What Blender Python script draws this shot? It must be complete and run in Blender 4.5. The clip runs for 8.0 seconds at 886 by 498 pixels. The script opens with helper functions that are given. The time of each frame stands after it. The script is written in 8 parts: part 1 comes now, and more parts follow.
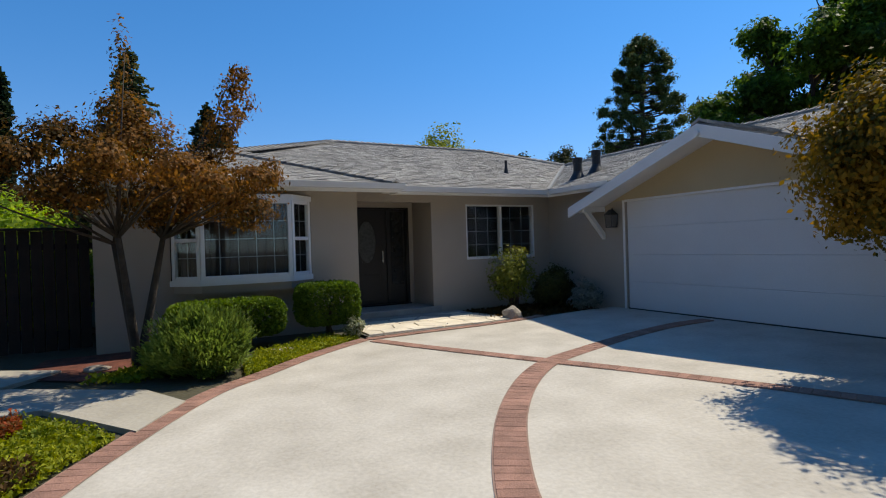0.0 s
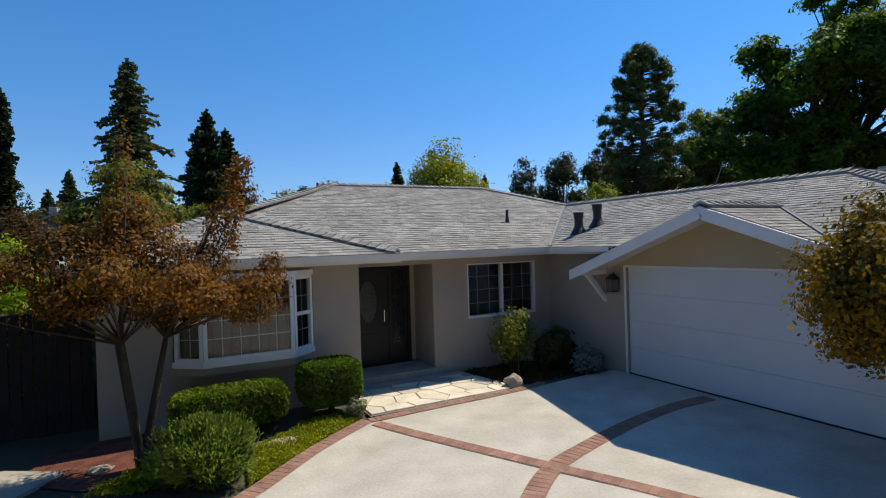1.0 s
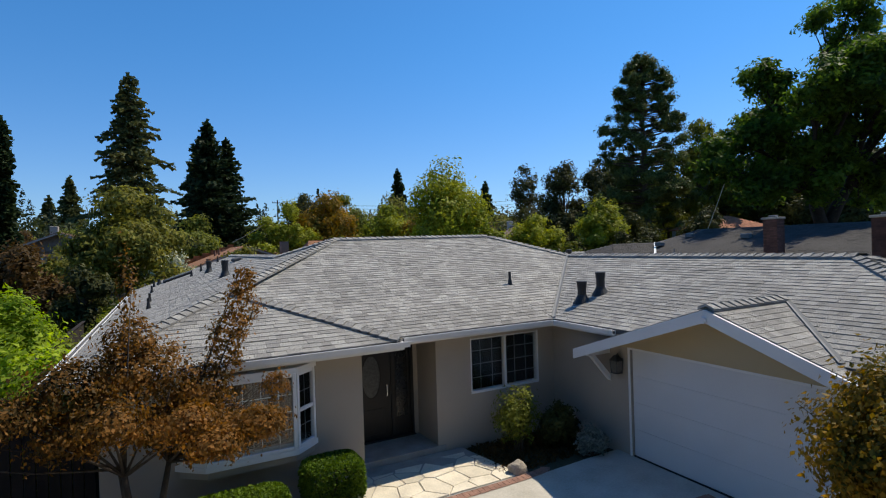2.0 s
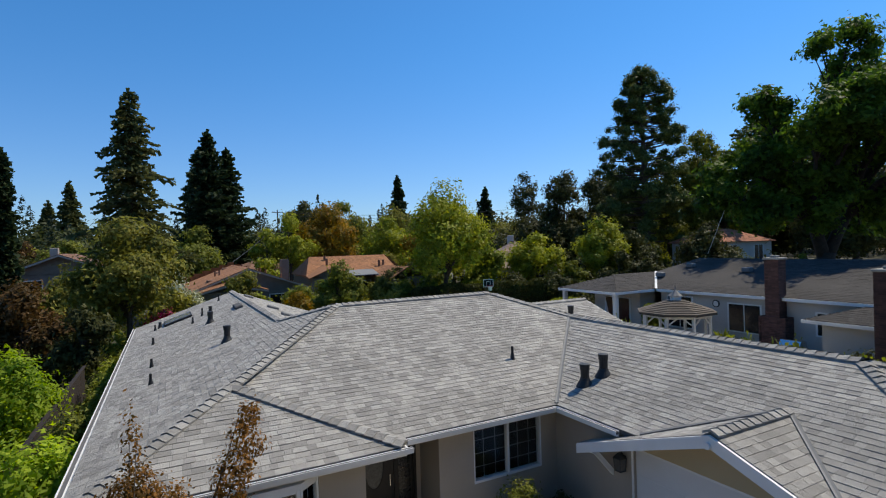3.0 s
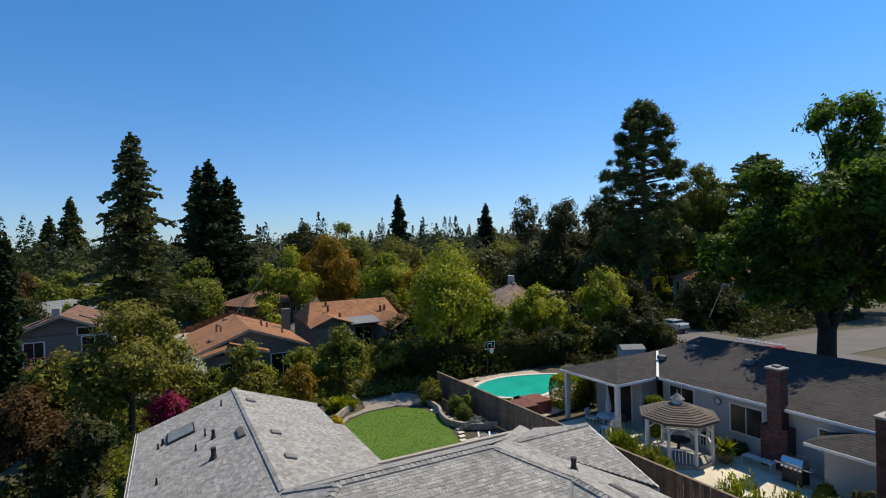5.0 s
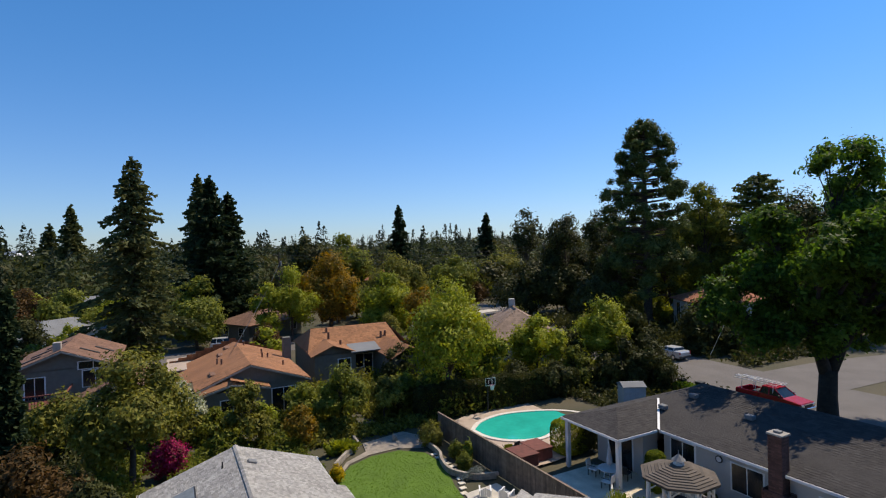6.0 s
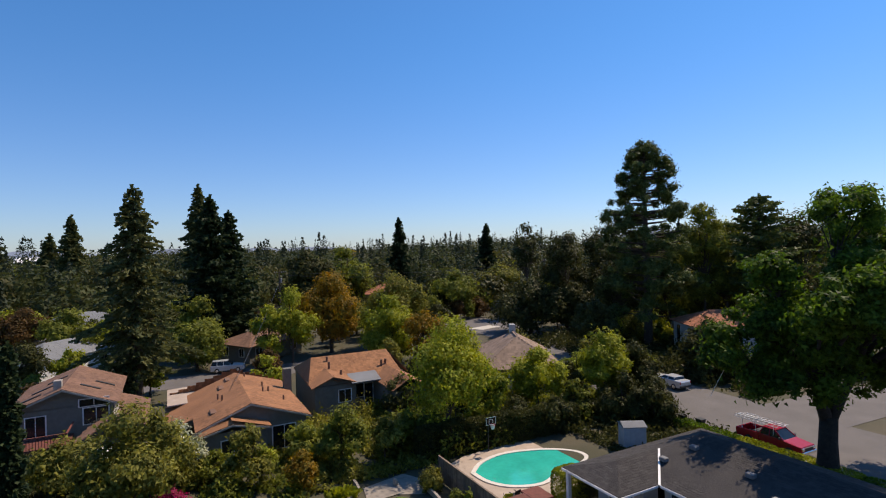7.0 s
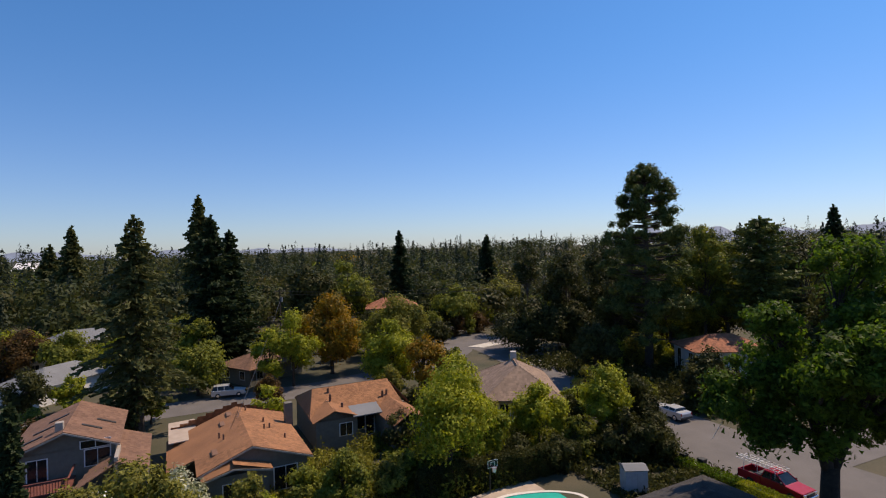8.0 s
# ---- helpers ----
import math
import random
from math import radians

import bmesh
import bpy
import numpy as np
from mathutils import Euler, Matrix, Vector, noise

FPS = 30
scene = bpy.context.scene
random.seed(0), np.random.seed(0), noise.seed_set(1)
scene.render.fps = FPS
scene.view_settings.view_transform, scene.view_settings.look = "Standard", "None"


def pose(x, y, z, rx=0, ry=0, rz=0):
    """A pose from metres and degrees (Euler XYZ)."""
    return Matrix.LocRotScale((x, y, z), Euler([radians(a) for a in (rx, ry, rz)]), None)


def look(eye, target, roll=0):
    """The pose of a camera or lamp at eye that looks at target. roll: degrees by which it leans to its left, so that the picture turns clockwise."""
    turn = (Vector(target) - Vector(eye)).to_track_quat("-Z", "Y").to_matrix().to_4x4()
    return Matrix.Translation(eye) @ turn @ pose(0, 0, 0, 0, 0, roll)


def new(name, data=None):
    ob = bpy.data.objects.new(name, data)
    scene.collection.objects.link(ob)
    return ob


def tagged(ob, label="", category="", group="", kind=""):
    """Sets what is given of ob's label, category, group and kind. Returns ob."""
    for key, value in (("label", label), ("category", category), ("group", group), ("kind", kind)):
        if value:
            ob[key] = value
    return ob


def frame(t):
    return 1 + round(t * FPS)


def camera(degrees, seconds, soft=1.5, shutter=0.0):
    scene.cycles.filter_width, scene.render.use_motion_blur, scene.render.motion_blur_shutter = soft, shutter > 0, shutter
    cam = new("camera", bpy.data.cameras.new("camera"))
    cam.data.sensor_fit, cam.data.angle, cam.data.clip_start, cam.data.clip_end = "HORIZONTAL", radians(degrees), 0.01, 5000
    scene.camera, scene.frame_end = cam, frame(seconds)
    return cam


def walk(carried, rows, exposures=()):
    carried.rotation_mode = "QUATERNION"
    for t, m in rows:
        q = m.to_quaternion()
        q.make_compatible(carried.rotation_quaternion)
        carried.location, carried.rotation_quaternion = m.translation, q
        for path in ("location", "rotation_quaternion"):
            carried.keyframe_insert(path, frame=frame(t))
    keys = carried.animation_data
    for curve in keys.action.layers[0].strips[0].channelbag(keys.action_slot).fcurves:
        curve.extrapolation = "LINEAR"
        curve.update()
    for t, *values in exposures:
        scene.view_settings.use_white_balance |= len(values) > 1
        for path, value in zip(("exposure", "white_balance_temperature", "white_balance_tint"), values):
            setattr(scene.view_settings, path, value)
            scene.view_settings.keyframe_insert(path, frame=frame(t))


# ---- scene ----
cam = camera(80.8, 8.0, soft=1.15)
METRES, EYE, TILT, LEAN, TURN = 20.2, 1.34, -0.45, 1.8, -27.8
ROWS = [
    (0.0, -0.0000, 0.0000, -0.0000, 0.00, 0.00, -0.00),
    (0.5, -0.0007, -0.0010, 0.0284, 0.00, 0.03, 0.07),
    (1.0, -0.0020, -0.0006, 0.0641, -0.05, -0.03, -0.01),
    (1.5, -0.0028, 0.0006, 0.1026, 0.01, 0.06, 0.04),
    (3.0, -0.0086, 0.0018, 0.2403, -0.05, 0.04, -0.02),
    (3.5, -0.0088, 0.0008, 0.2982, -0.03, 0.09, -0.02),
    (4.0, -0.0109, -0.0007, 0.3599, -0.05, 0.15, -0.10),
    (4.5, -0.0123, -0.0008, 0.4273, -0.05, 0.18, -0.11),
    (6.0, -0.0200, -0.0011, 0.6552, -0.03, 0.16, -0.35),
    (6.5, -0.0240, -0.0032, 0.7366, -0.06, 0.16, -0.43),
    (7.0, -0.0249, -0.0039, 0.8189, -0.04, 0.26, -0.43),
    (7.5, -0.0267, -0.0041, 0.9056, -0.03, 0.31, -0.39),
    (8.0, -0.0334, -0.0051, 0.9993, -0.05, 0.30, -0.43),
]
walk(cam, [(t, pose(0, 0, EYE, TILT, LEAN, TURN) @ pose(METRES * x, METRES * y, METRES * z, 90 + pitch, roll, yaw)) for t, x, y, z, yaw, pitch, roll in ROWS], exposures=[(0.0, 0.0, 6400, 9), (4.5, 0.0, 6500, 9), (6.5, 0.02, 6750, 16), (7.5, 0.02, 7000, 20), (8.0, -0.08, 7100, 21)])

# ---- light ----
SUN = Vector((0.68, 0.092, 1.0)).normalized()
world = bpy.data.worlds.new("sky")
scene.world = world
world.use_nodes = True
wn = world.node_tree
sky = wn.nodes.new("ShaderNodeTexSky")
sky.sky_type, sky.sun_disc = "NISHITA", False
sky.sun_elevation = math.asin(SUN.z)
sky.sun_rotation = math.atan2(SUN.x, SUN.y)
sky.air_density, sky.dust_density, sky.ozone_density = 1.0, 0.2, 2.2
deep = wn.nodes.new("ShaderNodeMix")
deep.data_type, deep.blend_type = "RGBA", "MULTIPLY"
deep.inputs[0].default_value = 1.0
# deeper blue overhead, paler towards the horizon
where, axis, ramp0, tone = (wn.nodes.new(k) for k in ("ShaderNodeTexCoord", "ShaderNodeSeparateXYZ", "ShaderNodeMapRange", "ShaderNodeMix"))
tone.data_type = "RGBA"
ramp0.interpolation_type = "SMOOTHSTEP"
ramp0.inputs[1].default_value, ramp0.inputs[2].default_value = -0.02, 0.42
tone.inputs[6].default_value, tone.inputs[7].default_value = (0.60, 0.775, 1.09, 1), (0.385, 0.88, 1.27, 1)
wn.links.new(where.outputs["Generated"], axis.inputs[0])
wn.links.new(axis.outputs[2], ramp0.inputs[0])
wn.links.new(ramp0.outputs[0], tone.inputs[0])
wn.links.new(tone.outputs[2], deep.inputs[7])
wn.links.new(sky.outputs[0], deep.inputs[6])
wn.links.new(deep.outputs[2], wn.nodes["Background"].inputs[0])
wn.nodes["Background"].inputs[1].default_value = 0.118
sun = new("sun", bpy.data.lights.new("sun", "SUN"))
sun.data.energy, sun.data.angle, sun.data.color = 5.0, radians(0.55), (1.0, 0.90, 0.715)
sun.matrix_world = look(SUN * 50, (0, 0, 0))

rng = random.Random(7)


# ---- materials ----
def mat(name, base, rough=0.8, metal=0.0, var=0.15, scale=3.0, bump=0.15, bscale=40.0, island=0.0, per_object=0.0, dark=None, fine=None):
    """Two scales of noise over the base colour, a bump, and a chance tone for each piece."""
    m = bpy.data.materials.new(name)
    m.use_nodes = True
    t = m.node_tree
    p = t.nodes["Principled BSDF"]
    p.inputs["Roughness"].default_value, p.inputs["Metallic"].default_value = rough, metal
    tc = t.nodes.new("ShaderNodeNewGeometry")
    big = t.nodes.new("ShaderNodeTexNoise")
    big.inputs["Scale"].default_value, big.inputs["Detail"].default_value = scale, 6
    small = t.nodes.new("ShaderNodeTexNoise")
    small.inputs["Scale"].default_value, small.inputs["Detail"].default_value = bscale, 4
    for n in (big, small):
        t.links.new(tc.outputs["Position"], n.inputs["Vector"])
    ramp = t.nodes.new("ShaderNodeValToRGB")
    lo = dark if dark else tuple(c * (1 - 2 * var) for c in base)
    hi = tuple(min(1, c * (1 + var)) for c in base)
    ramp.color_ramp.elements[0].position, ramp.color_ramp.elements[1].position = 0.3, 0.7
    ramp.color_ramp.elements[0].color, ramp.color_ramp.elements[1].color = (*lo, 1), (*hi, 1)
    add = t.nodes.new("ShaderNodeMath")
    add.operation = "MULTIPLY_ADD"
    add.inputs[1].default_value, add.inputs[2].default_value = 0.35, 0.0
    sub = t.nodes.new("ShaderNodeMath")
    sub.operation = "MULTIPLY_ADD"
    sub.inputs[1].default_value = 0.65
    t.links.new(small.outputs[0], add.inputs[0])
    t.links.new(big.outputs[0], sub.inputs[0])
    t.links.new(add.outputs[0], sub.inputs[2])
    t.links.new(sub.outputs[0], ramp.inputs[0])
    colour = ramp.outputs[0]
    for amount, node, out in ((island, tc, "Random Per Island"), (per_object, None, "Random")):
        if amount:
            src = node or t.nodes.new("ShaderNodeObjectInfo")
            mr = t.nodes.new("ShaderNodeMapRange")
            mr.inputs[3].default_value, mr.inputs[4].default_value = 1 - amount, 1 + amount
            t.links.new(src.outputs[out], mr.inputs[0])
            hsv = t.nodes.new("ShaderNodeHueSaturation")
            t.links.new(mr.outputs[0], hsv.inputs["Value"])
            t.links.new(colour, hsv.inputs["Color"])
            colour = hsv.outputs[0]
    t.links.new(colour, p.inputs["Base Color"])
    if bump:
        b = t.nodes.new("ShaderNodeBump")
        b.inputs["Strength"].default_value, b.inputs["Distance"].default_value = bump, 0.02
        t.links.new(small.outputs[0], b.inputs["Height"])
        t.links.new(b.outputs[0], p.inputs["Normal"])
    return m


def leaf_mat(name, base, other, mix=0.5, glow=0.35, rough=0.55):
    """Leaves: a chance blend of two colours for each leaf, patches over the crown, and light through the blade."""
    m = bpy.data.materials.new(name)
    m.use_nodes = True
    t = m.node_tree
    p = t.nodes["Principled BSDF"]
    p.inputs["Roughness"].default_value = rough
    p.inputs["Specular IOR Level"].default_value = 0.1
    geo = t.nodes.new("ShaderNodeNewGeometry")
    n = t.nodes.new("ShaderNodeTexNoise")
    n.inputs["Scale"].default_value, n.inputs["Detail"].default_value = 0.6, 3
    t.links.new(geo.outputs["Position"], n.inputs["Vector"])
    mad = t.nodes.new("ShaderNodeMath")
    mad.operation = "MULTIPLY_ADD"
    mad.inputs[1].default_value = 0.7
    off = t.nodes.new("ShaderNodeMath")
    off.operation = "MULTIPLY_ADD"
    off.inputs[1].default_value, off.inputs[2].default_value = 1.6, -0.8 - 0.35 + mix
    t.links.new(n.outputs[0], off.inputs[0])
    t.links.new(geo.outputs["Random Per Island"], mad.inputs[0])
    t.links.new(off.outputs[0], mad.inputs[2])
    ramp = t.nodes.new("ShaderNodeValToRGB")
    ramp.color_ramp.elements[0].color, ramp.color_ramp.elements[1].color = (*base, 1), (*other, 1)
    t.links.new(mad.outputs[0], ramp.inputs[0])
    t.links.new(ramp.outputs[0], p.inputs["Base Color"])
    tr = t.nodes.new("ShaderNodeBsdfTranslucent")
    mul = t.nodes.new("ShaderNodeHueSaturation")
    mul.inputs["Value"].default_value, mul.inputs["Saturation"].default_value = 1.5, 1.1
    t.links.new(ramp.outputs[0], mul.inputs["Color"])
    t.links.new(mul.outputs[0], tr.inputs["Color"])
    mx = t.nodes.new("ShaderNodeMixShader")
    mx.inputs[0].default_value = glow
    t.links.new(p.outputs[0], mx.inputs[1])
    t.links.new(tr.outputs[0], mx.inputs[2])
    t.links.new(mx.outputs[0], t.nodes["Material Output"].inputs[0])
    return m


def glass_mat(name, tint=(0.02, 0.025, 0.03)):
    m = bpy.data.materials.new(name)
    m.use_nodes = True
    t = m.node_tree
    p = t.nodes["Principled BSDF"]
    p.inputs["Base Color"].default_value = (0.85, 0.9, 0.9, 1)
    p.inputs["Roughness"].default_value = 0.02
    p.inputs["Transmission Weight"].default_value = 1.0
    p.inputs["IOR"].default_value = 1.45
    return m


STUCCO = mat("stucco", (0.40, 0.345, 0.285), 0.9, var=0.06, scale=0.8, bump=0.5, bscale=120)
GABLE = mat("tan_gable_stucco", (0.47, 0.38, 0.235), 0.9, var=0.05, scale=0.8, bump=0.4, bscale=120)
TRIM = mat("white_trim_paint", (0.74, 0.73, 0.72), 0.5, var=0.05, scale=1.5, bump=0.1, bscale=60)
SASH = mat("grid_bar_enamel", (0.5, 0.49, 0.47), 0.5, var=0.05)
GARAGE = mat("white_door_paint", (0.64, 0.64, 0.65), 0.45, var=0.04, scale=1.0, bump=0.08, bscale=50)
SHINGLE = mat("roof_shingle", (0.325, 0.308, 0.283), 0.95, var=0.13, scale=0.9, bump=0.7, bscale=160, island=0.25)
SHINGLE_ONE = mat("roof_shingle_piece", (0.325, 0.308, 0.283), 0.95, var=0.13, scale=0.9, bump=0.7, bscale=160, per_object=0.24)
FELT = mat("roof_deck", (0.10, 0.097, 0.097), 0.95, var=0.12)
METALV = mat("flashing_metal", (0.17, 0.17, 0.17), 0.75, metal=0.0, var=0.1)
BLACK = mat("black_pipe_paint", (0.02, 0.02, 0.021), 0.55, var=0.2)
CONCRETE = mat("driveway_concrete", (0.55, 0.51, 0.445), 0.9, var=0.05, scale=1.7, bump=0.25, bscale=26, dark=(0.37, 0.335, 0.28))
PATHSLAB = mat("weathered_path_concrete", (0.40, 0.365, 0.30), 0.9, var=0.10, scale=1.4, bump=0.3, bscale=24)
BRICK = mat("edging_brick", (0.33, 0.180, 0.132), 0.9, var=0.25, scale=5, bump=0.4, bscale=80, per_object=0.14)
MORTAR = mat("brick_bed_mortar", (0.30, 0.195, 0.15), 0.95, var=0.15, scale=4)
FLAG = mat("flagstone", (0.70, 0.62, 0.49), 0.85, var=0.16, scale=2.5, bump=0.4, bscale=30, per_object=0.18)
# darker copy of the flagstone, with the garden's dappled shade in its colour
GARDENSTONE = mat("shaded_garden_stone", (0.34, 0.29, 0.235), 0.9, var=0.18, scale=2.0, bump=0.4, bscale=24, per_object=0.15)
GROUT = mat("flagstone_grout", (0.36, 0.33, 0.29), 0.95)
SOIL = mat("soil_and_litter", (0.075, 0.06, 0.036), 0.95, var=0.3, scale=0.15, bump=0.8, bscale=14, dark=(0.032, 0.038, 0.016))
MULCH = mat("red_mulch", (0.16, 0.05, 0.03), 0.95, var=0.35, scale=6, bump=0.9, bscale=40)
ASPHALT = mat("asphalt", (0.125, 0.112, 0.105), 0.9, var=0.12, scale=0.4, bump=0.3, bscale=60)
DOORWOOD = mat("dark_door_wood", (0.008, 0.005, 0.004), 0.45, var=0.3, scale=6)
FENCE = mat("weathered_fence", (0.20, 0.145, 0.10), 0.9, var=0.25, scale=3, bump=0.4, per_object=0.25)
# dark wood, its base lowered further to paint the side yard's deep shade
FENCE_DARK = mat("shade_darkened_fence", (0.020, 0.012, 0.009), 0.9, var=0.25, scale=3, bump=0.4, per_object=0.25)
GLASS = glass_mat("window_glass")
BLIND = mat("blind_fabric", (0.13, 0.092, 0.075), 0.9, var=0.08)
# near-black colour that stands in for the dimness indoors
ROOM = mat("painted_room_dimness", (0.05, 0.047, 0.04), 0.95)
ROCK = mat("boulder", (0.36, 0.31, 0.25), 0.9, var=0.2, scale=8, bump=0.8, bscale=25)
BARK = mat("bark", (0.085, 0.06, 0.042), 0.95, var=0.3, scale=5, bump=0.9, bscale=18)
DARKBARK = mat("dark_furrowed_bark", (0.040, 0.030, 0.022), 0.95, var=0.3, scale=4, bump=0.9, bscale=14)
PALEBARK = mat("maple_bark", (0.06, 0.045, 0.034), 0.9, var=0.3, scale=6, bump=0.6, bscale=25)
LAWN = mat("lawn_turf", (0.080, 0.150, 0.006), 0.9, var=0.12, scale=0.7, bump=0.8, bscale=60)
WATER = mat("pool_water", (0.02, 0.42, 0.33), 0.06, var=0.1, scale=0.5, bump=0.06, bscale=3)
COPING = mat("pool_coping", (0.62, 0.58, 0.52), 0.8, var=0.08)
POOLDECK = mat("pool_deck", (0.42, 0.33, 0.26), 0.9, var=0.12, scale=1.0)
NBWALL = mat("neighbour_stucco", (0.47, 0.44, 0.40), 0.9, var=0.06, scale=0.8, bump=0.4, bscale=80)
NBROOF = mat("dark_roof_shingle", (0.042, 0.037, 0.035), 0.95, var=0.15, scale=0.8, bump=0.6, bscale=90, island=0.25)
CHIMBRICK = mat("chimney_brick", (0.115, 0.055, 0.042), 0.95, var=0.2, scale=4, bump=0.4, per_object=0.3, island=0.3)
TANROOF = mat("tan_roof_shingle", (0.285, 0.128, 0.056), 0.95, var=0.14, scale=0.5, bump=0.6, bscale=50, island=0.2)
BROWNROOF = mat("brown_roof_shingle", (0.185, 0.098, 0.062), 0.95, var=0.14, scale=0.5, bump=0.6, bscale=50, island=0.2)
TILEROOF = mat("clay_tile_roof", (0.33, 0.12, 0.06), 0.9, var=0.2, scale=1.0, bump=0.6, bscale=20, island=0.25)
GREYROOF = mat("pale_grey_roof", (0.18, 0.185, 0.19), 0.9, var=0.1, scale=0.5)
BEIGEROOF = mat("beige_tile_roof", (0.25, 0.17, 0.12), 0.9, var=0.15, scale=0.6, bump=0.6, bscale=20, island=0.2)
RAKE = mat("weathered_board_paint", (0.36, 0.31, 0.26), 0.7, var=0.1)
GREYWALL = mat("grey_siding", (0.155, 0.145, 0.118), 0.9, var=0.1)
WHITE = mat("white_paint", (0.72, 0.70, 0.67), 0.6, var=0.08)
SHEDMAT = mat("grey_plastic", (0.36, 0.40, 0.45), 0.5, var=0.08)
REDCAR = mat("red_car_paint", (0.36, 0.010, 0.022), 0.25, var=0.05)
SILVER = mat("silver_car_paint", (0.55, 0.56, 0.57), 0.3, metal=0.4, var=0.05)
TYRE = mat("tyre_rubber", (0.02, 0.02, 0.02), 0.9)
DARKGLASS = mat("dark_car_glass", (0.012, 0.015, 0.017), 0.08, var=0.05)
CHROME = mat("bright_metal", (0.7, 0.7, 0.7), 0.25, metal=1.0, var=0.05)
REDWOOD = mat("red_deck_wood", (0.17, 0.05, 0.035), 0.8, var=0.2, per_object=0.15)
# distance haze is put into this hill colour
HAZEHILL = mat("haze_painted_hill", (0.19, 0.225, 0.285), 1.0, var=0.05, scale=0.004)
GAZROOF = mat("gazebo_shingle", (0.105, 0.085, 0.068), 0.95, var=0.15, scale=2, island=0.2)

L_MAPLE = leaf_mat("maple_leaf", (0.042, 0.034, 0.011), (0.34, 0.155, 0.038), 0.41, 0.38)
L_ORANGE = leaf_mat("golden_leaf", (0.045, 0.055, 0.010), (0.38, 0.205, 0.020), 0.40, 0.35)
L_GREEN = leaf_mat("green_leaf", (0.072, 0.088, 0.018), (0.245, 0.255, 0.040), 0.47, 0.35)
L_CITRUS = leaf_mat("citrus_leaf", (0.120, 0.190, 0.018), (0.400, 0.490, 0.045), 0.5, 0.5)
L_BRIGHT = leaf_mat("bright_green_leaf", (0.085, 0.115, 0.016), (0.300, 0.315, 0.036), 0.5, 0.35)
L_LIME = leaf_mat("lime_leaf", (0.112, 0.140, 0.017), (0.385, 0.385, 0.043), 0.5)
L_OLIVE = leaf_mat("olive_leaf", (0.085, 0.090, 0.022), (0.285, 0.262, 0.048), 0.47, 0.35)
L_DARK = leaf_mat("dark_leaf", (0.028, 0.033, 0.012), (0.095, 0.095, 0.026), 0.42, 0.25)
L_AUTUMN = leaf_mat("autumn_leaf", (0.115, 0.102, 0.018), (0.400, 0.215, 0.027), 0.45, 0.35)
L_NEEDLE = leaf_mat("conifer_needle", (0.044, 0.056, 0.022), (0.140, 0.138, 0.046), 0.45, 0.25)
L_PINE = leaf_mat("pine_needle", (0.040, 0.060, 0.020), (0.150, 0.172, 0.045), 0.45, 0.25)
L_CYPRESS = leaf_mat("cypress_leaf", (0.014, 0.026, 0.012), (0.050, 0.070, 0.025), 0.42, 0.15)
L_FAR = leaf_mat("far_canopy", (0.044, 0.054, 0.018), (0.074, 0.082, 0.026), 0.45, 0.3)
L_FAR_DARK = leaf_mat("far_dark_canopy", (0.028, 0.037, 0.015), (0.046, 0.056, 0.020), 0.45, 0.25)
L_FAR_OLIVE = leaf_mat("far_olive_canopy", (0.050, 0.050, 0.018), (0.082, 0.078, 0.025), 0.45, 0.3)
L_FAR_FIR = leaf_mat("far_conifers", (0.024, 0.033, 0.018), (0.036, 0.046, 0.022), 0.45, 0.15)
L_ROSEMARY = leaf_mat("rosemary_leaf", (0.100, 0.150, 0.030), (0.300, 0.380, 0.075), 0.5, 0.3)
L_HEDGE = leaf_mat("boxwood_leaf", (0.030, 0.062, 0.010), (0.175, 0.255, 0.024), 0.47, 0.32)
L_GROUND = leaf_mat("groundcover_leaf", (0.087, 0.131, 0.014), (0.392, 0.392, 0.029), 0.55, 0.3)
L_RED = leaf_mat("red_groundcover_leaf", (0.145, 0.072, 0.022), (0.435, 0.072, 0.029), 0.5, 0.3)
L_MAGENTA = leaf_mat("magenta_flower", (0.050, 0.050, 0.020), (0.480, 0.015, 0.130), 0.6, 0.3)
L_YELLOW = leaf_mat("yellow_flower", (0.250, 0.200, 0.010), (0.600, 0.420, 0.010), 0.6, 0.3)
L_WHITEFL = leaf_mat("white_flower", (0.075, 0.105, 0.022), (0.720, 0.700, 0.520), 0.46, 0.3)
L_SILVER = leaf_mat("silver_leaf", (0.100, 0.120, 0.100), (0.300, 0.320, 0.280), 0.5, 0.2)
L_BROWN = leaf_mat("brown_leaf", (0.045, 0.034, 0.014), (0.150, 0.080, 0.028), 0.45, 0.3)
L_GRASS = leaf_mat("grass_blade", (0.080, 0.150, 0.006), (0.110, 0.190, 0.009), 0.5, 0.35)


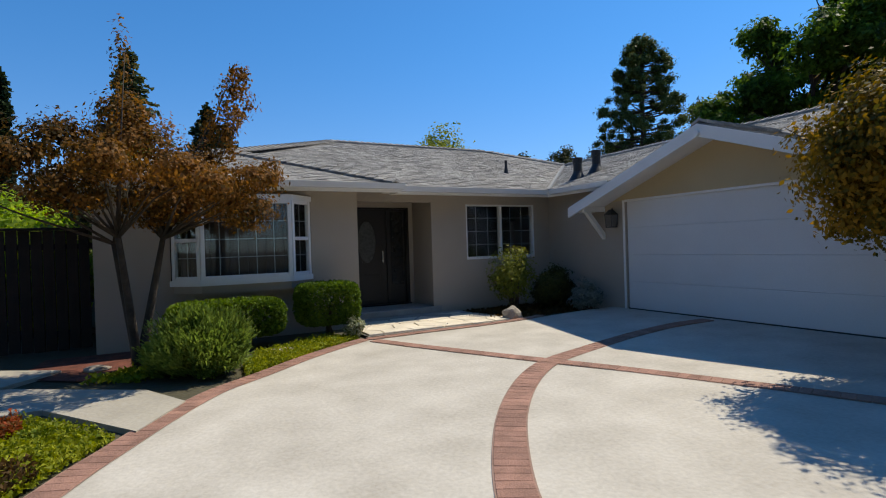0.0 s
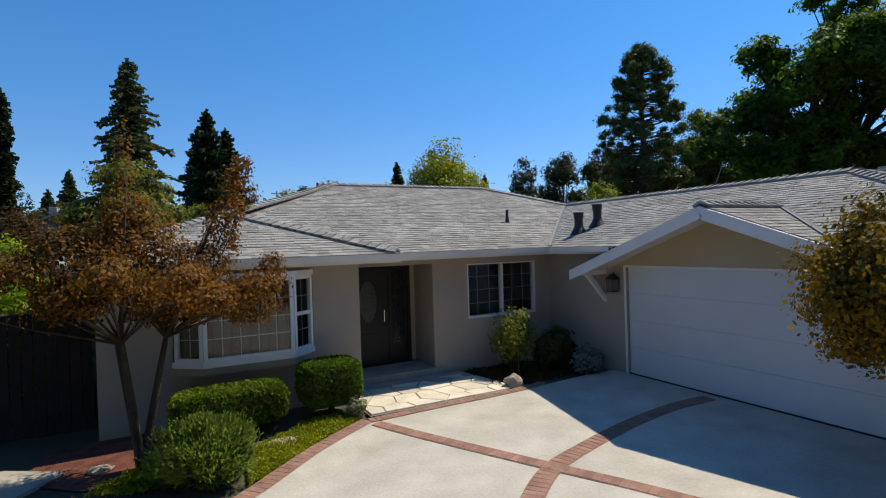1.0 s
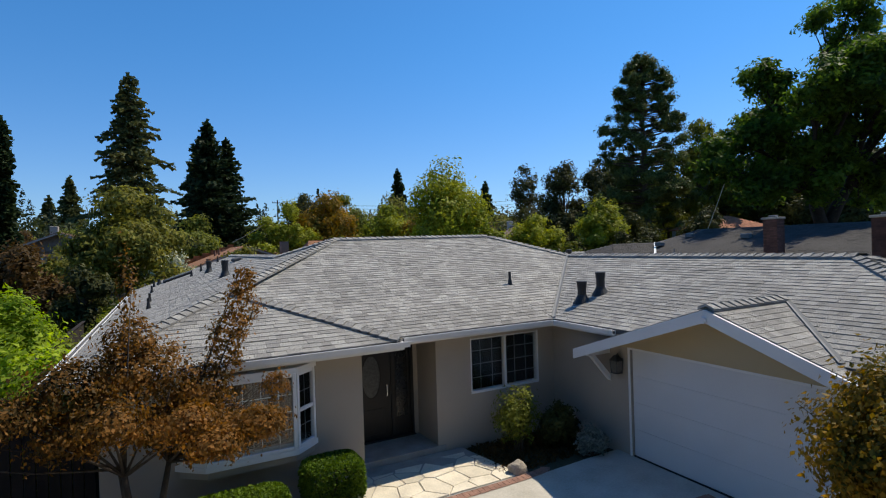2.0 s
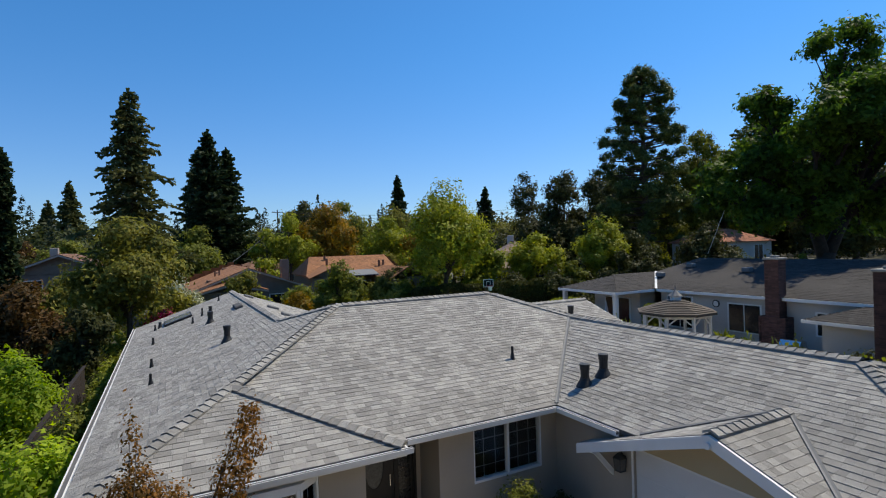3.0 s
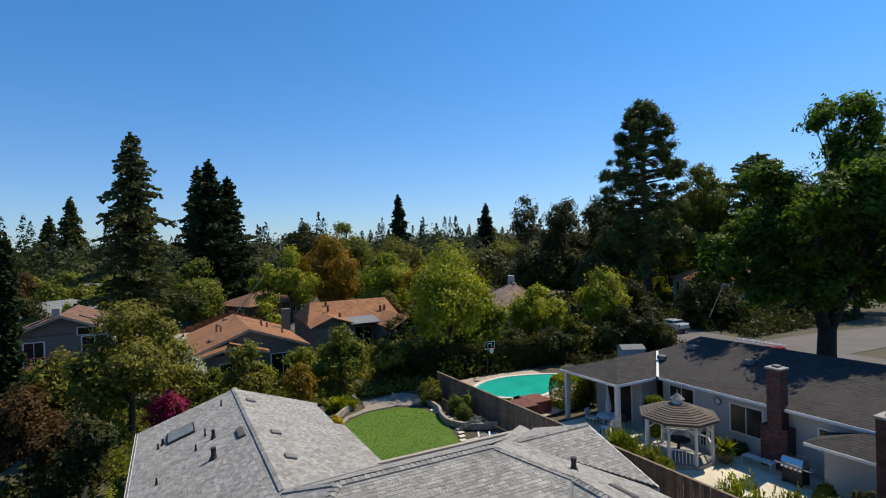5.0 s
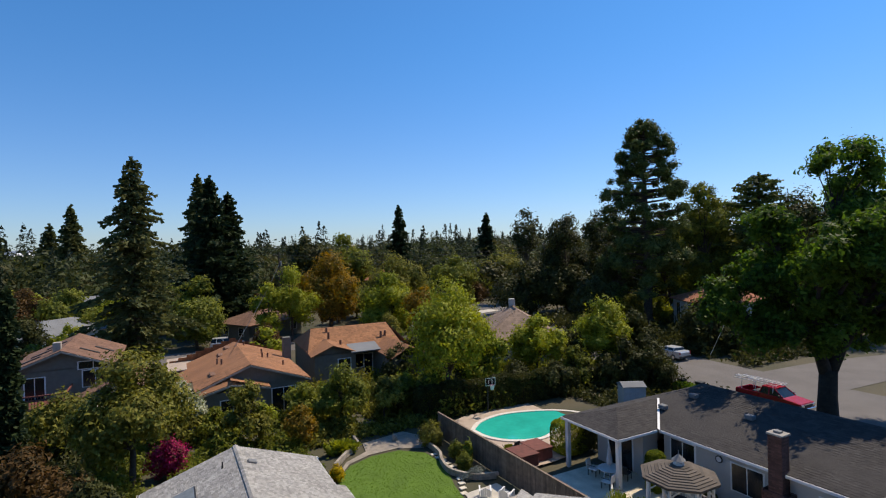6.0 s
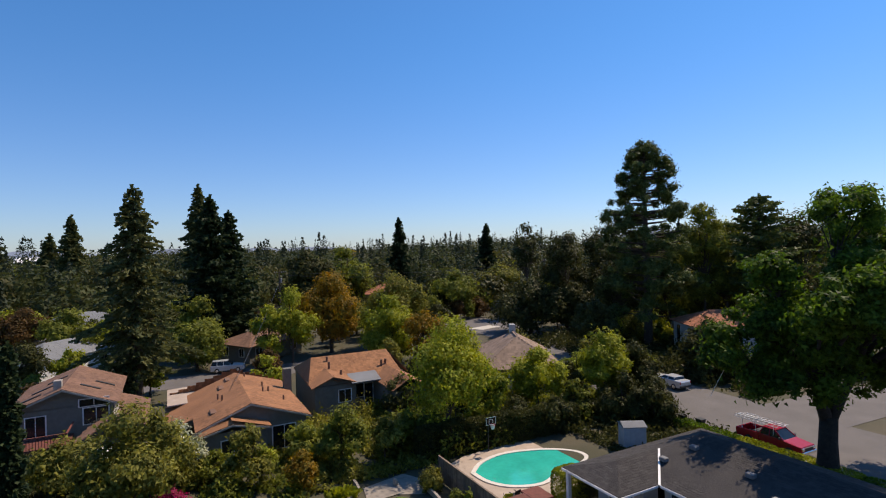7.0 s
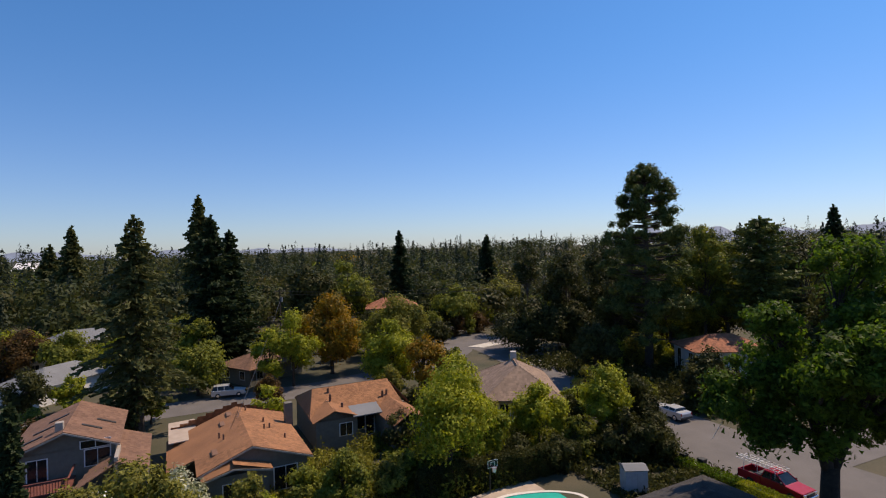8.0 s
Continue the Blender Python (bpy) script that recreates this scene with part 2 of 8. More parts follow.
# ---- building helpers ----
class Geo:
    """Gathers corners and faces of one mesh."""

    def __init__(self):
        self.v, self.f = [], []

    def poly(self, pts):
        i = len(self.v)
        self.v += [tuple(p) for p in pts]
        self.f.append(tuple(range(i, i + len(pts))))
        return self

    def box(self, lo, hi, c=0.0, m=None):
        """A box from corner to corner, its upright and upper edges cut by c."""
        x0, y0, z0 = lo
        x1, y1, z1 = hi
        c = min(c, abs(x1 - x0) / 3, abs(y1 - y0) / 3, abs(z1 - z0) / 3)
        if c <= 0:
            ring = [[(x0, y0), (x1, y0), (x1, y1), (x0, y1)]] * 2
            zs = [z0, z1]
            rings = [[(x, y, z) for x, y in r] for r, z in zip(ring, zs)]
        else:
            a = [(x0 + c, y0), (x1 - c, y0), (x1, y0 + c), (x1, y1 - c), (x1 - c, y1), (x0 + c, y1), (x0, y1 - c), (x0, y0 + c)]
            cx, cy = (x0 + x1) / 2, (y0 + y1) / 2
            inn = [(cx + (x - cx) * (1 - 2 * c / (x1 - x0)), cy + (y - cy) * (1 - 2 * c / (y1 - y0))) for x, y in a]
            rings = [[(x, y, z0) for x, y in inn], [(x, y, z0 + c) for x, y in a], [(x, y, z1 - c) for x, y in a], [(x, y, z1) for x, y in inn]]
        self.rings(rings, m=m)
        return self

    def rings(self, rings, cap=True, m=None, closed=True):
        i, n = len(self.v), len(rings[0])
        for r in rings:
            self.v += [tuple(m @ Vector(p)) if m else tuple(p) for p in r]
        for k in range(len(rings) - 1):
            for j in range(n if closed else n - 1):
                a, b = i + k * n + j, i + k * n + (j + 1) % n
                self.f.append((a, b, b + n, a + n))
        if cap:
            self.f.append(tuple(reversed(range(i, i + n))))
            self.f.append(tuple(range(i + (len(rings) - 1) * n, i + len(rings) * n)))
        return self

    def tube(self, pts, radii, n=8, cap=True):
        """A tapered tube along points."""
        pts = [Vector(p) for p in pts]
        rings = []
        for k, p in enumerate(pts):
            d = (pts[min(k + 1, len(pts) - 1)] - pts[max(k - 1, 0)]).normalized()
            a = d.orthogonal().normalized() if k == 0 else (a - d * a.dot(d)).normalized()
            b = d.cross(a)
            r = radii[k] if hasattr(radii, "__len__") else radii
            rings.append([p + (a * math.cos(6.2832 * j / n) + b * math.sin(6.2832 * j / n)) * r for j in range(n)])
        return self.rings(rings, cap)

    def slab(self, pts, thick):
        """A flat piece: a polygon, and its copy below."""
        pts = [Vector(p) for p in pts]
        return self.rings([[p - Vector((0, 0, thick)) for p in pts], pts])

    def mesh(self, name, material, smooth=False):
        me = bpy.data.meshes.new(name)
        me.from_pydata(self.v, [], self.f)
        bm = bmesh.new()
        bm.from_mesh(me)
        bmesh.ops.recalc_face_normals(bm, faces=bm.faces)
        bm.to_mesh(me)
        bm.free()
        if smooth:
            me.polygons.foreach_set("use_smooth", [True] * len(me.polygons))
        me.materials.append(material)
        return me


def part(name, geo, material, parent=None, label="", smooth=False):
    data = geo.mesh(name, material, smooth) if isinstance(geo, Geo) else geo
    ob = new(name, data)
    if parent:
        ob.parent = parent
    if label:
        ob["label"] = label
    return ob


def thing(name, at, label, category, group="", kind=""):
    ob = new(name)
    ob.empty_display_size = 0.2
    ob.location = at
    return tagged(ob, label, category, group, kind)


def single(name, geo, material, label, category, group="", kind="", smooth=False):
    return tagged(part(name, geo, material, None, "", smooth), label, category, group, kind)


def smooth01(a, b, x):
    t = min(1, max(0, (x - a) / (b - a)))
    return t * t * (3 - 2 * t)


def ground_z(x, y):
    near = -0.115 + 0.085 * smooth01(4.5, 8.0, x) * (1 - smooth01(10, 16, x)) * (1 - smooth01(8, 9, y))
    return near + 0.6 * smooth01(19, 44, x) + 16 * smooth01(140, 900, x)


def cards(name, centres, size, material, seed, flat=0.0, stretch=1.5, axes=None, corners=4):
    """Leaves: one small blade at each centre, turned by chance: four corners folded at the rib, or three for far ones."""
    r = np.random.RandomState(seed)
    c = np.asarray(centres, dtype=np.float64)
    n = len(c)
    if axes is None:
        a = r.normal(size=(n, 3))
        a[:, 2] *= 1 - flat
    else:
        a = np.asarray(axes, dtype=np.float64)
    turned = r.normal(size=(n, 3))
    if c.shape[1] == 6:
        # blades lie roughly along the skin of their leaf mass
        turned = c[:, 3:] + turned * 0.42 + np.array([0, 0, 0.2])
        c = c[:, :3]
        if axes is None:
            a = np.cross(turned, a)
    a /= np.linalg.norm(a, axis=1)[:, None] + 1e-9
    b = np.cross(a, turned)
    b /= np.linalg.norm(b, axis=1)[:, None] + 1e-9
    k = np.cross(a, b)
    s = (size * r.uniform(0.6, 1.35, n))[:, None]
    v = np.empty((n, corners, 3))
    v[:, 0] = c - a * s * 0.5 * stretch
    v[:, 1] = c + b * s * 0.45 + k * s * 0.12
    if corners == 4:
        v[:, 2] = c + a * s * 0.5 * stretch
        v[:, 3] = c - b * s * 0.45 + k * s * 0.12
    else:
        v[:, 1] += a * s * 0.5 * stretch
        v[:, 2] = c - b * s * 0.45 + a * s * 0.5 * stretch
    me = bpy.data.meshes.new(name)
    me.vertices.add(corners * n)
    me.vertices.foreach_set("co", v.astype(np.float32).ravel())
    me.loops.add(corners * n)
    me.loops.foreach_set("vertex_index", np.arange(corners * n, dtype=np.int32))
    me.polygons.add(n)
    me.polygons.foreach_set("loop_start", np.arange(0, corners * n, corners, dtype=np.int32))
    me.polygons.foreach_set("loop_total", np.full(n, corners, dtype=np.int32))
    me.update(calc_edges=True)
    me.materials.append(material)
    return me


def clump_points(blobs, n, seed, clumps=26, sigma=0.17, inner=0.3):
    """Leaf places: clumps set over each blob's skin, with some leaves inside."""
    r = np.random.RandomState(seed)
    w = np.array([b[1] * b[1] for b in blobs], dtype=float)
    w /= w.sum()
    out = []
    for (c, rad, high), share in zip(blobs, w):
        m = int(n * share)
        d = r.normal(size=(clumps, 3))
        d[:, 2] += 0.25
        d /= np.linalg.norm(d, axis=1)[:, None]
        d *= r.uniform(0.62, 1.0, (clumps, 1))
        pick = r.randint(clumps, size=m)
        p = d[pick] + r.normal(size=(m, 3)) * sigma * r.uniform(0.5, 1.3, (clumps, 1))[pick]
        k = int(m * inner)
        q = r.normal(size=(k, 3))
        q *= (r.uniform(0, 1, k) ** 0.4 * 0.85 / (np.linalg.norm(q, axis=1) + 1e-9))[:, None]
        p = np.vstack([p[k:], q])
        away = p / (np.linalg.norm(p, axis=1)[:, None] + 1e-9)
        out.append(np.hstack([p * np.array([rad, rad, high]) + np.array(c), away]))
    return np.vstack(out)


def limbs(geo, base, top, blobs, r0, rr, n=9):
    """A trunk, and limbs that run from it into the crown."""
    base, top = Vector(base), Vector(top)
    mid = base.lerp(top, 0.5) + Vector((rr.uniform(-1, 1), rr.uniform(-1, 1), 0)) * r0
    geo.tube([base, base + Vector((0, 0, 0.35)), mid, top], [r0 * 1.35, r0, r0 * 0.8, r0 * 0.45], n)
    for c, rad, high in blobs:
        c = Vector(c)
        for k in range(3):
            a = base.lerp(top, rr.uniform(0.55, 1.0))
            e = c + Vector((rr.uniform(-0.6, 0.6) * rad, rr.uniform(-0.6, 0.6) * rad, rr.uniform(-0.2, 0.6) * high))
            m = a.lerp(e, 0.5) + Vector((rr.uniform(-0.1, 0.1), rr.uniform(-0.1, 0.1), 0.08)) * rad
            geo.tube([a, m, e], [r0 * 0.42, r0 * 0.24, r0 * 0.07], 5, False)


def tree(name, x, y, top, width, low, leaf, label, seed, size=0.3, dense=1.0, lobes=5, bark=BARK, base=None):
    """A broadleaf tree: its height, crown width and the height at which the crown starts."""
    rr = random.Random(seed)
    z0 = ground_z(x, y) if base is None else base
    h, r = top - low, width / 2
    blobs = []
    for k in range(lobes + 5):
        a = k * 2.4 + rr.uniform(0, 1)
        v = 1.0 if k == 0 else rr.uniform(0.12, 0.88)
        u = 0 if k == 0 else rr.uniform(0.35, 0.72) * math.sin(0.55 + v * 2.2)
        br = r * rr.uniform(0.30, 0.50)
        bh = min(br * rr.uniform(0.7, 1.1), h * 0.4)
        bz = low + bh * 0.6 + (h - bh * 1.6) * v
        blobs.append(((math.cos(a) * r * u, math.sin(a) * r * u, bz - z0), br, bh))
    ob = thing(name, (x, y, z0), label, "tree")
    g = Geo()
    limbs(g, (0, 0, -0.1), (0, 0, low - z0 + h * 0.45), blobs, max(0.09, width * 0.028), rr)
    part("trunk", g, bark, ob, smooth=True)
    area = sum(12.5 * b[1] * b[2] for b in blobs)
    size *= 0.70
    n = int(min(17000, dense * 0.95 * area / (0.5 * size * size)))
    part("crown", cards("crown", clump_points(blobs, n, seed, 22, 0.22, 0.3), size, leaf, seed, corners=3), leaf, ob)
    return ob


def conifer(name, x, y, top, width, leaf, label, seed, low=1.0, step=0.8, size=0.55, power=0.85, ragged=0.25, per=7, droop=0.25, base=None):
    """A needle tree: whorls of boughs on one straight stem, shorter towards the tip."""
    r = np.random.RandomState(seed)
    z0 = ground_z(x, y) if base is None else base
    ob = thing(name, (x, y, z0), label, "tree")
    h = top - z0
    g = Geo()
    g.tube([(0, 0, -0.1), (0, 0, h * 0.4), (0, 0, h * 0.98)], [width * 0.035 + 0.1, width * 0.024 + 0.05, 0.03], 8)
    pts, axes = [], []
    count = int((h - low) / step * per * 1.7)
    for q in range(count):
        u = min(0.985, (q + r.uniform(0, 1)) / count)
        u = u ** 0.85
        zz = low + u * (h - low)
        rad = width / 2 * max(0.03, (1 - u) ** power) * min(1, 0.55 + u * 3)
        a = q * 2.39996 + r.uniform(-0.7, 0.7)
        ln = rad * (1 + ragged * r.uniform(-1.0, 0.6)) * (0.8 + 0.2 * math.sin(u * 47 + seed))
        m = max(3, int(ln / (size * 0.16)))
        if ln > 1.5:
            g.tube([(0, 0, zz), (math.cos(a) * ln * 0.8, math.sin(a) * ln * 0.8, zz - droop * ln * 0.5)], [0.05, 0.015], 4, False)
        for i in range(m):
            s = ((i + r.uniform(0.2, 1.0)) / m) ** 0.8
            w = 0.24 * ln * math.sin(min(1, s + 0.15) * 2.9)
            o = r.uniform(-1, 1) * w
            pts.append((math.cos(a) * ln * s - math.sin(a) * o, math.sin(a) * ln * s + math.cos(a) * o, zz - droop * ln * s * s + r.uniform(-0.5, 0.2) * min(step, 0.9) * (1.1 - s)))
            axes.append((math.cos(a) + r.uniform(-0.8, 0.8), math.sin(a) + r.uniform(-0.8, 0.8), -0.2 + r.uniform(-0.5, 0.4)))
    pts += [(r.uniform(-0.1, 0.1), r.uniform(-0.1, 0.1), h - q * 0.12) for q in range(10)]
    axes += [(r.uniform(-0.4, 0.4), r.uniform(-0.4, 0.4), 1) for q in range(10)]
    part("trunk", g, BARK, ob)
    part("crown", cards("crown", pts, size * 0.66, leaf, seed, stretch=2.2, axes=axes, corners=3), leaf, ob)
    return ob


def bush(name, x, y, w, d, top, leaf, label, seed, size=0.06, n=3000, base=None, low=0.0, lobes=4, category="shrub", box=False, stretch=1.5, up=False, turn=0.0):
    """A shrub: leaves over a few lobes, or over a clipped block, with stems inside."""
    rr, r = random.Random(seed), np.random.RandomState(seed)
    z0 = ground_z(x, y) if base is None else base
    ob = thing(name, (x, y, z0), label, category)
    ob.rotation_euler[2] = radians(turn)
    h = top - z0
    n = int(n * 1.5)
    if box:
        p = r.uniform(-1, 1, (n, 3))
        q = int(n * 0.8)
        ax = r.choice([0, 1, 2, 2], q)
        p[np.arange(q), ax] = np.sign(p[np.arange(q), ax]) * r.uniform(0.84, 1.03, q)
        p = np.sign(p) * np.abs(p) ** 0.92
        k = (np.abs(p) ** 4).sum(axis=1) ** 0.25
        p *= (np.minimum(1.04, k) / k)[:, None]
        pts = p * np.array([w / 2, d / 2, (h - low) / 2]) + np.array([0, 0, low + (h - low) / 2])
        blobs = [((0, 0, h * 0.5), w * 0.3, h * 0.3)]
    else:
        blobs = []
        for k in range(lobes):
            a = k * 2.4 + rr.uniform(0, 1)
            u = 0 if k == 0 else 0.4
            hh = (h - low) / 2 * (1 if k == 0 else rr.uniform(0.6, 0.9))
            blobs.append(((math.cos(a) * w / 2 * u, math.sin(a) * d / 2 * u, low + hh * 0.95), min(w, d) / 2 * (0.85 if k == 0 else rr.uniform(0.5, 0.65)), hh))
        pts = clump_points(blobs, n, seed, 34, 0.15, 0.25)
        pts[:, 0] *= max(1, w / d)
        pts[:, 1] *= max(1, d / w)
        pts = pts[pts[:, 2] > 0.01]
    axes = None
    if up:
        c = np.array([0, 0, h * 0.15])
        axes = (pts[:, :3] - c) / (np.linalg.norm(pts[:, :3] - c, axis=1)[:, None] + 1e-6) + r.normal(size=(len(pts), 3)) * 0.35 + np.array([0, 0, 0.5])
    g = Geo()
    for k in range(6):
        b = blobs[k % len(blobs)]
        g.tube([(rr.uniform(-0.08, 0.08), rr.uniform(-0.08, 0.08), -0.05), (b[0][0] * 0.5, b[0][1] * 0.5, b[0][2] * 0.6), (b[0][0] + rr.uniform(-0.4, 0.4) * b[1], b[0][1] + rr.uniform(-0.4, 0.4) * b[1], b[0][2] + b[2] * 0.3)], [0.03, 0.02, 0.006], 5)
    part("stems", g, BARK, ob)
    part("foliage", cards("foliage", pts, size * 0.8, leaf, seed, stretch=stretch, axes=axes, corners=3), leaf, ob)
    return ob


# ---- ground, drive, roads ----
g = Geo()
gx = [-4000, -1500, -600, -250, -120, -60, -30] + [x * 3.0 for x in range(-8, 22)] + [80, 120, 170, 250, 350, 450, 600, 800, 1000, 1500, 4000]
gy = [-400, -100, -40, -20, -10, -5, 0, 4, 6, 8, 9, 10, 13, 16, 20, 30, 40, 60, 90, 140, 250, 600, 1500, 4600]
for y in gy:
    g.v += [(x, y, ground_z(x, y) - 0.03) for x in gx]
nx = len(gx)
g.f = [(j * nx + i, j * nx + i + 1, (j + 1) * nx + i + 1, (j + 1) * nx + i) for j in range(len(gy) - 1) for i in range(nx - 1)]
single("ground", g, SOIL, "brown soil and dry litter between the gardens", "ground", kind="structure")

EDGE = [(-1.6, -7.0), (-1.45, -2.0), (-1.25, 1.5), (-0.98, 3.2), (-0.67, 4.05), (-0.41, 4.58), (-0.04, 5.27), (0.38, 5.91), (0.9, 6.39), (1.76, 7.19), (2.74, 7.90)]
CURVE = [(1.3, -7.0), (1.15, -3.0), (1.18, 0.0), (1.40, 1.6), (1.71, 2.42), (2.31, 3.35), (2.9, 4.05), (3.55, 4.65), (4.14, 5.02), (4.95, 5.28), (5.95, 5.50), (7.0, 5.6), (7.85, 5.55)]
SPOKE = [(2.80, 7.62), (3.24, 6.65), (4.05, 5.02), (4.48, 4.18), (4.95, 3.1), (5.35, 2.1), (5.8, 0.9)]
FRONT = [(2.78, 7.84), (4.2, 7.90), (6.0, 7.90), (6.25, 8.02)]


def smooth_line(pts, step):
    """Points at even steps along a rounded line, each with its heading."""
    out = []
    P = [Vector((*p, 0)) for p in pts]
    dense = []
    for i in range(len(P) - 1):
        a, b, c, d = P[max(0, i - 1)], P[i], P[i + 1], P[min(len(P) - 1, i + 2)]
        for k in range(24):
            t = k / 24
            dense.append(0.5 * ((2 * b) + (c - a) * t + (2 * a - 5 * b + 4 * c - d) * t * t + (3 * b - a - 3 * c + d) * t ** 3))
    dense.append(P[-1])
    run = 0.0
    for p, q in zip(dense, dense[1:]):
        ln = (q - p).length
        while run < ln:
            w = p.lerp(q, run / ln)
            out.append((w, (q - p).normalized()))
            run += step
        run -= ln
    return out


# concrete drive: strips across from the brick edge to the garage side
left = [(p.x, p.y) for p, d in smooth_line(EDGE, 0.25)]
g = Geo()
for (xa, ya), (xb, yb) in zip(left, left[1:]):
    xs = [0, 0.2, 0.4, 0.55, 0.7, 0.85, 1.0]
    for u, w in zip(xs, xs[1:]):
        q = [(xa + (8.0 - xa) * u, ya), (xa + (8.0 - xa) * w, ya), (xb + (8.0 - xb) * w, yb), (xb + (8.0 - xb) * u, yb)]
        g.poly([(x, y, ground_z(x, y)) for x, y in q])
single("driveway", g, CONCRETE, "pale worn concrete driveway with faint stains", "driveway", kind="structure")


def brick_band(name, pts, label, lift=0.004, wide=0.20):
    """A bed of mortar with a row of bricks laid across it, each one a piece."""
    steps = smooth_line(pts, 0.105)
    bed = Geo()
    for (p, d), (q, e) in zip(steps, steps[1:]):
        n, m = Vector((-d.y, d.x, 0)) * (wide / 2 + 0.012), Vector((-e.y, e.x, 0)) * (wide / 2 + 0.012)
        bed.poly([(v.x, v.y, ground_z(v.x, v.y) + lift) for v in (p - n, p + n, q + m, q - m)])
    ob = single(name, bed, MORTAR, label, "brick edging", kind="structure")
    return ob, steps, wide, lift


BANDS = [brick_band("brick_edging", EDGE, "red brick edging curving along the driveway", 0.004, 0.22),
         brick_band("brick_edging", CURVE, "curved band of red brick set in the concrete", 0.006, 0.24),
         brick_band("brick_edging", SPOKE, "straight band of brown brick set in the concrete", 0.008, 0.20),
         brick_band("brick_edging", FRONT, "band of brick along the flagstone landing", 0.010, 0.18)]

# flagstone landing bed and porch slab
g = Geo()
g.poly([(2.8, 7.98, -0.10), (5.75, 7.98, -0.09), (5.4, 9.7, -0.06), (3.12, 9.7, -0.06), (3.12, 9.25, -0.07), (2.8, 9.25, -0.08)])
LANDING = single("flagstone_landing", g, GROUT, "landing of cream flagstones before the front door", "paving", kind="structure")
g = Geo()
g.box((3.1, 9.72, -0.3), (5.06, 10.75, 0.06), 0.01)
single("porch_slab", g, GROUT, "grey stone porch floor at the front door", "porch", kind="structure")

# side path of two slabs
for q in ([(-3.4, 6.05), (-1.1, 6.1), (-0.28, 4.92), (0.1, 5.65), (-0.25, 6.35), (-1.6, 7.3), (-3.4, 7.4)], [(-3.6, 7.5), (-1.7, 7.45), (-1.25, 8.1), (-2.0, 8.6), (-3.6, 8.8)]):
    g = Geo()
    g.rings([[(x, y, -0.25) for x, y in q], [(x, y, -0.095) for x, y in q]])
    single("path_slab", g, PATHSLAB, "pale concrete slab of the side path", "path", kind="structure")
g = Geo()
g.poly([(-1.7, 8.0, -0.125), (-1.0, 7.4, -0.125), (0.2, 7.0, -0.125), (0.6, 9.2, -0.125), (-1.6, 9.2, -0.125)])
single("mulch_bed", g, MULCH, "bed of red bark mulch under the maple", "mulch bed", kind="structure")

# streets
def road(name, pts, wide, label, material=ASPHALT, lift=0.0):
    steps = smooth_line(pts, 3.0)
    g = Geo()
    for (p, d), (q, e) in zip(steps, steps[1:]):
        n, m = Vector((-d.y, d.x, 0)) * wide / 2, Vector((-e.y, e.x, 0)) * wide / 2
        g.poly([(v.x, v.y, ground_z(v.x, v.y) + lift) for v in (p - n, p + n, q + m, q - m)])
    return single(name, g, material, label, "road", kind="structure")


road("road", [(49.5, -60), (49.5, 10), (49.5, 30), (50.5, 45), (54, 62), (60, 85), (62, 120), (60, 180)], 11.5, "sunlit grey asphalt street", lift=0.0)
road("road", [(-60, 84), (-20, 83), (0, 82), (20, 82), (38, 85), (50, 92), (57, 104), (62, 120)], 7.5, "grey asphalt side street behind the gardens", lift=0.004)
road("road", [(55.0, 29.0), (66, 28), (82, 24), (120, 14)], 8.0, "sunlit side street across the road", lift=0.008)
road("pavement", [(43.55, -60), (43.55, 10), (43.55, 34)], 0.35, "pale concrete kerb along the street", CONCRETE, 0.05)


# ---- the house ----
house = thing("house", (0, 0, 0), "single-storey beige stucco house with grey shingle roof", "house")
S = 0.342


def wall(lo, hi, label="", material=STUCCO, name="wall"):
    g = Geo()
    g.box(lo, hi)
    return part(name, g, material, house, label)


# front of the bay room, around the bay opening x 0.05..2.25, z 0.9..2.2
wall((-1.0, 9.3, -0.3), (0.02, 9.5, 2.52))
wall((0.02, 9.302, -0.3), (2.25, 9.498, 0.86))
wall((0.02, 9.302, 2.24), (2.25, 9.498, 2.56))
wall((2.25, 9.3, -0.3), (3.12, 9.5, 2.6))
wall((2.92, 9.5, -0.3), (3.12, 10.7, 2.6))
# back of the porch, with the door opening x 3.3..4.72
wall((3.12, 10.7, -0.3), (3.3, 10.9, 2.9))
wall((3.3, 10.702, 2.2), (4.78, 10.898, 2.9))
wall((4.78, 10.7, -0.3), (4.88, 10.9, 2.9))
wall((4.88, 9.95, -0.3), (5.08, 10.9, 2.6))
wall((3.12, 9.752, 2.24), (4.88, 9.95, 2.62))
# front wall with the window opening x 5.76..7.5, z 1.06..2.2
wall((4.88, 9.75, -0.3), (5.72, 9.95, 2.62))
wall((5.72, 9.752, -0.3), (7.55, 9.948, 1.03))
wall((5.72, 9.752, 2.2), (7.55, 9.948, 2.62))
wall((7.55, 9.75, -0.3), (8.2, 9.95, 2.62))
# garage front, with its door opening y 2.5..7.42, z up to 2.1
wall((8.0, 7.42, -0.3), (8.2, 9.75, 2.6))
wall((8.002, 2.5, 2.1), (8.198, 7.42, 2.3))
wall((8.0, 1.6, -0.3), (8.2, 2.5, 2.6))
g = Geo()
g.rings([[(x, 2.80, 2.1), (x, 7.86, 2.1), (x, 5.33, 3.03)] for x in (7.985, 8.2)])
part("gable_wall", g, GABLE, house, "tan stucco gable over the garage door")
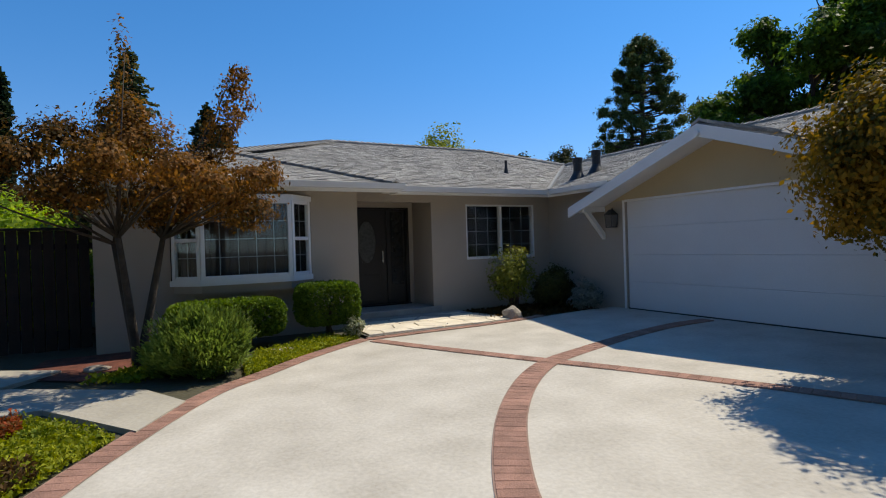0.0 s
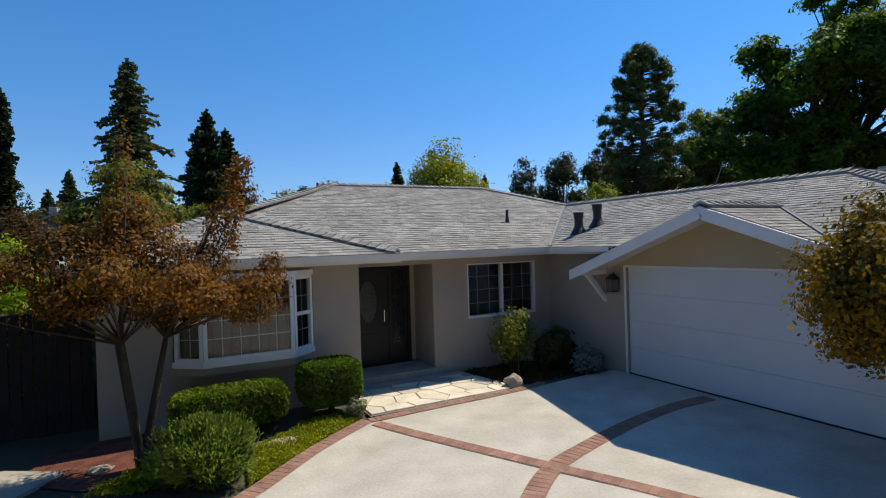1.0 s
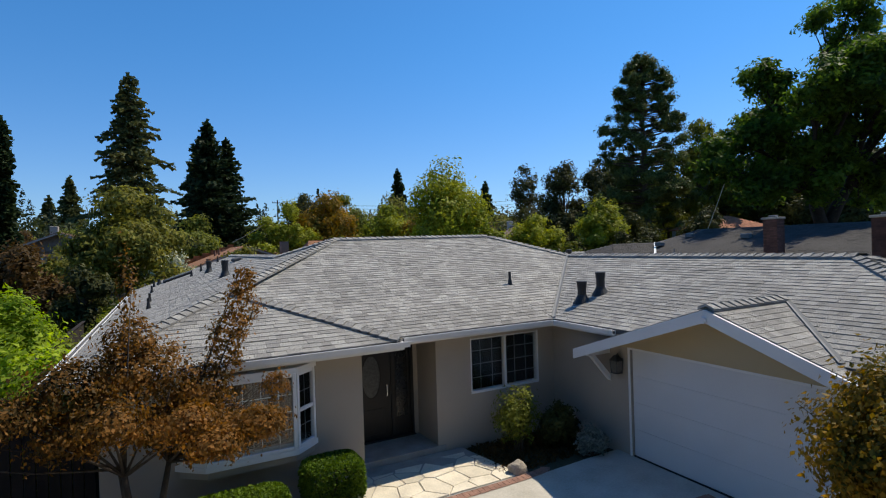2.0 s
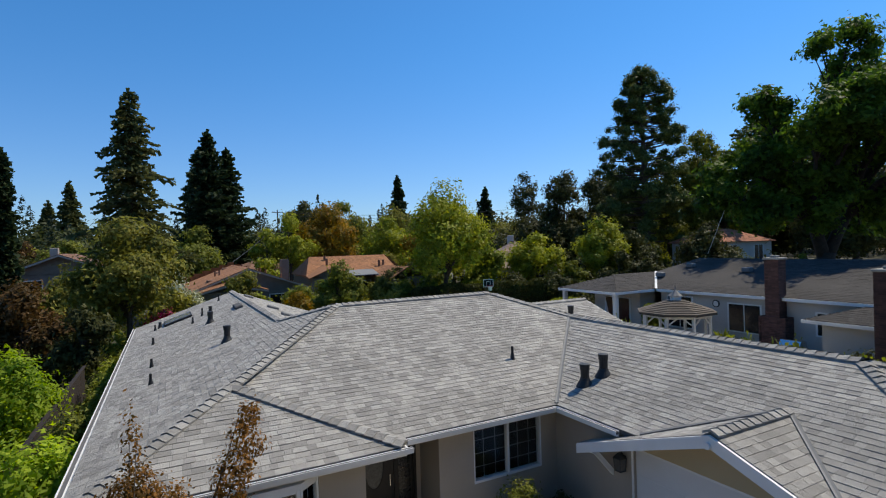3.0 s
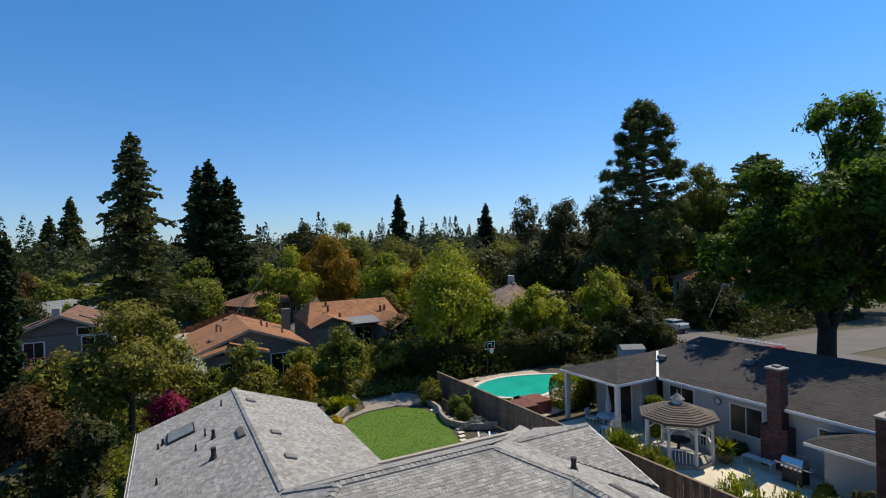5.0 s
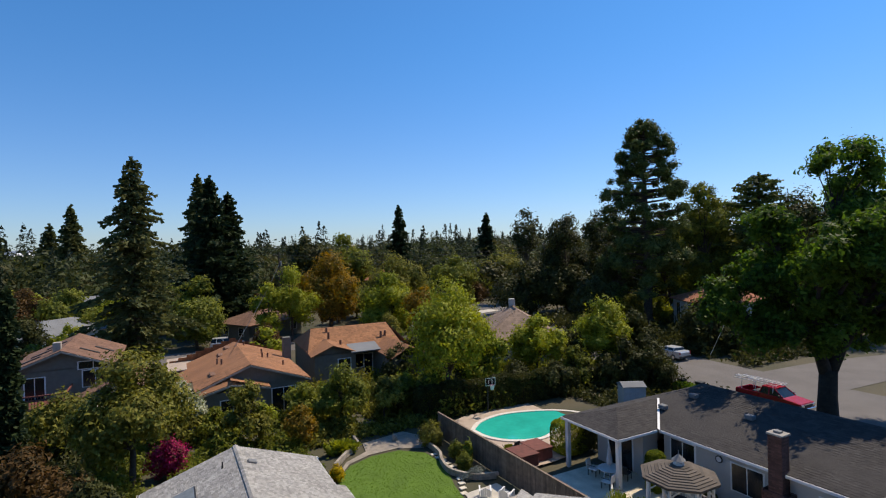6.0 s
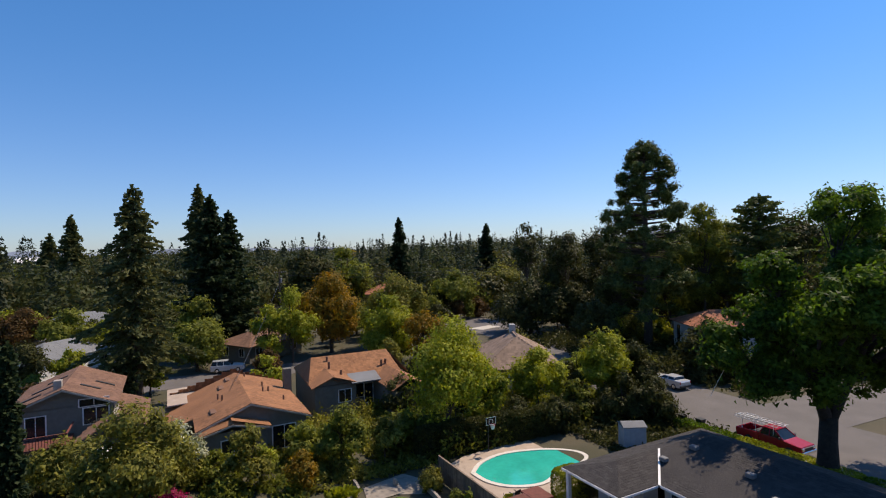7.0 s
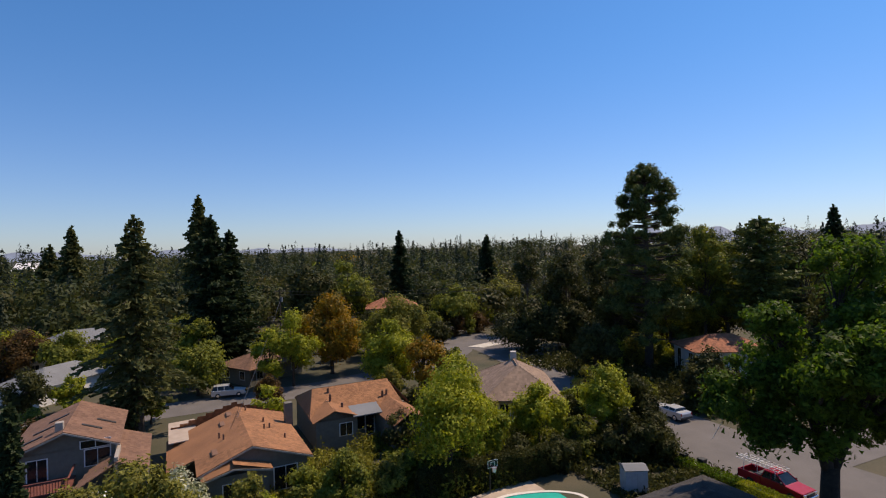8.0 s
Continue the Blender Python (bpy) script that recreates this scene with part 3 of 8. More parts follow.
# sides and back
wall((-1.0, 9.5, -0.3), (-0.8, 29.9, 2.55))
wall((-0.8, 29.7, -0.3), (7.0, 29.9, 2.55))
wall((6.9, 20.6, -0.3), (7.1, 29.7, 2.55))
wall((7.1, 20.4, -0.3), (14.6, 20.6, 2.55))
wall((14.6, 1.6, -0.3), (14.8, 20.6, 2.55))
wall((8.2, 1.6, -0.3), (14.6, 1.8, 2.55))
g = Geo()
g.rings([[(-0.8, y, 2.5), (6.9, y, 2.5), (3.0, y, 3.85)] for y in (29.72, 29.88)])
part("gable_wall", g, STUCCO, house)
g = Geo()
g.rings([[(x, 13.6, 2.5), (x, 20.0, 2.5), (x, 16.8, 3.6)] for x in (14.62, 14.78)])
part("gable_wall", g, STUCCO, house)
g = Geo()
g.box((-0.8, 9.5, -0.2), (2.92, 10.7, -0.02))
g.box((-0.8, 10.9, -0.2), (6.9, 29.7, -0.02))
g.box((6.9, 10.9, -0.2), (14.6, 20.4, -0.02))
g.box((8.2, 1.8, -0.2), (14.6, 10.9, -0.025))
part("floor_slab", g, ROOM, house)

# roof planes: an outline, and the heading of the eave
PLANES = [
    # name, corners, eave heading
    ("ext", [(-1.5, 8.95, 2.5), (3.75, 8.95, 2.5), (1.06, 11.62, 2.5 + S * 2.67)], (1, 0, 0)),
    ("front", [(1.06, 11.62, 2.5 + S * 2.27), (3.72, 9.35, 2.5), (7.7, 9.35, 2.5), (11.45, 13.1, 2.5 + S * 3.75), (9.7, 15.2, 4.5), (4.35, 15.2, 4.5)], (1, 0, 0)),
    ("leftside", [(-1.5, 30.4, 2.5), (-1.5, 8.95, 2.5), (4.35, 15.2, 4.5), (3.0, 16.55, 4.04), (3.0, 30.4, 4.04)], (0, -1, 0)),
    ("wing_right", [(7.8, 20.6, 4.04 - S * 4.8), (7.8, 26.2, 4.04 - S * 4.8), (3.0, 26.2, 4.04), (3.0, 16.55, 4.04)], (0, 1, 0)),
    ("wing_right", [(7.3, 26.2, 4.04 - S * 4.3), (7.3, 30.4, 4.04 - S * 4.3), (3.0, 30.4, 4.04), (3.0, 26.2, 4.04)], (0, 1, 0)),
    ("back", [(15.3, 20.5, 2.4), (7.8, 20.5, 2.4), (3.0, 16.55, 4.04), (4.35, 15.2, 4.5), (9.7, 15.2, 4.5)], (-1, 0, 0)),
    ("garage_left", [(9.5, 11.15, 2.5 + S * 1.8), (9.5, 3.1, 2.5 + S * 1.8), (11.45, 5.05, 2.5 + S * 3.75), (11.45, 13.1, 2.5 + S * 3.75)], (0, -1, 0)),
    ("garage_left", [(7.7, 9.35, 2.5), (7.7, 7.05, 2.5), (9.5, 5.33, 2.5 + S * 1.8), (9.5, 11.15, 2.5 + S * 1.8)], (0, -1, 0)),
    ("garage_left", [(7.7, 3.6, 2.5), (7.7, 1.3, 2.5), (9.5, 3.1, 2.5 + S * 1.8), (9.5, 5.33, 2.5 + S * 1.8)], (0, -1, 0)),
    ("garage_front", [(7.7, 1.3, 2.5), (15.2, 1.3, 2.5), (11.45, 5.05, 2.5 + S * 3.75)], (1, 0, 0)),
    ("right", [(15.2, 1.3, 2.5), (15.2, 21.1, 2.5), (9.7, 15.2, 4.5), (11.45, 13.1, 3.7825), (11.45, 5.05, 3.7825)], (0, 1, 0)),
    ("gable_l", [(7.4, 8.30, 2.035), (7.72, 8.30, 2.035), (7.72, 7.02, 2.503), (9.5, 5.33, 3.12), (7.4, 5.33, 3.12)], (-1, 0, 0)),
    ("gable_r", [(7.4, 2.36, 2.035), (7.72, 2.36, 2.035), (7.72, 3.64, 2.503), (9.5, 5.33, 3.12), (7.4, 5.33, 3.12)], (1, 0, 0)),
    ("rear_f", [(15.55, 13.2, 2.5), (15.55, 16.8, 3.73), (11.7, 16.8, 3.73)], (1, 0, 0)),
    ("rear_b", [(15.55, 20.4, 2.5), (15.55, 16.8, 3.73), (11.7, 16.8, 3.73)], (-1, 0, 0)),
]
roof = part("roof", Geo().box((9.0, 14.0, 3.9), (9.4, 14.4, 4.0)), FELT, house, "weathered grey architectural shingles")
for nm, pts, along in PLANES:
    g = Geo()
    g.slab(pts, 0.09)
    part("roof_deck", g, FELT, roof)


def inside_span(uv, v):
    """Where the level v cuts an outline: its first and last u."""
    xs = []
    for (a, b), (c, d) in zip(uv, uv[1:] + uv[:1]):
        if (b <= v < d) or (d <= v < b):
            xs.append(a + (c - a) * (v - b) / (d - b))
    return (min(xs), max(xs)) if len(xs) >= 2 else None


def shingle_rows(pts, along, expo=0.145, seed=1, widths=(0.13, 0.17, 0.21, 0.26)):
    """Every shingle of a slope as (u0, u1, v0, lift), with the slope's own axes."""
    o, u = Vector(pts[0]), Vector(along).normalized()
    nrm = None
    for k in range(1, len(pts) - 1):
        nn = (Vector(pts[k]) - o).cross(Vector(pts[k + 1]) - o)
        if nn.length > 1e-3:
            nrm = nn.normalized()
            break
    if nrm.z < 0:
        nrm = -nrm
    up_v = nrm.cross(u).normalized()
    if up_v.z < 0:
        up_v = -up_v
    uv = [((Vector(p) - o).dot(u), (Vector(p) - o).dot(up_v)) for p in pts]
    lo, hi = min(b for a, b in uv), max(b for a, b in uv)
    rs = random.Random(seed)
    rows, v = [], lo
    while v < hi - 0.02:
        span = inside_span(uv, v + expo * 0.5)
        if span:
            a, b = span
            x = a - rs.uniform(0, 0.3)
            while x < b:
                w = rs.choice(widths)
                u0, u1 = max(a, x), min(b, x + w)
                if u1 - u0 > 0.03:
                    rows.append((u0, u1, v, rs.uniform(0.008, 0.017)))
                x += w
        v += expo
    return o, u, up_v, nrm, rows


def shingle_piece(geo, o, u, v, n, row, expo=0.145):
    u0, u1, v0, lift = row
    gap = 0.002
    a, b = o + u * (u0 + gap), o + u * (u1 - gap)
    lo, hi = v * (v0 - 0.004), v * (v0 + expo * 1.12)
    p = [a + lo + n * lift, b + lo + n * lift, b + hi + n * 0.003, a + hi + n * 0.003]
    q = [a + lo, b + lo]
    i = len(geo.v)
    geo.v += [tuple(x) for x in p + q]
    geo.f += [(i, i + 1, i + 2, i + 3), (i + 4, i + 5, i + 1, i), (i + 4, i, i + 3), (i + 5, i + 2, i + 1)]


SINGLES = []
for k, (nm, pts, along) in enumerate(PLANES):
    o, u, v, n, rows = shingle_rows(pts, along, seed=k + 3)
    if nm == "ext":
        SINGLES.append((o, u, v, n, rows))
        continue
    g = Geo()
    for row in rows:
        shingle_piece(g, o, u, v, n, row)
    ob = part("shingles", g, SHINGLE, roof)
    ob["kind"] = "stuff"


CAPS = {}


def cap_row(a, b, spread=0.14, slope=0.30):
    """Ridge or hip caps: bent pieces that overlap like scales from a up to b, each one a piece."""
    a, b = Vector(a), Vector(b)
    d = (b - a).normalized()
    side = d.cross(Vector((0, 0, 1))).normalized()
    upn = side.cross(d)
    key = (spread, slope)
    if key not in CAPS:
        e = -spread * slope
        hi, lo = 0.075, 0.028
        g = Geo()
        g.rings([[(-spread, 0, e + hi * 0.7), (0, 0, hi), (spread, 0, e + hi * 0.7), (spread, 0, e + hi * 0.15), (0, 0, hi * 0.4), (-spread, 0, e + hi * 0.15)],
                 [(-spread, 0.24, e + lo), (0, 0.24, lo * 1.4), (spread, 0.24, e + lo), (spread, 0.24, e - lo * 0.3), (0, 0.24, 0), (-spread, 0.24, e - lo * 0.3)]])
        CAPS[key] = g.mesh("ridge_cap", SHINGLE_ONE)
    m3 = Matrix((side, d, upn)).transposed().to_4x4()
    for k in range(int((b - a).length / 0.19)):
        ob = new("ridge_cap", CAPS[key])
        ob.parent = roof
        ob.matrix_local = Matrix.Translation(a + d * (k * 0.19)) @ m3


cap_row((-1.5, 8.95, 2.51), (1.06, 11.62, 3.42), slope=0.24)
cap_row((1.06, 11.62, 3.40), (4.35, 15.2, 4.51), slope=0.24)
cap_row((4.35, 15.2, 4.51), (9.7, 15.2, 4.51))
cap_row((11.45, 13.1, 3.79), (9.7, 15.2, 4.51), slope=0.24)
cap_row((11.45, 5.05, 3.79), (11.45, 13.1, 3.79))
cap_row((7.7, 1.3, 2.51), (11.45, 5.05, 3.79), slope=0.24)
cap_row((15.2, 1.3, 2.51), (11.45, 5.05, 3.79), slope=0.24)
cap_row((3.0, 16.55, 4.05), (4.35, 15.2, 4.51), slope=0.24)
cap_row((3.0, 30.4, 4.05), (3.0, 16.55, 4.05))
cap_row((7.4, 5.33, 3.13), (9.5, 5.33, 3.13))
cap_row((15.55, 16.8, 3.74), (11.7, 16.8, 3.74))
cap_row((3.78, 8.98, 2.53), (1.06, 11.66, 3.44), spread=0.16, slope=0.24)
# side of the raised front slope, down to the main slope
g = Geo()
g.poly([(3.77, 8.95, 2.5), (1.06, 11.64, 3.41), (1.30, 11.72, 3.31), (3.98, 9.36, 2.505)])
g.poly([(3.77, 8.95, 2.41), (3.98, 9.36, 2.41), (3.98, 9.36, 2.505), (3.77, 8.95, 2.5)])
part("roof_step", g, SHINGLE, roof)


def strip_on(a, b, wide, material, name, lift=0.02):
    a, b = Vector(a), Vector(b)
    d = (b - a).normalized()
    s = d.cross(Vector((0, 0, 1))).normalized() * wide / 2
    g = Geo()
    h = Vector((0, 0, lift))
    g.rings([[p - s + h * 1.6, p + h * 0.9, p + s + h * 1.6, p + s, p - s] for p in (a, b)])
    return part(name, g, material, roof)


strip_on((7.72, 9.37, 2.52), (11.43, 13.08, 3.79), 0.09, METALV, "valley_flashing")
strip_on((7.74, 7.02, 2.52), (9.5, 5.35, 3.13), 0.08, METALV, "valley_flashing")
strip_on((7.74, 3.64, 2.52), (9.5, 5.31, 3.13), 0.08, METALV, "valley_flashing")
strip_on((3.02, 16.57, 4.05), (7.8, 20.5, 2.42), 0.08, METALV, "valley_flashing")


def fascia(a, b, high=0.13, thick=0.04, out=(0, 0), top=0.0):
    """A painted board along an eave or a rake."""
    a, b = Vector(a), Vector(b)
    o = Vector((out[0], out[1], 0)) * thick
    lo, hi = Vector((0, 0, -high)), Vector((0, 0, top))
    g = Geo()
    g.rings([[a + lo, a + hi, b + hi, b + lo], [a + lo + o, a + hi + o, b + hi + o, b + lo + o]])
    return part("fascia", g, TRIM, house)


fascia((-1.54, 8.95, 2.475), (3.80, 8.95, 2.475), out=(0, -1), high=0.14)
fascia((3.80, 8.95, 2.475), (3.80, 9.35, 2.475), out=(1, 0), high=0.14)
fascia((3.80, 9.35, 2.475), (7.66, 9.35, 2.475), out=(0, -1))
fascia((7.70, 9.31, 2.475), (7.70, 7.5, 2.475), out=(-1, 0))
fascia((-1.5, 8.91, 2.475), (-1.5, 30.4, 2.475), out=(-1, 0))
fascia((7.8, 20.5, 2.375), (7.8, 26.2, 2.375), out=(1, 0))
fascia((7.3, 26.2, 2.545), (7.3, 30.4, 2.545), out=(1, 0))
fascia((15.2, 1.3, 2.475), (15.2, 13.0, 2.475), out=(1, 0))
fascia((7.7, 1.3, 2.475), (15.2, 1.3, 2.475), out=(0, -1))
fascia((7.4, 8.34, 2.02), (7.4, 5.33, 3.11), high=0.20, thick=0.05, out=(-1, 0))
fascia((7.4, 5.33, 3.11), (7.4, 2.32, 2.02), high=0.20, thick=0.05, out=(-1, 0))
fascia((15.55, 13.2, 2.48), (15.55, 16.8, 3.72), high=0.2, thick=0.05, out=(1, 0))
fascia((-1.5, 30.4, 2.48), (3.0, 30.4, 4.02), high=0.2, thick=0.05, out=(0, 1))
fascia((3.0, 30.4, 4.02), (7.5, 30.4, 2.48), high=0.2, thick=0.05, out=(0, 1))


def gutter(a, b, out):
    """A white trough along an eave, with a dark fill painted in for the shade inside."""
    a, b, o = Vector(a), Vector(b), Vector((out[0], out[1], 0))
    up = Vector((0, 0, 1))
    prof = ((0.0, 0.0), (0.0, -0.09), (0.085, -0.09), (0.105, 0.012), (0.092, 0.012), (0.075, -0.07), (0.012, -0.07), (0.012, 0.0))
    gt = part("gutter", Geo().rings([[p + o * q + up * w for q, w in prof] for p in (a, b)]), TRIM, house)
    part("gutter_shade", Geo().rings([[p + o * q + up * w for q, w in ((0.012, -0.065), (0.078, -0.065), (0.088, -0.012), (0.012, -0.004))] for p in (a, b)]), FELT, gt)


gutter((-1.6, 8.905, 2.485), (3.9, 8.905, 2.485), (0, -1))
gutter((3.95, 9.305, 2.485), (7.56, 9.305, 2.485), (0, -1))
gutter((7.655, 9.2, 2.485), (7.655, 7.45, 2.485), (-1, 0))
gutter((-1.545, 8.9, 2.485), (-1.545, 30.42, 2.485), (-1, 0))
# soffits
for lo, hi in (((-1.5, 8.95, 2.39), (3.79, 9.3, 2.41)), ((3.79, 9.35, 2.40), (7.7, 9.75, 2.42)), ((7.7, 8.3, 2.40), (8.0, 9.35, 2.42)), ((-1.5, 9.3, 2.39), (-1.0, 30.3, 2.41))):
    part("soffit", Geo().box(lo, hi), TRIM, house)
# soffit under the gable overhang, and the knee brace at its foot
g = Geo()
g.slab([(7.42, 8.28, 1.94), (8.0, 8.28, 1.94), (8.0, 5.33, 3.02), (7.42, 5.33, 3.02)], 0.03)
g.slab([(7.42, 2.38, 1.94), (8.0, 2.38, 1.94), (8.0, 5.33, 3.02), (7.42, 5.33, 3.02)], 0.03)
part("soffit", g, TRIM, house)
for y in (8.0, 2.6):
    br = part("knee_brace", Geo().box((7.42, y - 0.05, 1.92), (8.0, y + 0.05, 2.02)), TRIM, house, "white timber knee brace under the gable")
    g = Geo()
    g.rings([[(7.45, y + q, 1.96), (7.56, y + q, 1.96), (8.0, y + q, 1.48), (8.0, y + q, 1.35)] for q in (-0.045, 0.045)])
    part("strut", g, TRIM, br)
g = Geo()
g.tube([(7.30, 5.33, 2.95), (8.0, 5.33, 2.95)], 0.055, 8)
part("ridge_beam", g, TRIM, house)


# garage door of four sections
gd = part("garage_door", Geo().box((8.06, 2.5, -0.03), (8.10, 7.42, 2.1)), GARAGE, house, "wide plain white sectional garage door")
for k in range(4):
    part("section", Geo().box((8.045, 2.52, -0.02 + k * 0.53), (8.062, 7.40, 0.507 + k * 0.53), 0.003), GARAGE, gd)
part("seal", Geo().box((8.03, 2.5, -0.06), (8.06, 7.42, -0.015)), BLACK, gd)
for y in (2.42, 7.40):
    part("jamb", Geo().box((7.985, y + 0.03, -0.05), (8.05, y + 0.08, 2.12), 0.006), TRIM, gd)
part("head_trim", Geo().box((7.982, 2.5, 2.075), (8.05, 7.43, 2.12), 0.006), TRIM, gd)


def window(name, x0, x1, y, z0, z1, panes, bars, parent, face=-1, blind=True):
    """A white window in a wall that faces -y: outer frame, mullion, sash bars, glass and blind."""
    w = part(name, Geo().box((x0, y - 0.03, z0 - 0.03), (x1, y + 0.12, z0 + 0.03), 0.006), TRIM, parent, "white window with grid bars")
    for lo, hi in (((x0, y - 0.025, z1 - 0.03), (x1, y + 0.12, z1 + 0.01)), ((x0 - 0.01, y - 0.028, z0 - 0.03), (x0 + 0.035, y + 0.118, z1 + 0.02)), ((x1 - 0.035, y - 0.028, z0 - 0.03), (x1 + 0.01, y + 0.118, z1 + 0.02))):
        part("window_frame", Geo().box(lo, hi, 0.006), TRIM, w)
    wid = (x1 - x0) / panes
    for k in range(panes):
        a, b = x0 + k * wid, x0 + (k + 1) * wid
        if k:
            part("mullion", Geo().box((a - 0.03, y - 0.02, z0), (a + 0.03, y + 0.1, z1), 0.005), TRIM, w)
        pane = part("pane", Geo().box((a + 0.02, y + 0.05, z0), (b - 0.02, y + 0.058, z1)), GLASS, w)
        pane.visible_shadow = False
        nc, nr = bars[k]
        for i in range(1, nc):
            xx = a + (b - a) * i / nc
            part("sash_bar", Geo().box((xx - 0.006, y + 0.061, z0), (xx + 0.006, y + 0.068, z1)), SASH, w)
        for i in range(1, nr):
            zz = z0 + (z1 - z0) * i / nr
            part("sash_bar", Geo().box((a + 0.03, y + 0.062, zz - 0.006), (b - 0.03, y + 0.069, zz + 0.006)), SASH, w)
    return w


window("window", 5.72, 7.55, 9.78, 1.03, 2.2, 2, [(3, 4), (3, 4)], house)
# added dark backing that paints the dim room behind this window
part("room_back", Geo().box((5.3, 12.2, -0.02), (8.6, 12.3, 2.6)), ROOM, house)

# bay window: front face y 8.98, angled cheeks back to the wall
bay = part("bay_window", Geo().slab([(0.0, 9.3, 0.90), (0.42, 8.93, 0.90), (1.86, 8.93, 0.90), (2.27, 9.3, 0.90)], 0.09), TRIM, house, "white bay window with grid panes")
part("head", Geo().slab([(0.0, 9.3, 2.27), (0.42, 8.93, 2.27), (1.86, 8.93, 2.27), (2.27, 9.3, 2.27)], 0.09), TRIM, bay)
part("apron", Geo().slab([(0.06, 9.3, 0.81), (0.45, 8.99, 0.81), (1.83, 8.99, 0.81), (2.21, 9.3, 0.81)], 0.12), STUCCO, bay)
for (ax, ay), (bx, by), nc, nr in (((0.05, 9.29), (0.44, 8.96), 2, 4), ((0.44, 8.96), (1.84, 8.96), 5, 4), ((1.84, 8.96), (2.22, 9.29), 2, 4)):
    a, b = Vector((ax, ay, 0)), Vector((bx, by, 0))
    d = (b - a).normalized()
    m = Matrix.Translation(a) @ Matrix.Rotation(math.atan2(d.y, d.x), 4, "Z")
    ln = (b - a).length
    for lo, hi in (((0, -0.03, 0.9), (0.06, 0.05, 2.18)), ((ln - 0.06, -0.03, 0.9), (ln, 0.05, 2.18)), ((0.06, -0.025, 0.9), (ln - 0.06, 0.045, 0.96)), ((0.06, -0.025, 2.12), (ln - 0.06, 0.045, 2.18))):
        part("window_frame", Geo().box(lo, hi, 0.006, m), TRIM, bay)
    if nc == 2:
        part("meeting_rail", Geo().box((0.06, -0.02, 1.50), (ln - 0.06, 0.03, 1.56), 0.005, m), TRIM, bay)
    pane = part("pane", Geo().box((0.05, 0.012, 0.95), (ln - 0.05, 0.02, 2.13), 0, m), GLASS, bay)
    pane.visible_shadow = False
    for i in range(1, nc):
        part("sash_bar", Geo().box((ln * i / nc - 0.006, 0.022, 0.96), (ln * i / nc + 0.006, 0.03, 2.12), 0, m), SASH, bay)
    for i in range(1, nr):
        z = 0.96 + 1.16 * i / nr
        part("sash_bar", Geo().box((0.06, 0.023, z - 0.006), (ln - 0.06, 0.031, z + 0.006), 0, m), SASH, bay)
# added dark backing, painted as the bay room's indoor dimness
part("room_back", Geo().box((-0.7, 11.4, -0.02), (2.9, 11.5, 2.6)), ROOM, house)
for k in range(12):
    g = Geo()
    x = 0.25 + k * 0.15
    g.tube([(x, 9.62 + 0.03 * (k % 2), 0.9), (x, 9.62 + 0.03 * (k % 2), 2.2)], 0.075, 8)
    part("curtain_fold", g, BLIND, bay)

# front door: dark leaf with an oval light, a narrow side light and a threshold
fd = part("front_door", Geo().box((3.34, 10.72, 0.08), (4.24, 10.77, 2.16), 0.006), DOORWOOD, house, "dark wood front door with an oval glass light")
for lo, hi in (((3.3, 10.7, 0.06), (3.345, 10.8, 2.2)), ((4.24, 10.7, 0.06), (4.30, 10.8, 2.2)), ((4.70, 10.7, 0.06), (4.78, 10.8, 2.2)), ((3.345, 10.7, 2.16), (4.70, 10.8, 2.2))):
    part("door_frame", Geo().box(lo, hi, 0.004), DOORWOOD, fd)
g = Geo()
ring = [(math.cos(a * math.pi / 12), math.sin(a * math.pi / 12)) for a in range(24)]
g.rings([[(3.79 + c * 0.20, 10.712, 1.45 + s * 0.45) for c, s in ring], [(3.79 + c * 0.23, 10.718, 1.45 + s * 0.48) for c, s in ring], [(3.79 + c * 0.23, 10.73, 1.45 + s * 0.48) for c, s in ring]], cap=False)
part("oval_moulding", g, DOORWOOD, fd)
g = Geo()
g.rings([[(3.79 + c * 0.205, y, 1.45 + s * 0.455) for c, s in ring] for y in (10.714, 10.719)])
part("oval_light", g, mat("frosted_glass", (0.075, 0.077, 0.075), 0.3, var=0.25, scale=20), fd, "frosted oval glass with leaded pattern")
for z0, z1 in ((0.2, 0.75),):
    part("panel", Geo().box((3.5, 10.708, z0), (4.08, 10.722, z1), 0.006), DOORWOOD, fd)
part("side_light", Geo().box((4.36, 10.73, 0.5), (4.64, 10.75, 2.1)), mat("side_light_glass", (0.018, 0.018, 0.018), 0.15, var=0.3, scale=15), fd)
part("side_panel", Geo().box((4.30, 10.75, 0.06), (4.70, 10.79, 2.16)), DOORWOOD, fd)
g = Geo()
g.tube([(4.14, 10.68, 1.0), (4.14, 10.68, 1.25)], 0.014, 8)
part("door_handle", g, CHROME, fd)
part("threshold", Geo().box((3.3, 10.62, 0.055), (4.78, 10.8, 0.085), 0.006), DOORWOOD, fd)

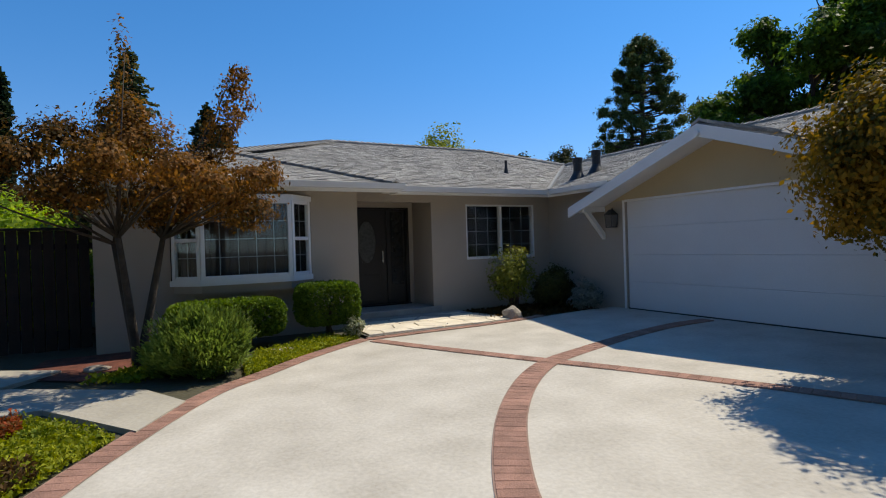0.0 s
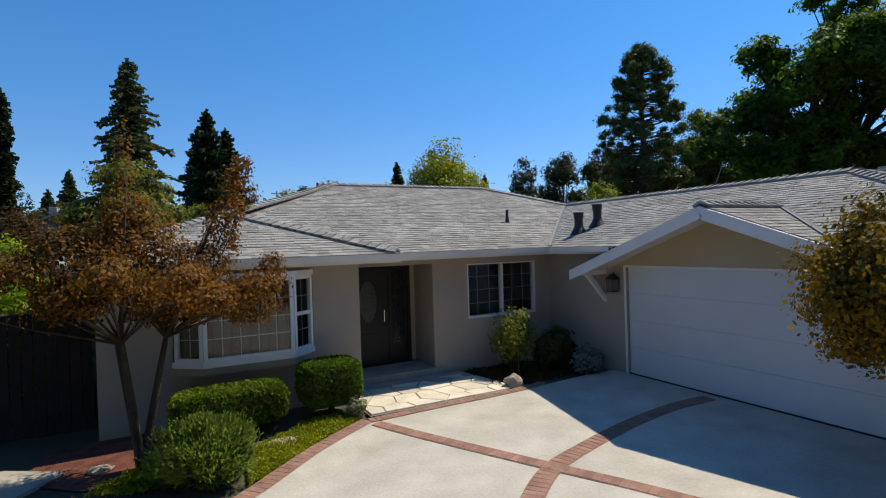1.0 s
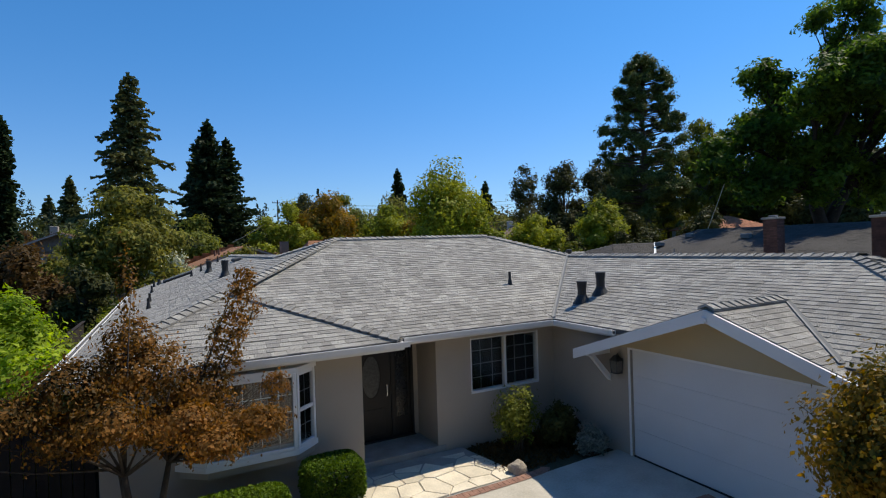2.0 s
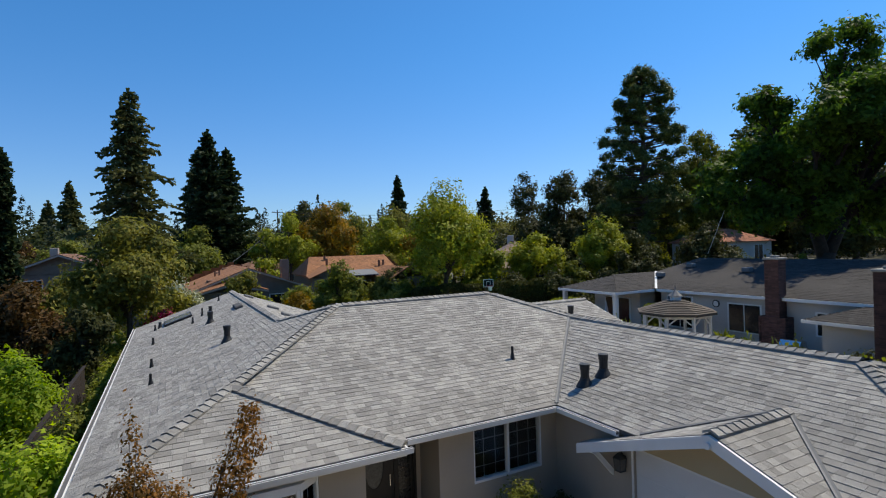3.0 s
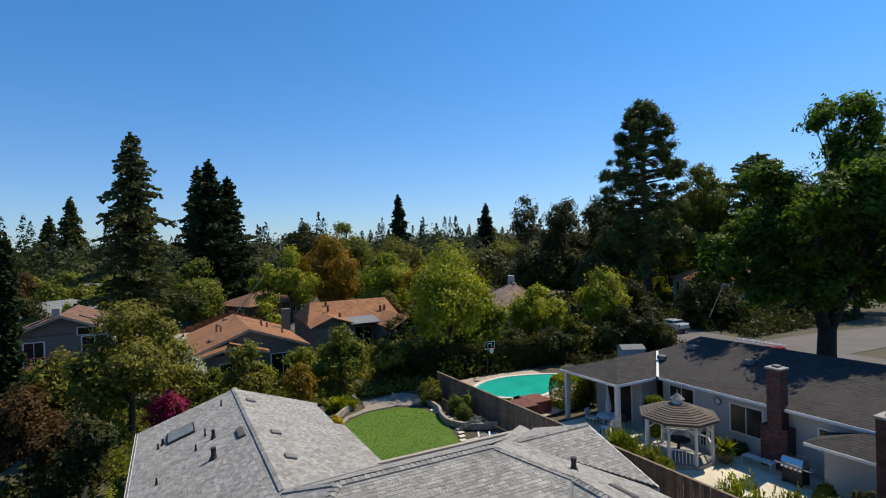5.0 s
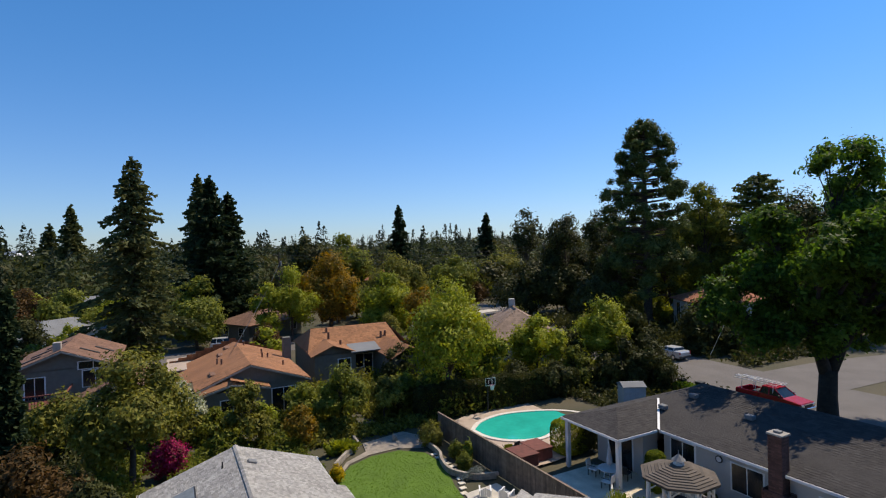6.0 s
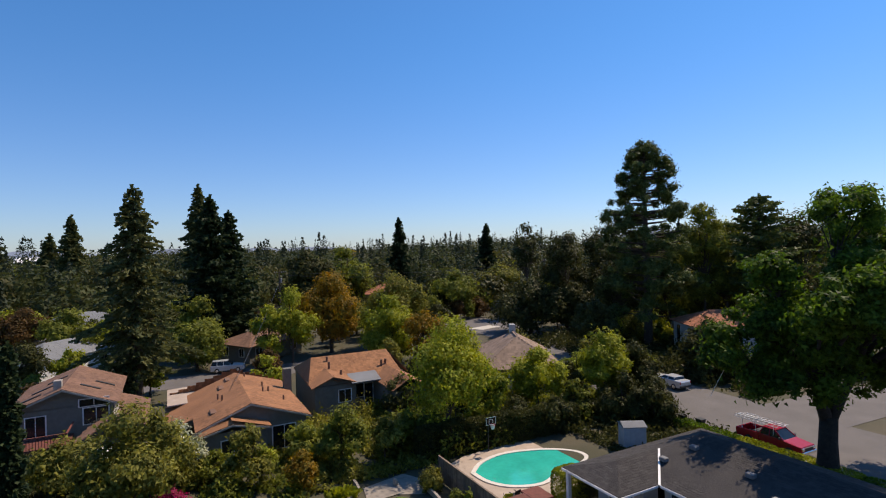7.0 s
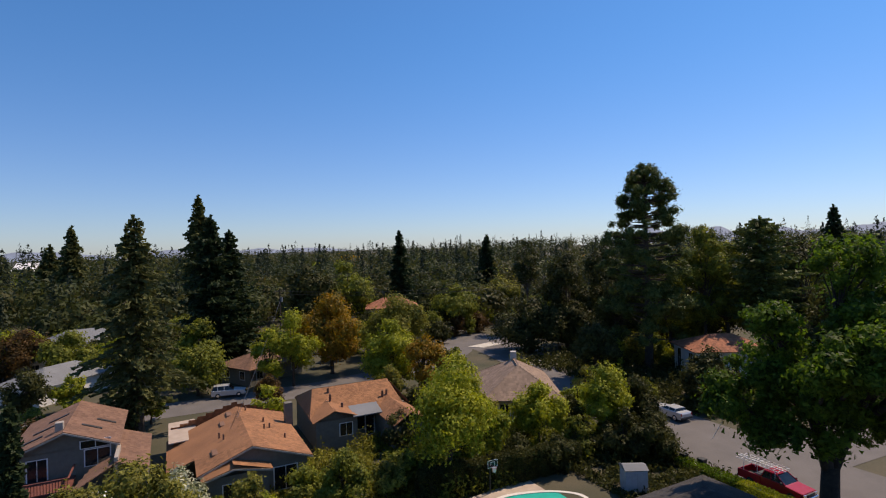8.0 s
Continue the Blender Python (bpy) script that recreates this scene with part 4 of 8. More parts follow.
# wall lantern beside the garage door
lan = thing("wall_lantern", (7.9, 7.66, 1.75), "black metal wall lantern with glass sides", "lamp")
part("back_plate", Geo().box((0.07, -0.05, -0.12), (0.1, 0.05, 0.12), 0.006), BLACK, lan)
g = Geo()
g.rings([[(-0.03 + c * 0.07, s * 0.07, -0.14) for c, s in ((1, 1), (-1, 1), (-1, -1), (1, -1))], [(-0.03 + c * 0.085, s * 0.085, 0.08) for c, s in ((1, 1), (-1, 1), (-1, -1), (1, -1))]])
part("lantern_glass", g, mat("lantern_pane", (0.12, 0.11, 0.10), 0.2), lan)
g = Geo()
for c, s in ((1, 1), (-1, 1), (-1, -1), (1, -1)):
    g.tube([(-0.03 + c * 0.072, s * 0.072, -0.15), (-0.03 + c * 0.088, s * 0.088, 0.09)], 0.009, 5)
g.rings([[(-0.03 + c * 0.1, s * 0.1, 0.09) for c, s in ((1, 1), (-1, 1), (-1, -1), (1, -1))], [(-0.03 + c * 0.03, s * 0.03, 0.19) for c, s in ((1, 1), (-1, 1), (-1, -1), (1, -1))]])
g.box((-0.11, -0.08, -0.17), (0.05, 0.08, -0.145))
g.tube([(0.08, 0, 0.1), (0.0, 0, 0.22), (-0.03, 0, 0.18)], 0.01, 6)
part("cage", g, BLACK, lan)

# roof pipes and vents
def pipe(name, x, y, z, high, r, label, cowl=False):
    ob = thing(name, (x, y, z), label, "roof vent")
    g = Geo()
    g.tube([(0, 0, -0.12), (0, 0, high)], r, 12)
    part("pipe", g, BLACK, ob, smooth=False)
    g = Geo()
    n = 16
    g.rings([[(math.cos(6.2832 * j / n) * q, math.sin(6.2832 * j / n) * q, zz) for j in range(n)] for q, zz in ((r * 2.2, -0.06), (r * 1.25, 0.10), (r * 1.02, 0.16))])
    part("collar", g, BLACK, ob)
    if cowl:
        g = Geo()
        g.rings([[(math.cos(6.2832 * j / n) * q, math.sin(6.2832 * j / n) * q, zz) for j in range(n)] for q, zz in ((r * 1.12, high - 0.10), (r * 1.15, high), (r * 1.25, high + 0.012), (r * 1.2, high + 0.035), (r * 0.6, high + 0.045))])
        part("cowl", g, BLACK, ob)
    return ob


pipe("vent_pipe", 7.9, 11.3, 3.17, 0.33, 0.035, "thin black plumbing vent on the roof")
pipe("vent_pipe", 9.12, 9.3, 2.99, 0.46, 0.10, "wide black roof vent pipe with a cap", True)
pipe("vent_pipe", 8.62, 9.4, 2.82, 0.44, 0.10, "wide black roof vent pipe with a cap", True)
pipe("vent_pipe", 12.35, 14.05, 3.50, 0.42, 0.09, "wide black roof vent pipe by the ridge", True)
pipe("vent_pipe", 1.5, 16.88, 2.5 + S * 3.00, 0.44, 0.09, "wide black roof vent pipe with a cap", True)
pipe("vent_pipe", 1.38, 22.05, 2.5 + S * 2.88, 0.4, 0.09, "wide black roof vent pipe with a cap", True)
pipe("vent_pipe", 1.53, 24.3, 2.5 + S * 3.03, 0.38, 0.07, "wide black roof vent pipe", False)
pipe("vent_pipe", -0.48, 15.45, 2.5 + S * 1.02, 0.28, 0.035, "thin black plumbing vent on the roof", False)
pipe("vent_pipe", -0.52, 17.84, 2.5 + S * 0.98, 0.26, 0.035, "thin black plumbing vent on the roof", False)
pipe("vent_pipe", -0.58, 22.38, 2.5 + S * 0.92, 0.26, 0.035, "thin black plumbing vent on the roof", False)
pipe("vent_pipe", 0.83, 23.88, 2.5 + S * 2.33, 0.26, 0.035, "thin black plumbing vent on the roof", False)
pipe("vent_pipe", 1.25, 25.08, 2.5 + S * 2.75, 0.34, 0.035, "thin black plumbing vent on the roof", False)
pipe("vent_pipe", -0.59, 26.4, 2.5 + S * 0.91, 0.26, 0.035, "thin black plumbing vent on the roof", False)
pipe("vent_pipe", -0.4, 26.7, 2.5 + S * 1.10, 0.26, 0.06, "wide black roof vent pipe", False)
pipe("vent_pipe", 2.18, 28.35, 2.5 + S * 3.68, 0.3, 0.035, "thin black plumbing vent on the roof", False)


def tilted(x, y, z, ang):
    return Matrix.Translation((x, y, z)) @ Matrix.Rotation(ang, 4, "Y")


sk = thing("skylight", (0.0, 0.0, 0.0), "flat skylight with a dark frame on the roof", "skylight")
m = tilted(0.35, 27.0, 3.13, -math.atan(S))
part("curb", Geo().box((-0.6, -0.75, -0.05), (0.6, 0.75, 0.10), 0.01, m), BLACK, sk)
part("glazing", Geo().box((-0.54, -0.69, 0.10), (0.54, 0.69, 0.125), 0.01, m), mat("skylight_dome", (0.20, 0.23, 0.26), 0.15), sk, "grey acrylic glazing")
for x, y in ((3.55, 28.1), (3.85, 22.9), (3.85, 19.9)):
    vt = thing("roof_vent", (0, 0, 0), "low grey box vent on the roof", "roof vent")
    m = tilted(x, y, 4.04 - S * (x - 3.0), math.atan(S))
    part("hood", Geo().box((-0.22, -0.2, -0.02), (0.22, 0.2, 0.11), 0.03, m), METALV, vt)
for x, y in ((2.53, 23.25), (12.75, 12.2), (12.15, 8.96)):
    vt = thing("roof_vent", (0, 0, 0), "dark low hood vent on the roof", "roof vent")
    z = 2.5 + S * (x + 1.5) if x < 5 else 3.78 - S * (x - 11.45)
    m = tilted(x, y, z, -math.atan(S) if x < 5 else math.atan(S))
    part("hood", Geo().box((-0.16, -0.55, -0.02), (0.16, 0.55, 0.13), 0.04, m), FELT, vt)


# ---- front garden ----
def branch_tree(name, x, y, z0, stems, r0, leaf, label, seed, blobs, n, size, bark, forks=4, corners=3):
    """A small tree of several leaning stems that fork towards each leaf mass."""
    rr = random.Random(seed)
    ob = thing(name, (x, y, z0), label, "tree")
    g = Geo()
    tips = []
    for k in range(stems):
        a = 6.2832 * k / stems + rr.uniform(-0.4, 0.4)
        h = rr.uniform(1.35, 1.9)
        tip = Vector((math.cos(a) * 0.32, math.sin(a) * 0.32, h))
        g.tube([(0, 0, -0.1), (math.cos(a) * 0.06, math.sin(a) * 0.06, 0.3), tip * 0.75, tip], [r0 * 1.2, r0, r0 * 0.75, r0 * 0.6], 8)
        tips.append(tip)
    for c, rad, high in blobs:
        c = Vector(c)
        t = min(tips, key=lambda q: (q - c).length + rr.uniform(0, 0.5))
        for k in range(forks):
            e = c + Vector((rr.uniform(-0.8, 0.8) * rad, rr.uniform(-0.8, 0.8) * rad, rr.uniform(-0.4, 0.8) * high))
            mid = t.lerp(e, 0.5) + Vector((rr.uniform(-0.1, 0.1), rr.uniform(-0.1, 0.1), rr.uniform(-0.08, 0.12)))
            g.tube([t, mid, e], [r0 * 0.40, r0 * 0.2, r0 * 0.05], 6)
    part("trunk", g, bark, ob, smooth=True)
    part("crown", cards("crown", clump_points(blobs, n, seed, 40, 0.20, 0.15), size, leaf, seed, flat=0.5, corners=corners), leaf, ob)
    return ob


branch_tree("maple_tree", -0.38, 7.75, -0.12, 3, 0.055, L_MAPLE, "japanese maple with bronze and orange leaves", 11,
            [((0.1, 0.1, 2.75), 0.6, 0.45), ((-0.75, -0.2, 2.75), 0.52, 0.36), ((-1.3, -0.35, 2.55), 0.45, 0.26), ((-0.7, -0.1, 2.25), 0.5, 0.28), ((0.75, 0.0, 2.5), 0.48, 0.42), ((1.1, 0.1, 3.1), 0.28, 0.42),
             ((1.28, 0.2, 3.6), 0.26, 0.34), ((1.36, 0.25, 3.95), 0.17, 0.22), ((0.35, 0.1, 2.1), 0.6, 0.32), ((1.3, -0.2, 2.0), 0.42, 0.26), ((1.65, -0.25, 2.5), 0.2, 0.24), ((-0.1, 0.1, 3.25), 0.34, 0.34), ((-0.08, -0.1, 3.85), 0.15, 0.55), ((-1.75, -0.5, 2.35), 0.3, 0.2), ((1.3, -1.15, 2.3), 0.34, 0.18), ((0.8, -1.35, 2.2), 0.34, 0.18), ((0.5, -0.95, 2.4), 0.38, 0.22), ((1.0, -0.75, 2.15), 0.32, 0.2), ((-0.25, -0.85, 2.5), 0.4, 0.25)],
            34000, 0.036, PALEBARK, 2, 4)
branch_tree("maple_tree", 6.95, 1.75, -0.08, 3, 0.07, L_ORANGE, "round-crowned maple with golden and green leaves", 12,
            [((-0.8, 1.05, 2.15), 0.5, 0.55), ((-0.6, 0.65, 2.55), 0.62, 0.5), ((0.0, 0.0, 2.55), 1.0, 0.65), ((-0.35, 0.4, 1.95), 0.85, 0.6), ((0.4, -0.5, 2.2), 1.0, 0.7), ((-0.62, 0.95, 1.62), 0.42, 0.36), ((0.2, 0.3, 1.6), 0.8, 0.5), ((0.9, 0.2, 2.1), 0.9, 0.6), ((-0.4, -0.6, 1.9), 0.9, 0.6), ((0.5, -1.1, 2.0), 1.1, 0.8), ((-1.2, 0.35, 2.3), 0.5, 0.45), ((-1.15, -0.2, 2.25), 0.6, 0.5), ((-1.1, 0.75, 2.05), 0.4, 0.4)],
            100000, 0.042, PALEBARK, 4, 4)

bush("rosemary_bush", 0.33, 6.95, 1.25, 1.1, 0.66, L_ROSEMARY, "loose green rosemary bush beside the driveway", 21, 0.028, 36000, stretch=3.4, up=True, lobes=7)
bush("clipped_hedge", 2.3, 8.55, 0.98, 0.8, 0.78, L_HEDGE, "clipped boxwood hedge block under the wall", 22, 0.042, 9000, low=0.22, box=True, category="hedge")
bush("clipped_hedge", 0.75, 8.35, 1.6, 0.7, 0.62, L_HEDGE, "long clipped boxwood hedge under the bay window", 23, 0.042, 10000, low=0.18, box=True, category="hedge")
bush("flowering_shrub", 6.35, 8.95, 1.15, 1.0, 1.30, L_GREEN, "leggy green shrub with pale flower tips", 24, 0.05, 3200, low=0.30, lobes=6)
bush("dark_shrub", 7.25, 8.75, 1.0, 0.9, 0.85, L_DARK, "dark green round shrub by the wall", 25, 0.06, 4500)
bush("silver_shrub", 7.45, 7.95, 0.7, 0.6, 0.55, L_SILVER, "low silver-leaved shrub in the shade", 26, 0.05, 2200)
bush("small_flowers", 2.62, 8.12, 0.4, 0.35, 0.22, L_WHITEFL, "tuft of small white flowers by the paving", 27, 0.035, 1200)

# low groundcover between hedge, rosemary and brick edge
def cover(name, outline, leaf, label, seed, n, size, z, tall=0.10):
    """Low plants over an outline: leaves at chance heights."""
    r = np.random.RandomState(seed)
    xs, ys = [p[0] for p in outline], [p[1] for p in outline]
    pts = []
    while len(pts) < n:
        x, y = r.uniform(min(xs), max(xs)), r.uniform(min(ys), max(ys))
        span = inside_span(outline, y)
        if span and span[0] < x < span[1]:
            k = noise.noise(Vector((x * 3.0, y * 3.0, seed)))
            pts.append((x, y, z + abs(r.normal()) * tall * (0.55 + 0.6 * k)))
    ax = r.normal(size=(n, 3)) + np.array([0, 0, 0.7])
    ob = new(name, cards(name, pts, size, leaf, seed, axes=ax, corners=3 if size < 0.06 else 4))
    return tagged(ob, label, "plants", kind="stuff")


cover("groundcover", [(0.75, 6.45), (1.7, 7.3), (2.65, 8.0), (2.7, 8.3), (1.9, 8.25), (1.1, 7.75), (0.8, 7.1)], L_GROUND, "yellow-green low groundcover along the brick edge", 31, 20000, 0.024, -0.115, 0.05)
cover("groundcover", [(-0.95, 3.9), (-0.6, 4.55), (-0.42, 4.85), (-1.0, 5.7), (-1.7, 5.9), (-3.6, 5.7), (-3.6, 3.0), (-1.2, 3.0)], L_GROUND, "yellow-green ice plant groundcover", 32, 52000, 0.026, -0.115, 0.05)
cover("groundcover", [(-1.6, 5.0), (-1.1, 5.35), (-1.2, 5.7), (-1.8, 5.75)], L_RED, "red-tipped ice plant groundcover", 33, 6500, 0.026, -0.10, 0.06)
cover("groundcover", [(-1.05, 3.95), (-0.8, 4.2), (-0.9, 4.6), (-1.3, 4.5)], L_BROWN, "dry brown groundcover by the bricks", 34, 2600, 0.03, -0.11, 0.06)
cover("groundcover", [(-0.95, 7.2), (-0.3, 6.9), (0.1, 7.4), (-0.4, 7.8)], L_GROUND, "sparse yellow-green groundcover under the maple", 35, 900, 0.04, -0.12, 0.04)
cover("leaf_litter", [(5.45, 8.1), (7.9, 8.2), (7.9, 9.7), (5.45, 9.7)], L_BROWN, "brown leaf litter under the shrubs", 36, 2500, 0.05, -0.10, 0.02)


def boulder(name, x, y, z, sx, sy, sz, seed, label):
    bm = bmesh.new()
    bmesh.ops.create_icosphere(bm, subdivisions=3, radius=1)
    for v in bm.verts:
        k = 1 + 0.28 * noise.noise(v.co * 1.3 + Vector((seed, 0, 0))) + 0.08 * noise.noise(v.co * 4 + Vector((0, seed, 0)))
        v.co = Vector((v.co.x * sx * k, v.co.y * sy * k, v.co.z * sz * k))
    me = bpy.data.meshes.new(name)
    bm.to_mesh(me)
    bm.free()
    me.materials.append(ROCK)
    ob = new(name, me)
    ob.location = (x, y, z)
    return tagged(ob, label, "stone")


boulder("boulder", 5.72, 8.12, -0.03, 0.19, 0.14, 0.17, 3, "pointed tan boulder at the paving's corner")
boulder("stepping_stone", 1.35, 7.62, -0.10, 0.26, 0.17, 0.045, 5, "flat cream stepping stone in the groundcover")
boulder("stepping_stone", -0.86, 7.95, -0.10, 0.15, 0.11, 0.04, 6, "flat pale stepping stone in the mulch")

# gate and fence beside the house
def plank_fence(name, a, b, z0, z1, material, label, step=0.15, cap=True):
    """Posts, rails and upright planks between two points; every plank a piece."""
    a, b = Vector((*a, 0)), Vector((*b, 0))
    d = (b - a).normalized()
    ln = (b - a).length
    ang = math.atan2(d.y, d.x)
    ob = thing(name, (a.x, a.y, 0), label, "fence")
    ob.rotation_euler[2] = ang
    for z in (z0 + 0.25, z1 - 0.25):
        part("rail", Geo().box((0, 0.012, z - 0.045), (ln, 0.05, z + 0.045)), material, ob)
    if cap:
        part("cap_rail", Geo().box((0, -0.06, z1), (ln, 0.08, z1 + 0.04), 0.01), material, ob)
    me = Geo().box((0, -0.012, z0), (step - 0.012, 0.01, z1), 0.004).mesh("plank", material)
    post = Geo().box((-0.05, 0.05, z0 - 0.2), (0.05, 0.15, z1 + 0.02), 0.008).mesh("post", material)
    for k in range(int(ln / step)):
        p = new("plank", me)
        p.parent = ob
        p.location = (k * step, rng.uniform(-0.004, 0.004), rng.uniform(-0.01, 0.01))
    for k in range(int(ln / 2.4) + 1):
        p = new("post", post)
        p.parent = ob
        p.location = (min(ln, k * 2.4), 0, 0)
    return ob


plank_fence("garden_gate", (-3.35, 9.9), (-1.02, 9.9), -0.1, 1.75, FENCE_DARK, "dark wooden side gate and fence, coloured for deep shade")
plank_fence("fence", (-3.35, 9.9), (-3.35, 27.5), -0.1, 1.4, FENCE_DARK, "dark wooden boundary fence", 0.30)
bush("lemon_tree", -2.5, 13.4, 2.2, 2.6, 2.75, L_CITRUS, "bright green citrus shrub behind the fence", 41, 0.11, 8000)
bush("lemon_tree", -4.6, 21.2, 3.0, 3.2, 3.6, L_CITRUS, "bright green citrus shrub beside the roof", 42, 0.13, 8000)
bush("shrub", -2.5, 17.2, 1.5, 2.2, 2.2, L_GREEN, "rounded green shrub in the side yard", 43, 0.09, 6000)
bush("shrub", -2.4, 21.5, 1.2, 2.0, 1.6, L_GREEN, "green shrub in the side yard", 44, 0.09, 4000)
bush("shrub", -2.35, 25.0, 1.1, 4.0, 2.0, L_BRIGHT, "light green shrub in the side yard", 45, 0.10, 5000)
bush("shrub", -1.75, 11.6, 1.1, 1.6, 2.15, L_OLIVE, "grey-green shrub above the gate", 46, 0.07, 6000)

# ---- back garden ----
g = Geo()
lawn = [(7.9, 26.0), (9.2, 32.6), (10.6, 34.2), (12.4, 35.0), (14.4, 35.0), (15.9, 33.6), (16.1, 31.0), (15.2, 28.0), (14.6, 24.5), (14.2, 22.0), (8.0, 22.0)]
g.poly([(x, y, -0.09) for x, y in lawn])
single("lawn", g, LAWN, "mown green lawn behind the house", "lawn", kind="structure")
cover("grass", lawn, L_GRASS, "short mown grass of the back lawn", 51, 7000, 0.05, -0.09, 0.008)
for q, zz, nm in (([(9.3, 33.1), (10.5, 34.9), (12.3, 36.0), (12.6, 37.6), (16.2, 38.4), (17.2, 36.6), (16.2, 34.4), (14.4, 35.4), (12.3, 35.3), (10.6, 34.5), (9.35, 32.8)], -0.085, "garden_path"), ([(14.3, 21.2), (14.7, 24.4), (15.2, 26.8), (17.6, 27.0), (17.8, 21.2)], -0.08, "patio")):
    g = Geo()
    g.poly([(x, y, zz) for x, y in q])
    single(nm, g, GARDENSTONE if nm == "garden_path" else CONCRETE, "pale stone garden path round the lawn" if nm == "garden_path" else "concrete patio behind the house", "path", kind="structure")
for k in range(11):
    p = Vector((16.25, 33.0, 0)).lerp(Vector((15.2, 26.9, 0)), k / 10) + Vector((0.55 * math.sin(k / 10 * 3.14), 0, 0))
    single("stepping_stone", Geo().box((p.x - 0.2, p.y - 0.17, -0.12), (p.x + 0.22, p.y + 0.17, -0.055), 0.02), FLAG, "square pale stepping stone at the lawn's edge", "stone", "stepping stones by the lawn")


def bed_wall(pts, label, high=0.42):
    steps = smooth_line(pts, 0.30)
    ob = thing("retaining_wall", (steps[0][0].x, steps[0][0].y, -0.1), label, "wall")
    me = Geo().box((-0.145, -0.1, 0), (0.145, 0.1, high / 2 - 0.012), 0.012).mesh("block", GARDENSTONE)
    for p, d in steps:
        for k in range(2):
            b = new("block", me)
            b.parent = ob
            off = d * (0.15 * (k % 2))
            b.location = (p.x + off.x - steps[0][0].x, p.y + off.y - steps[0][0].y, k * high / 2)
            b.rotation_euler[2] = math.atan2(d.y, d.x)


bed_wall([(16.6, 34.6), (16.5, 32.6), (16.0, 31.2), (15.8, 29.6), (16.6, 28.2), (17.9, 27.6)], "curved low wall of tan stone blocks")
bed_wall([(9.5, 34.2), (10.8, 35.8), (12.0, 37.0), (12.2, 38.6)], "low wall of tan stone blocks round a bed")
plank_fence("fence", (18.2, 36.0), (18.5, 11.0), -0.1, 1.75, FENCE, "weathered brown board fence between the gardens")
bush("shrub", 16.9, 34.6, 2.0, 1.8, 1.7, L_OLIVE, "rounded clipped shrub by the fence", 61, 0.11, 4500)
bush("shrub", 17.3, 31.6, 1.2, 1.2, 1.2, L_GREEN, "small rounded shrub in a bed", 62, 0.09, 2500)
bush("shrub", 16.8, 29.6, 1.2, 1.2, 1.2, L_GREEN, "small rounded shrub in a bed", 63, 0.09, 2500)
bush("silver_shrub", 17.0, 28.3, 1.6, 0.8, 0.65, L_SILVER, "low silver-leaved edging plant", 64, 0.08, 1500)
bush("shrub", 17.6, 30.4, 0.7, 0.7, 1.6, L_BRIGHT, "upright light green plant by the fence", 65, 0.12, 700, stretch=3)
bush("yellow_shrub", 9.15, 32.4, 1.1, 1.1, 0.95, L_YELLOW, "round shrub covered in yellow flowers", 66, 0.07, 3500)
bush("grass_clump", 10.7, 36.6, 2.0, 1.2, 0.8, L_LIME, "clump of yellow-green strap leaves", 67, 0.16, 1200, stretch=4, up=True)
bush("bougainvillea", -0.2, 38.8, 2.6, 1.8, 2.5, L_MAGENTA, "magenta bougainvillea in full flower", 68, 0.13, 4000)


def garden_chair(x, y, turn, seed):
    ob = thing("garden_chair", (x, y, -0.08), "white slatted adirondack chair on the patio", "chair", "white garden chairs")
    ob.rotation_euler[2] = radians(turn)
    m = Matrix.Rotation(radians(-20), 4, "X")
    for k in range(5):
        part("back_slat", Geo().box((-0.27 + k * 0.11, 0.25, 0.3), (-0.17 + k * 0.11, 0.275, 0.98 - abs(k - 2) * 0.06), 0.006, Matrix.Translation((0, 0.0, 0)) @ m), WHITE, ob)
        part("seat_slat", Geo().box((-0.28, -0.28 + k * 0.115, 0.34 - k * 0.03), (0.28, -0.18 + k * 0.115, 0.36 - k * 0.03), 0.005), WHITE, ob)
    for sx in (-0.36, 0.28):
        part("arm", Geo().box((sx, -0.36, 0.55), (sx + 0.09, 0.42, 0.575), 0.006), WHITE, ob)
        part("leg", Geo().box((sx + 0.02, -0.34, 0), (sx + 0.06, -0.24, 0.55), 0.005), WHITE, ob)
        part("leg", Geo().box((sx + 0.02, 0.3, 0), (sx + 0.06, 0.4, 0.55), 0.005), WHITE, ob)


garden_chair(16.0, 25.8, 150, 1)
garden_chair(16.9, 24.9, 120, 2)
boulder("garden_ornament", 14.9, 36.9, 0.15, 0.2, 0.2, 0.3, 9, "small pale stone garden ornament")

# ---- the neighbour's pool garden ----
POOL = [(21.0, 35.2), (22.6, 36.5), (25.2, 37.0), (28.5, 36.0), (30.4, 34.4), (30.3, 33.0), (28.2, 32.2), (26.4, 32.0), (24.4, 31.2), (22.3, 31.9), (21.2, 33.4)]
z = 0.06
g = Geo()
deck = [(18.9, 27.4), (18.5, 33.0), (19.3, 37.4), (22.0, 38.6), (27.0, 38.9), (31.0, 38.4), (35.0, 35.6), (34.0, 30.5), (27.5, 28.3), (22.6, 27.4)]
g.poly([(x, y, z) for x, y in deck])
single("pool_deck", g, POOLDECK, "tan concrete deck round the swimming pool", "paving", kind="structure")
pool = thing("swimming_pool", (25.5, 34.2, z), "kidney-shaped swimming pool with turquoise water", "pool")
ring = [p for p, d in smooth_line(POOL + POOL[:1], 0.5)]
c0 = Vector((25.5, 34.2, 0))
g = Geo()
inn, out = [p - c0 for p in ring], [(p - c0) + (p - c0).normalized() * 0.38 for p in ring]
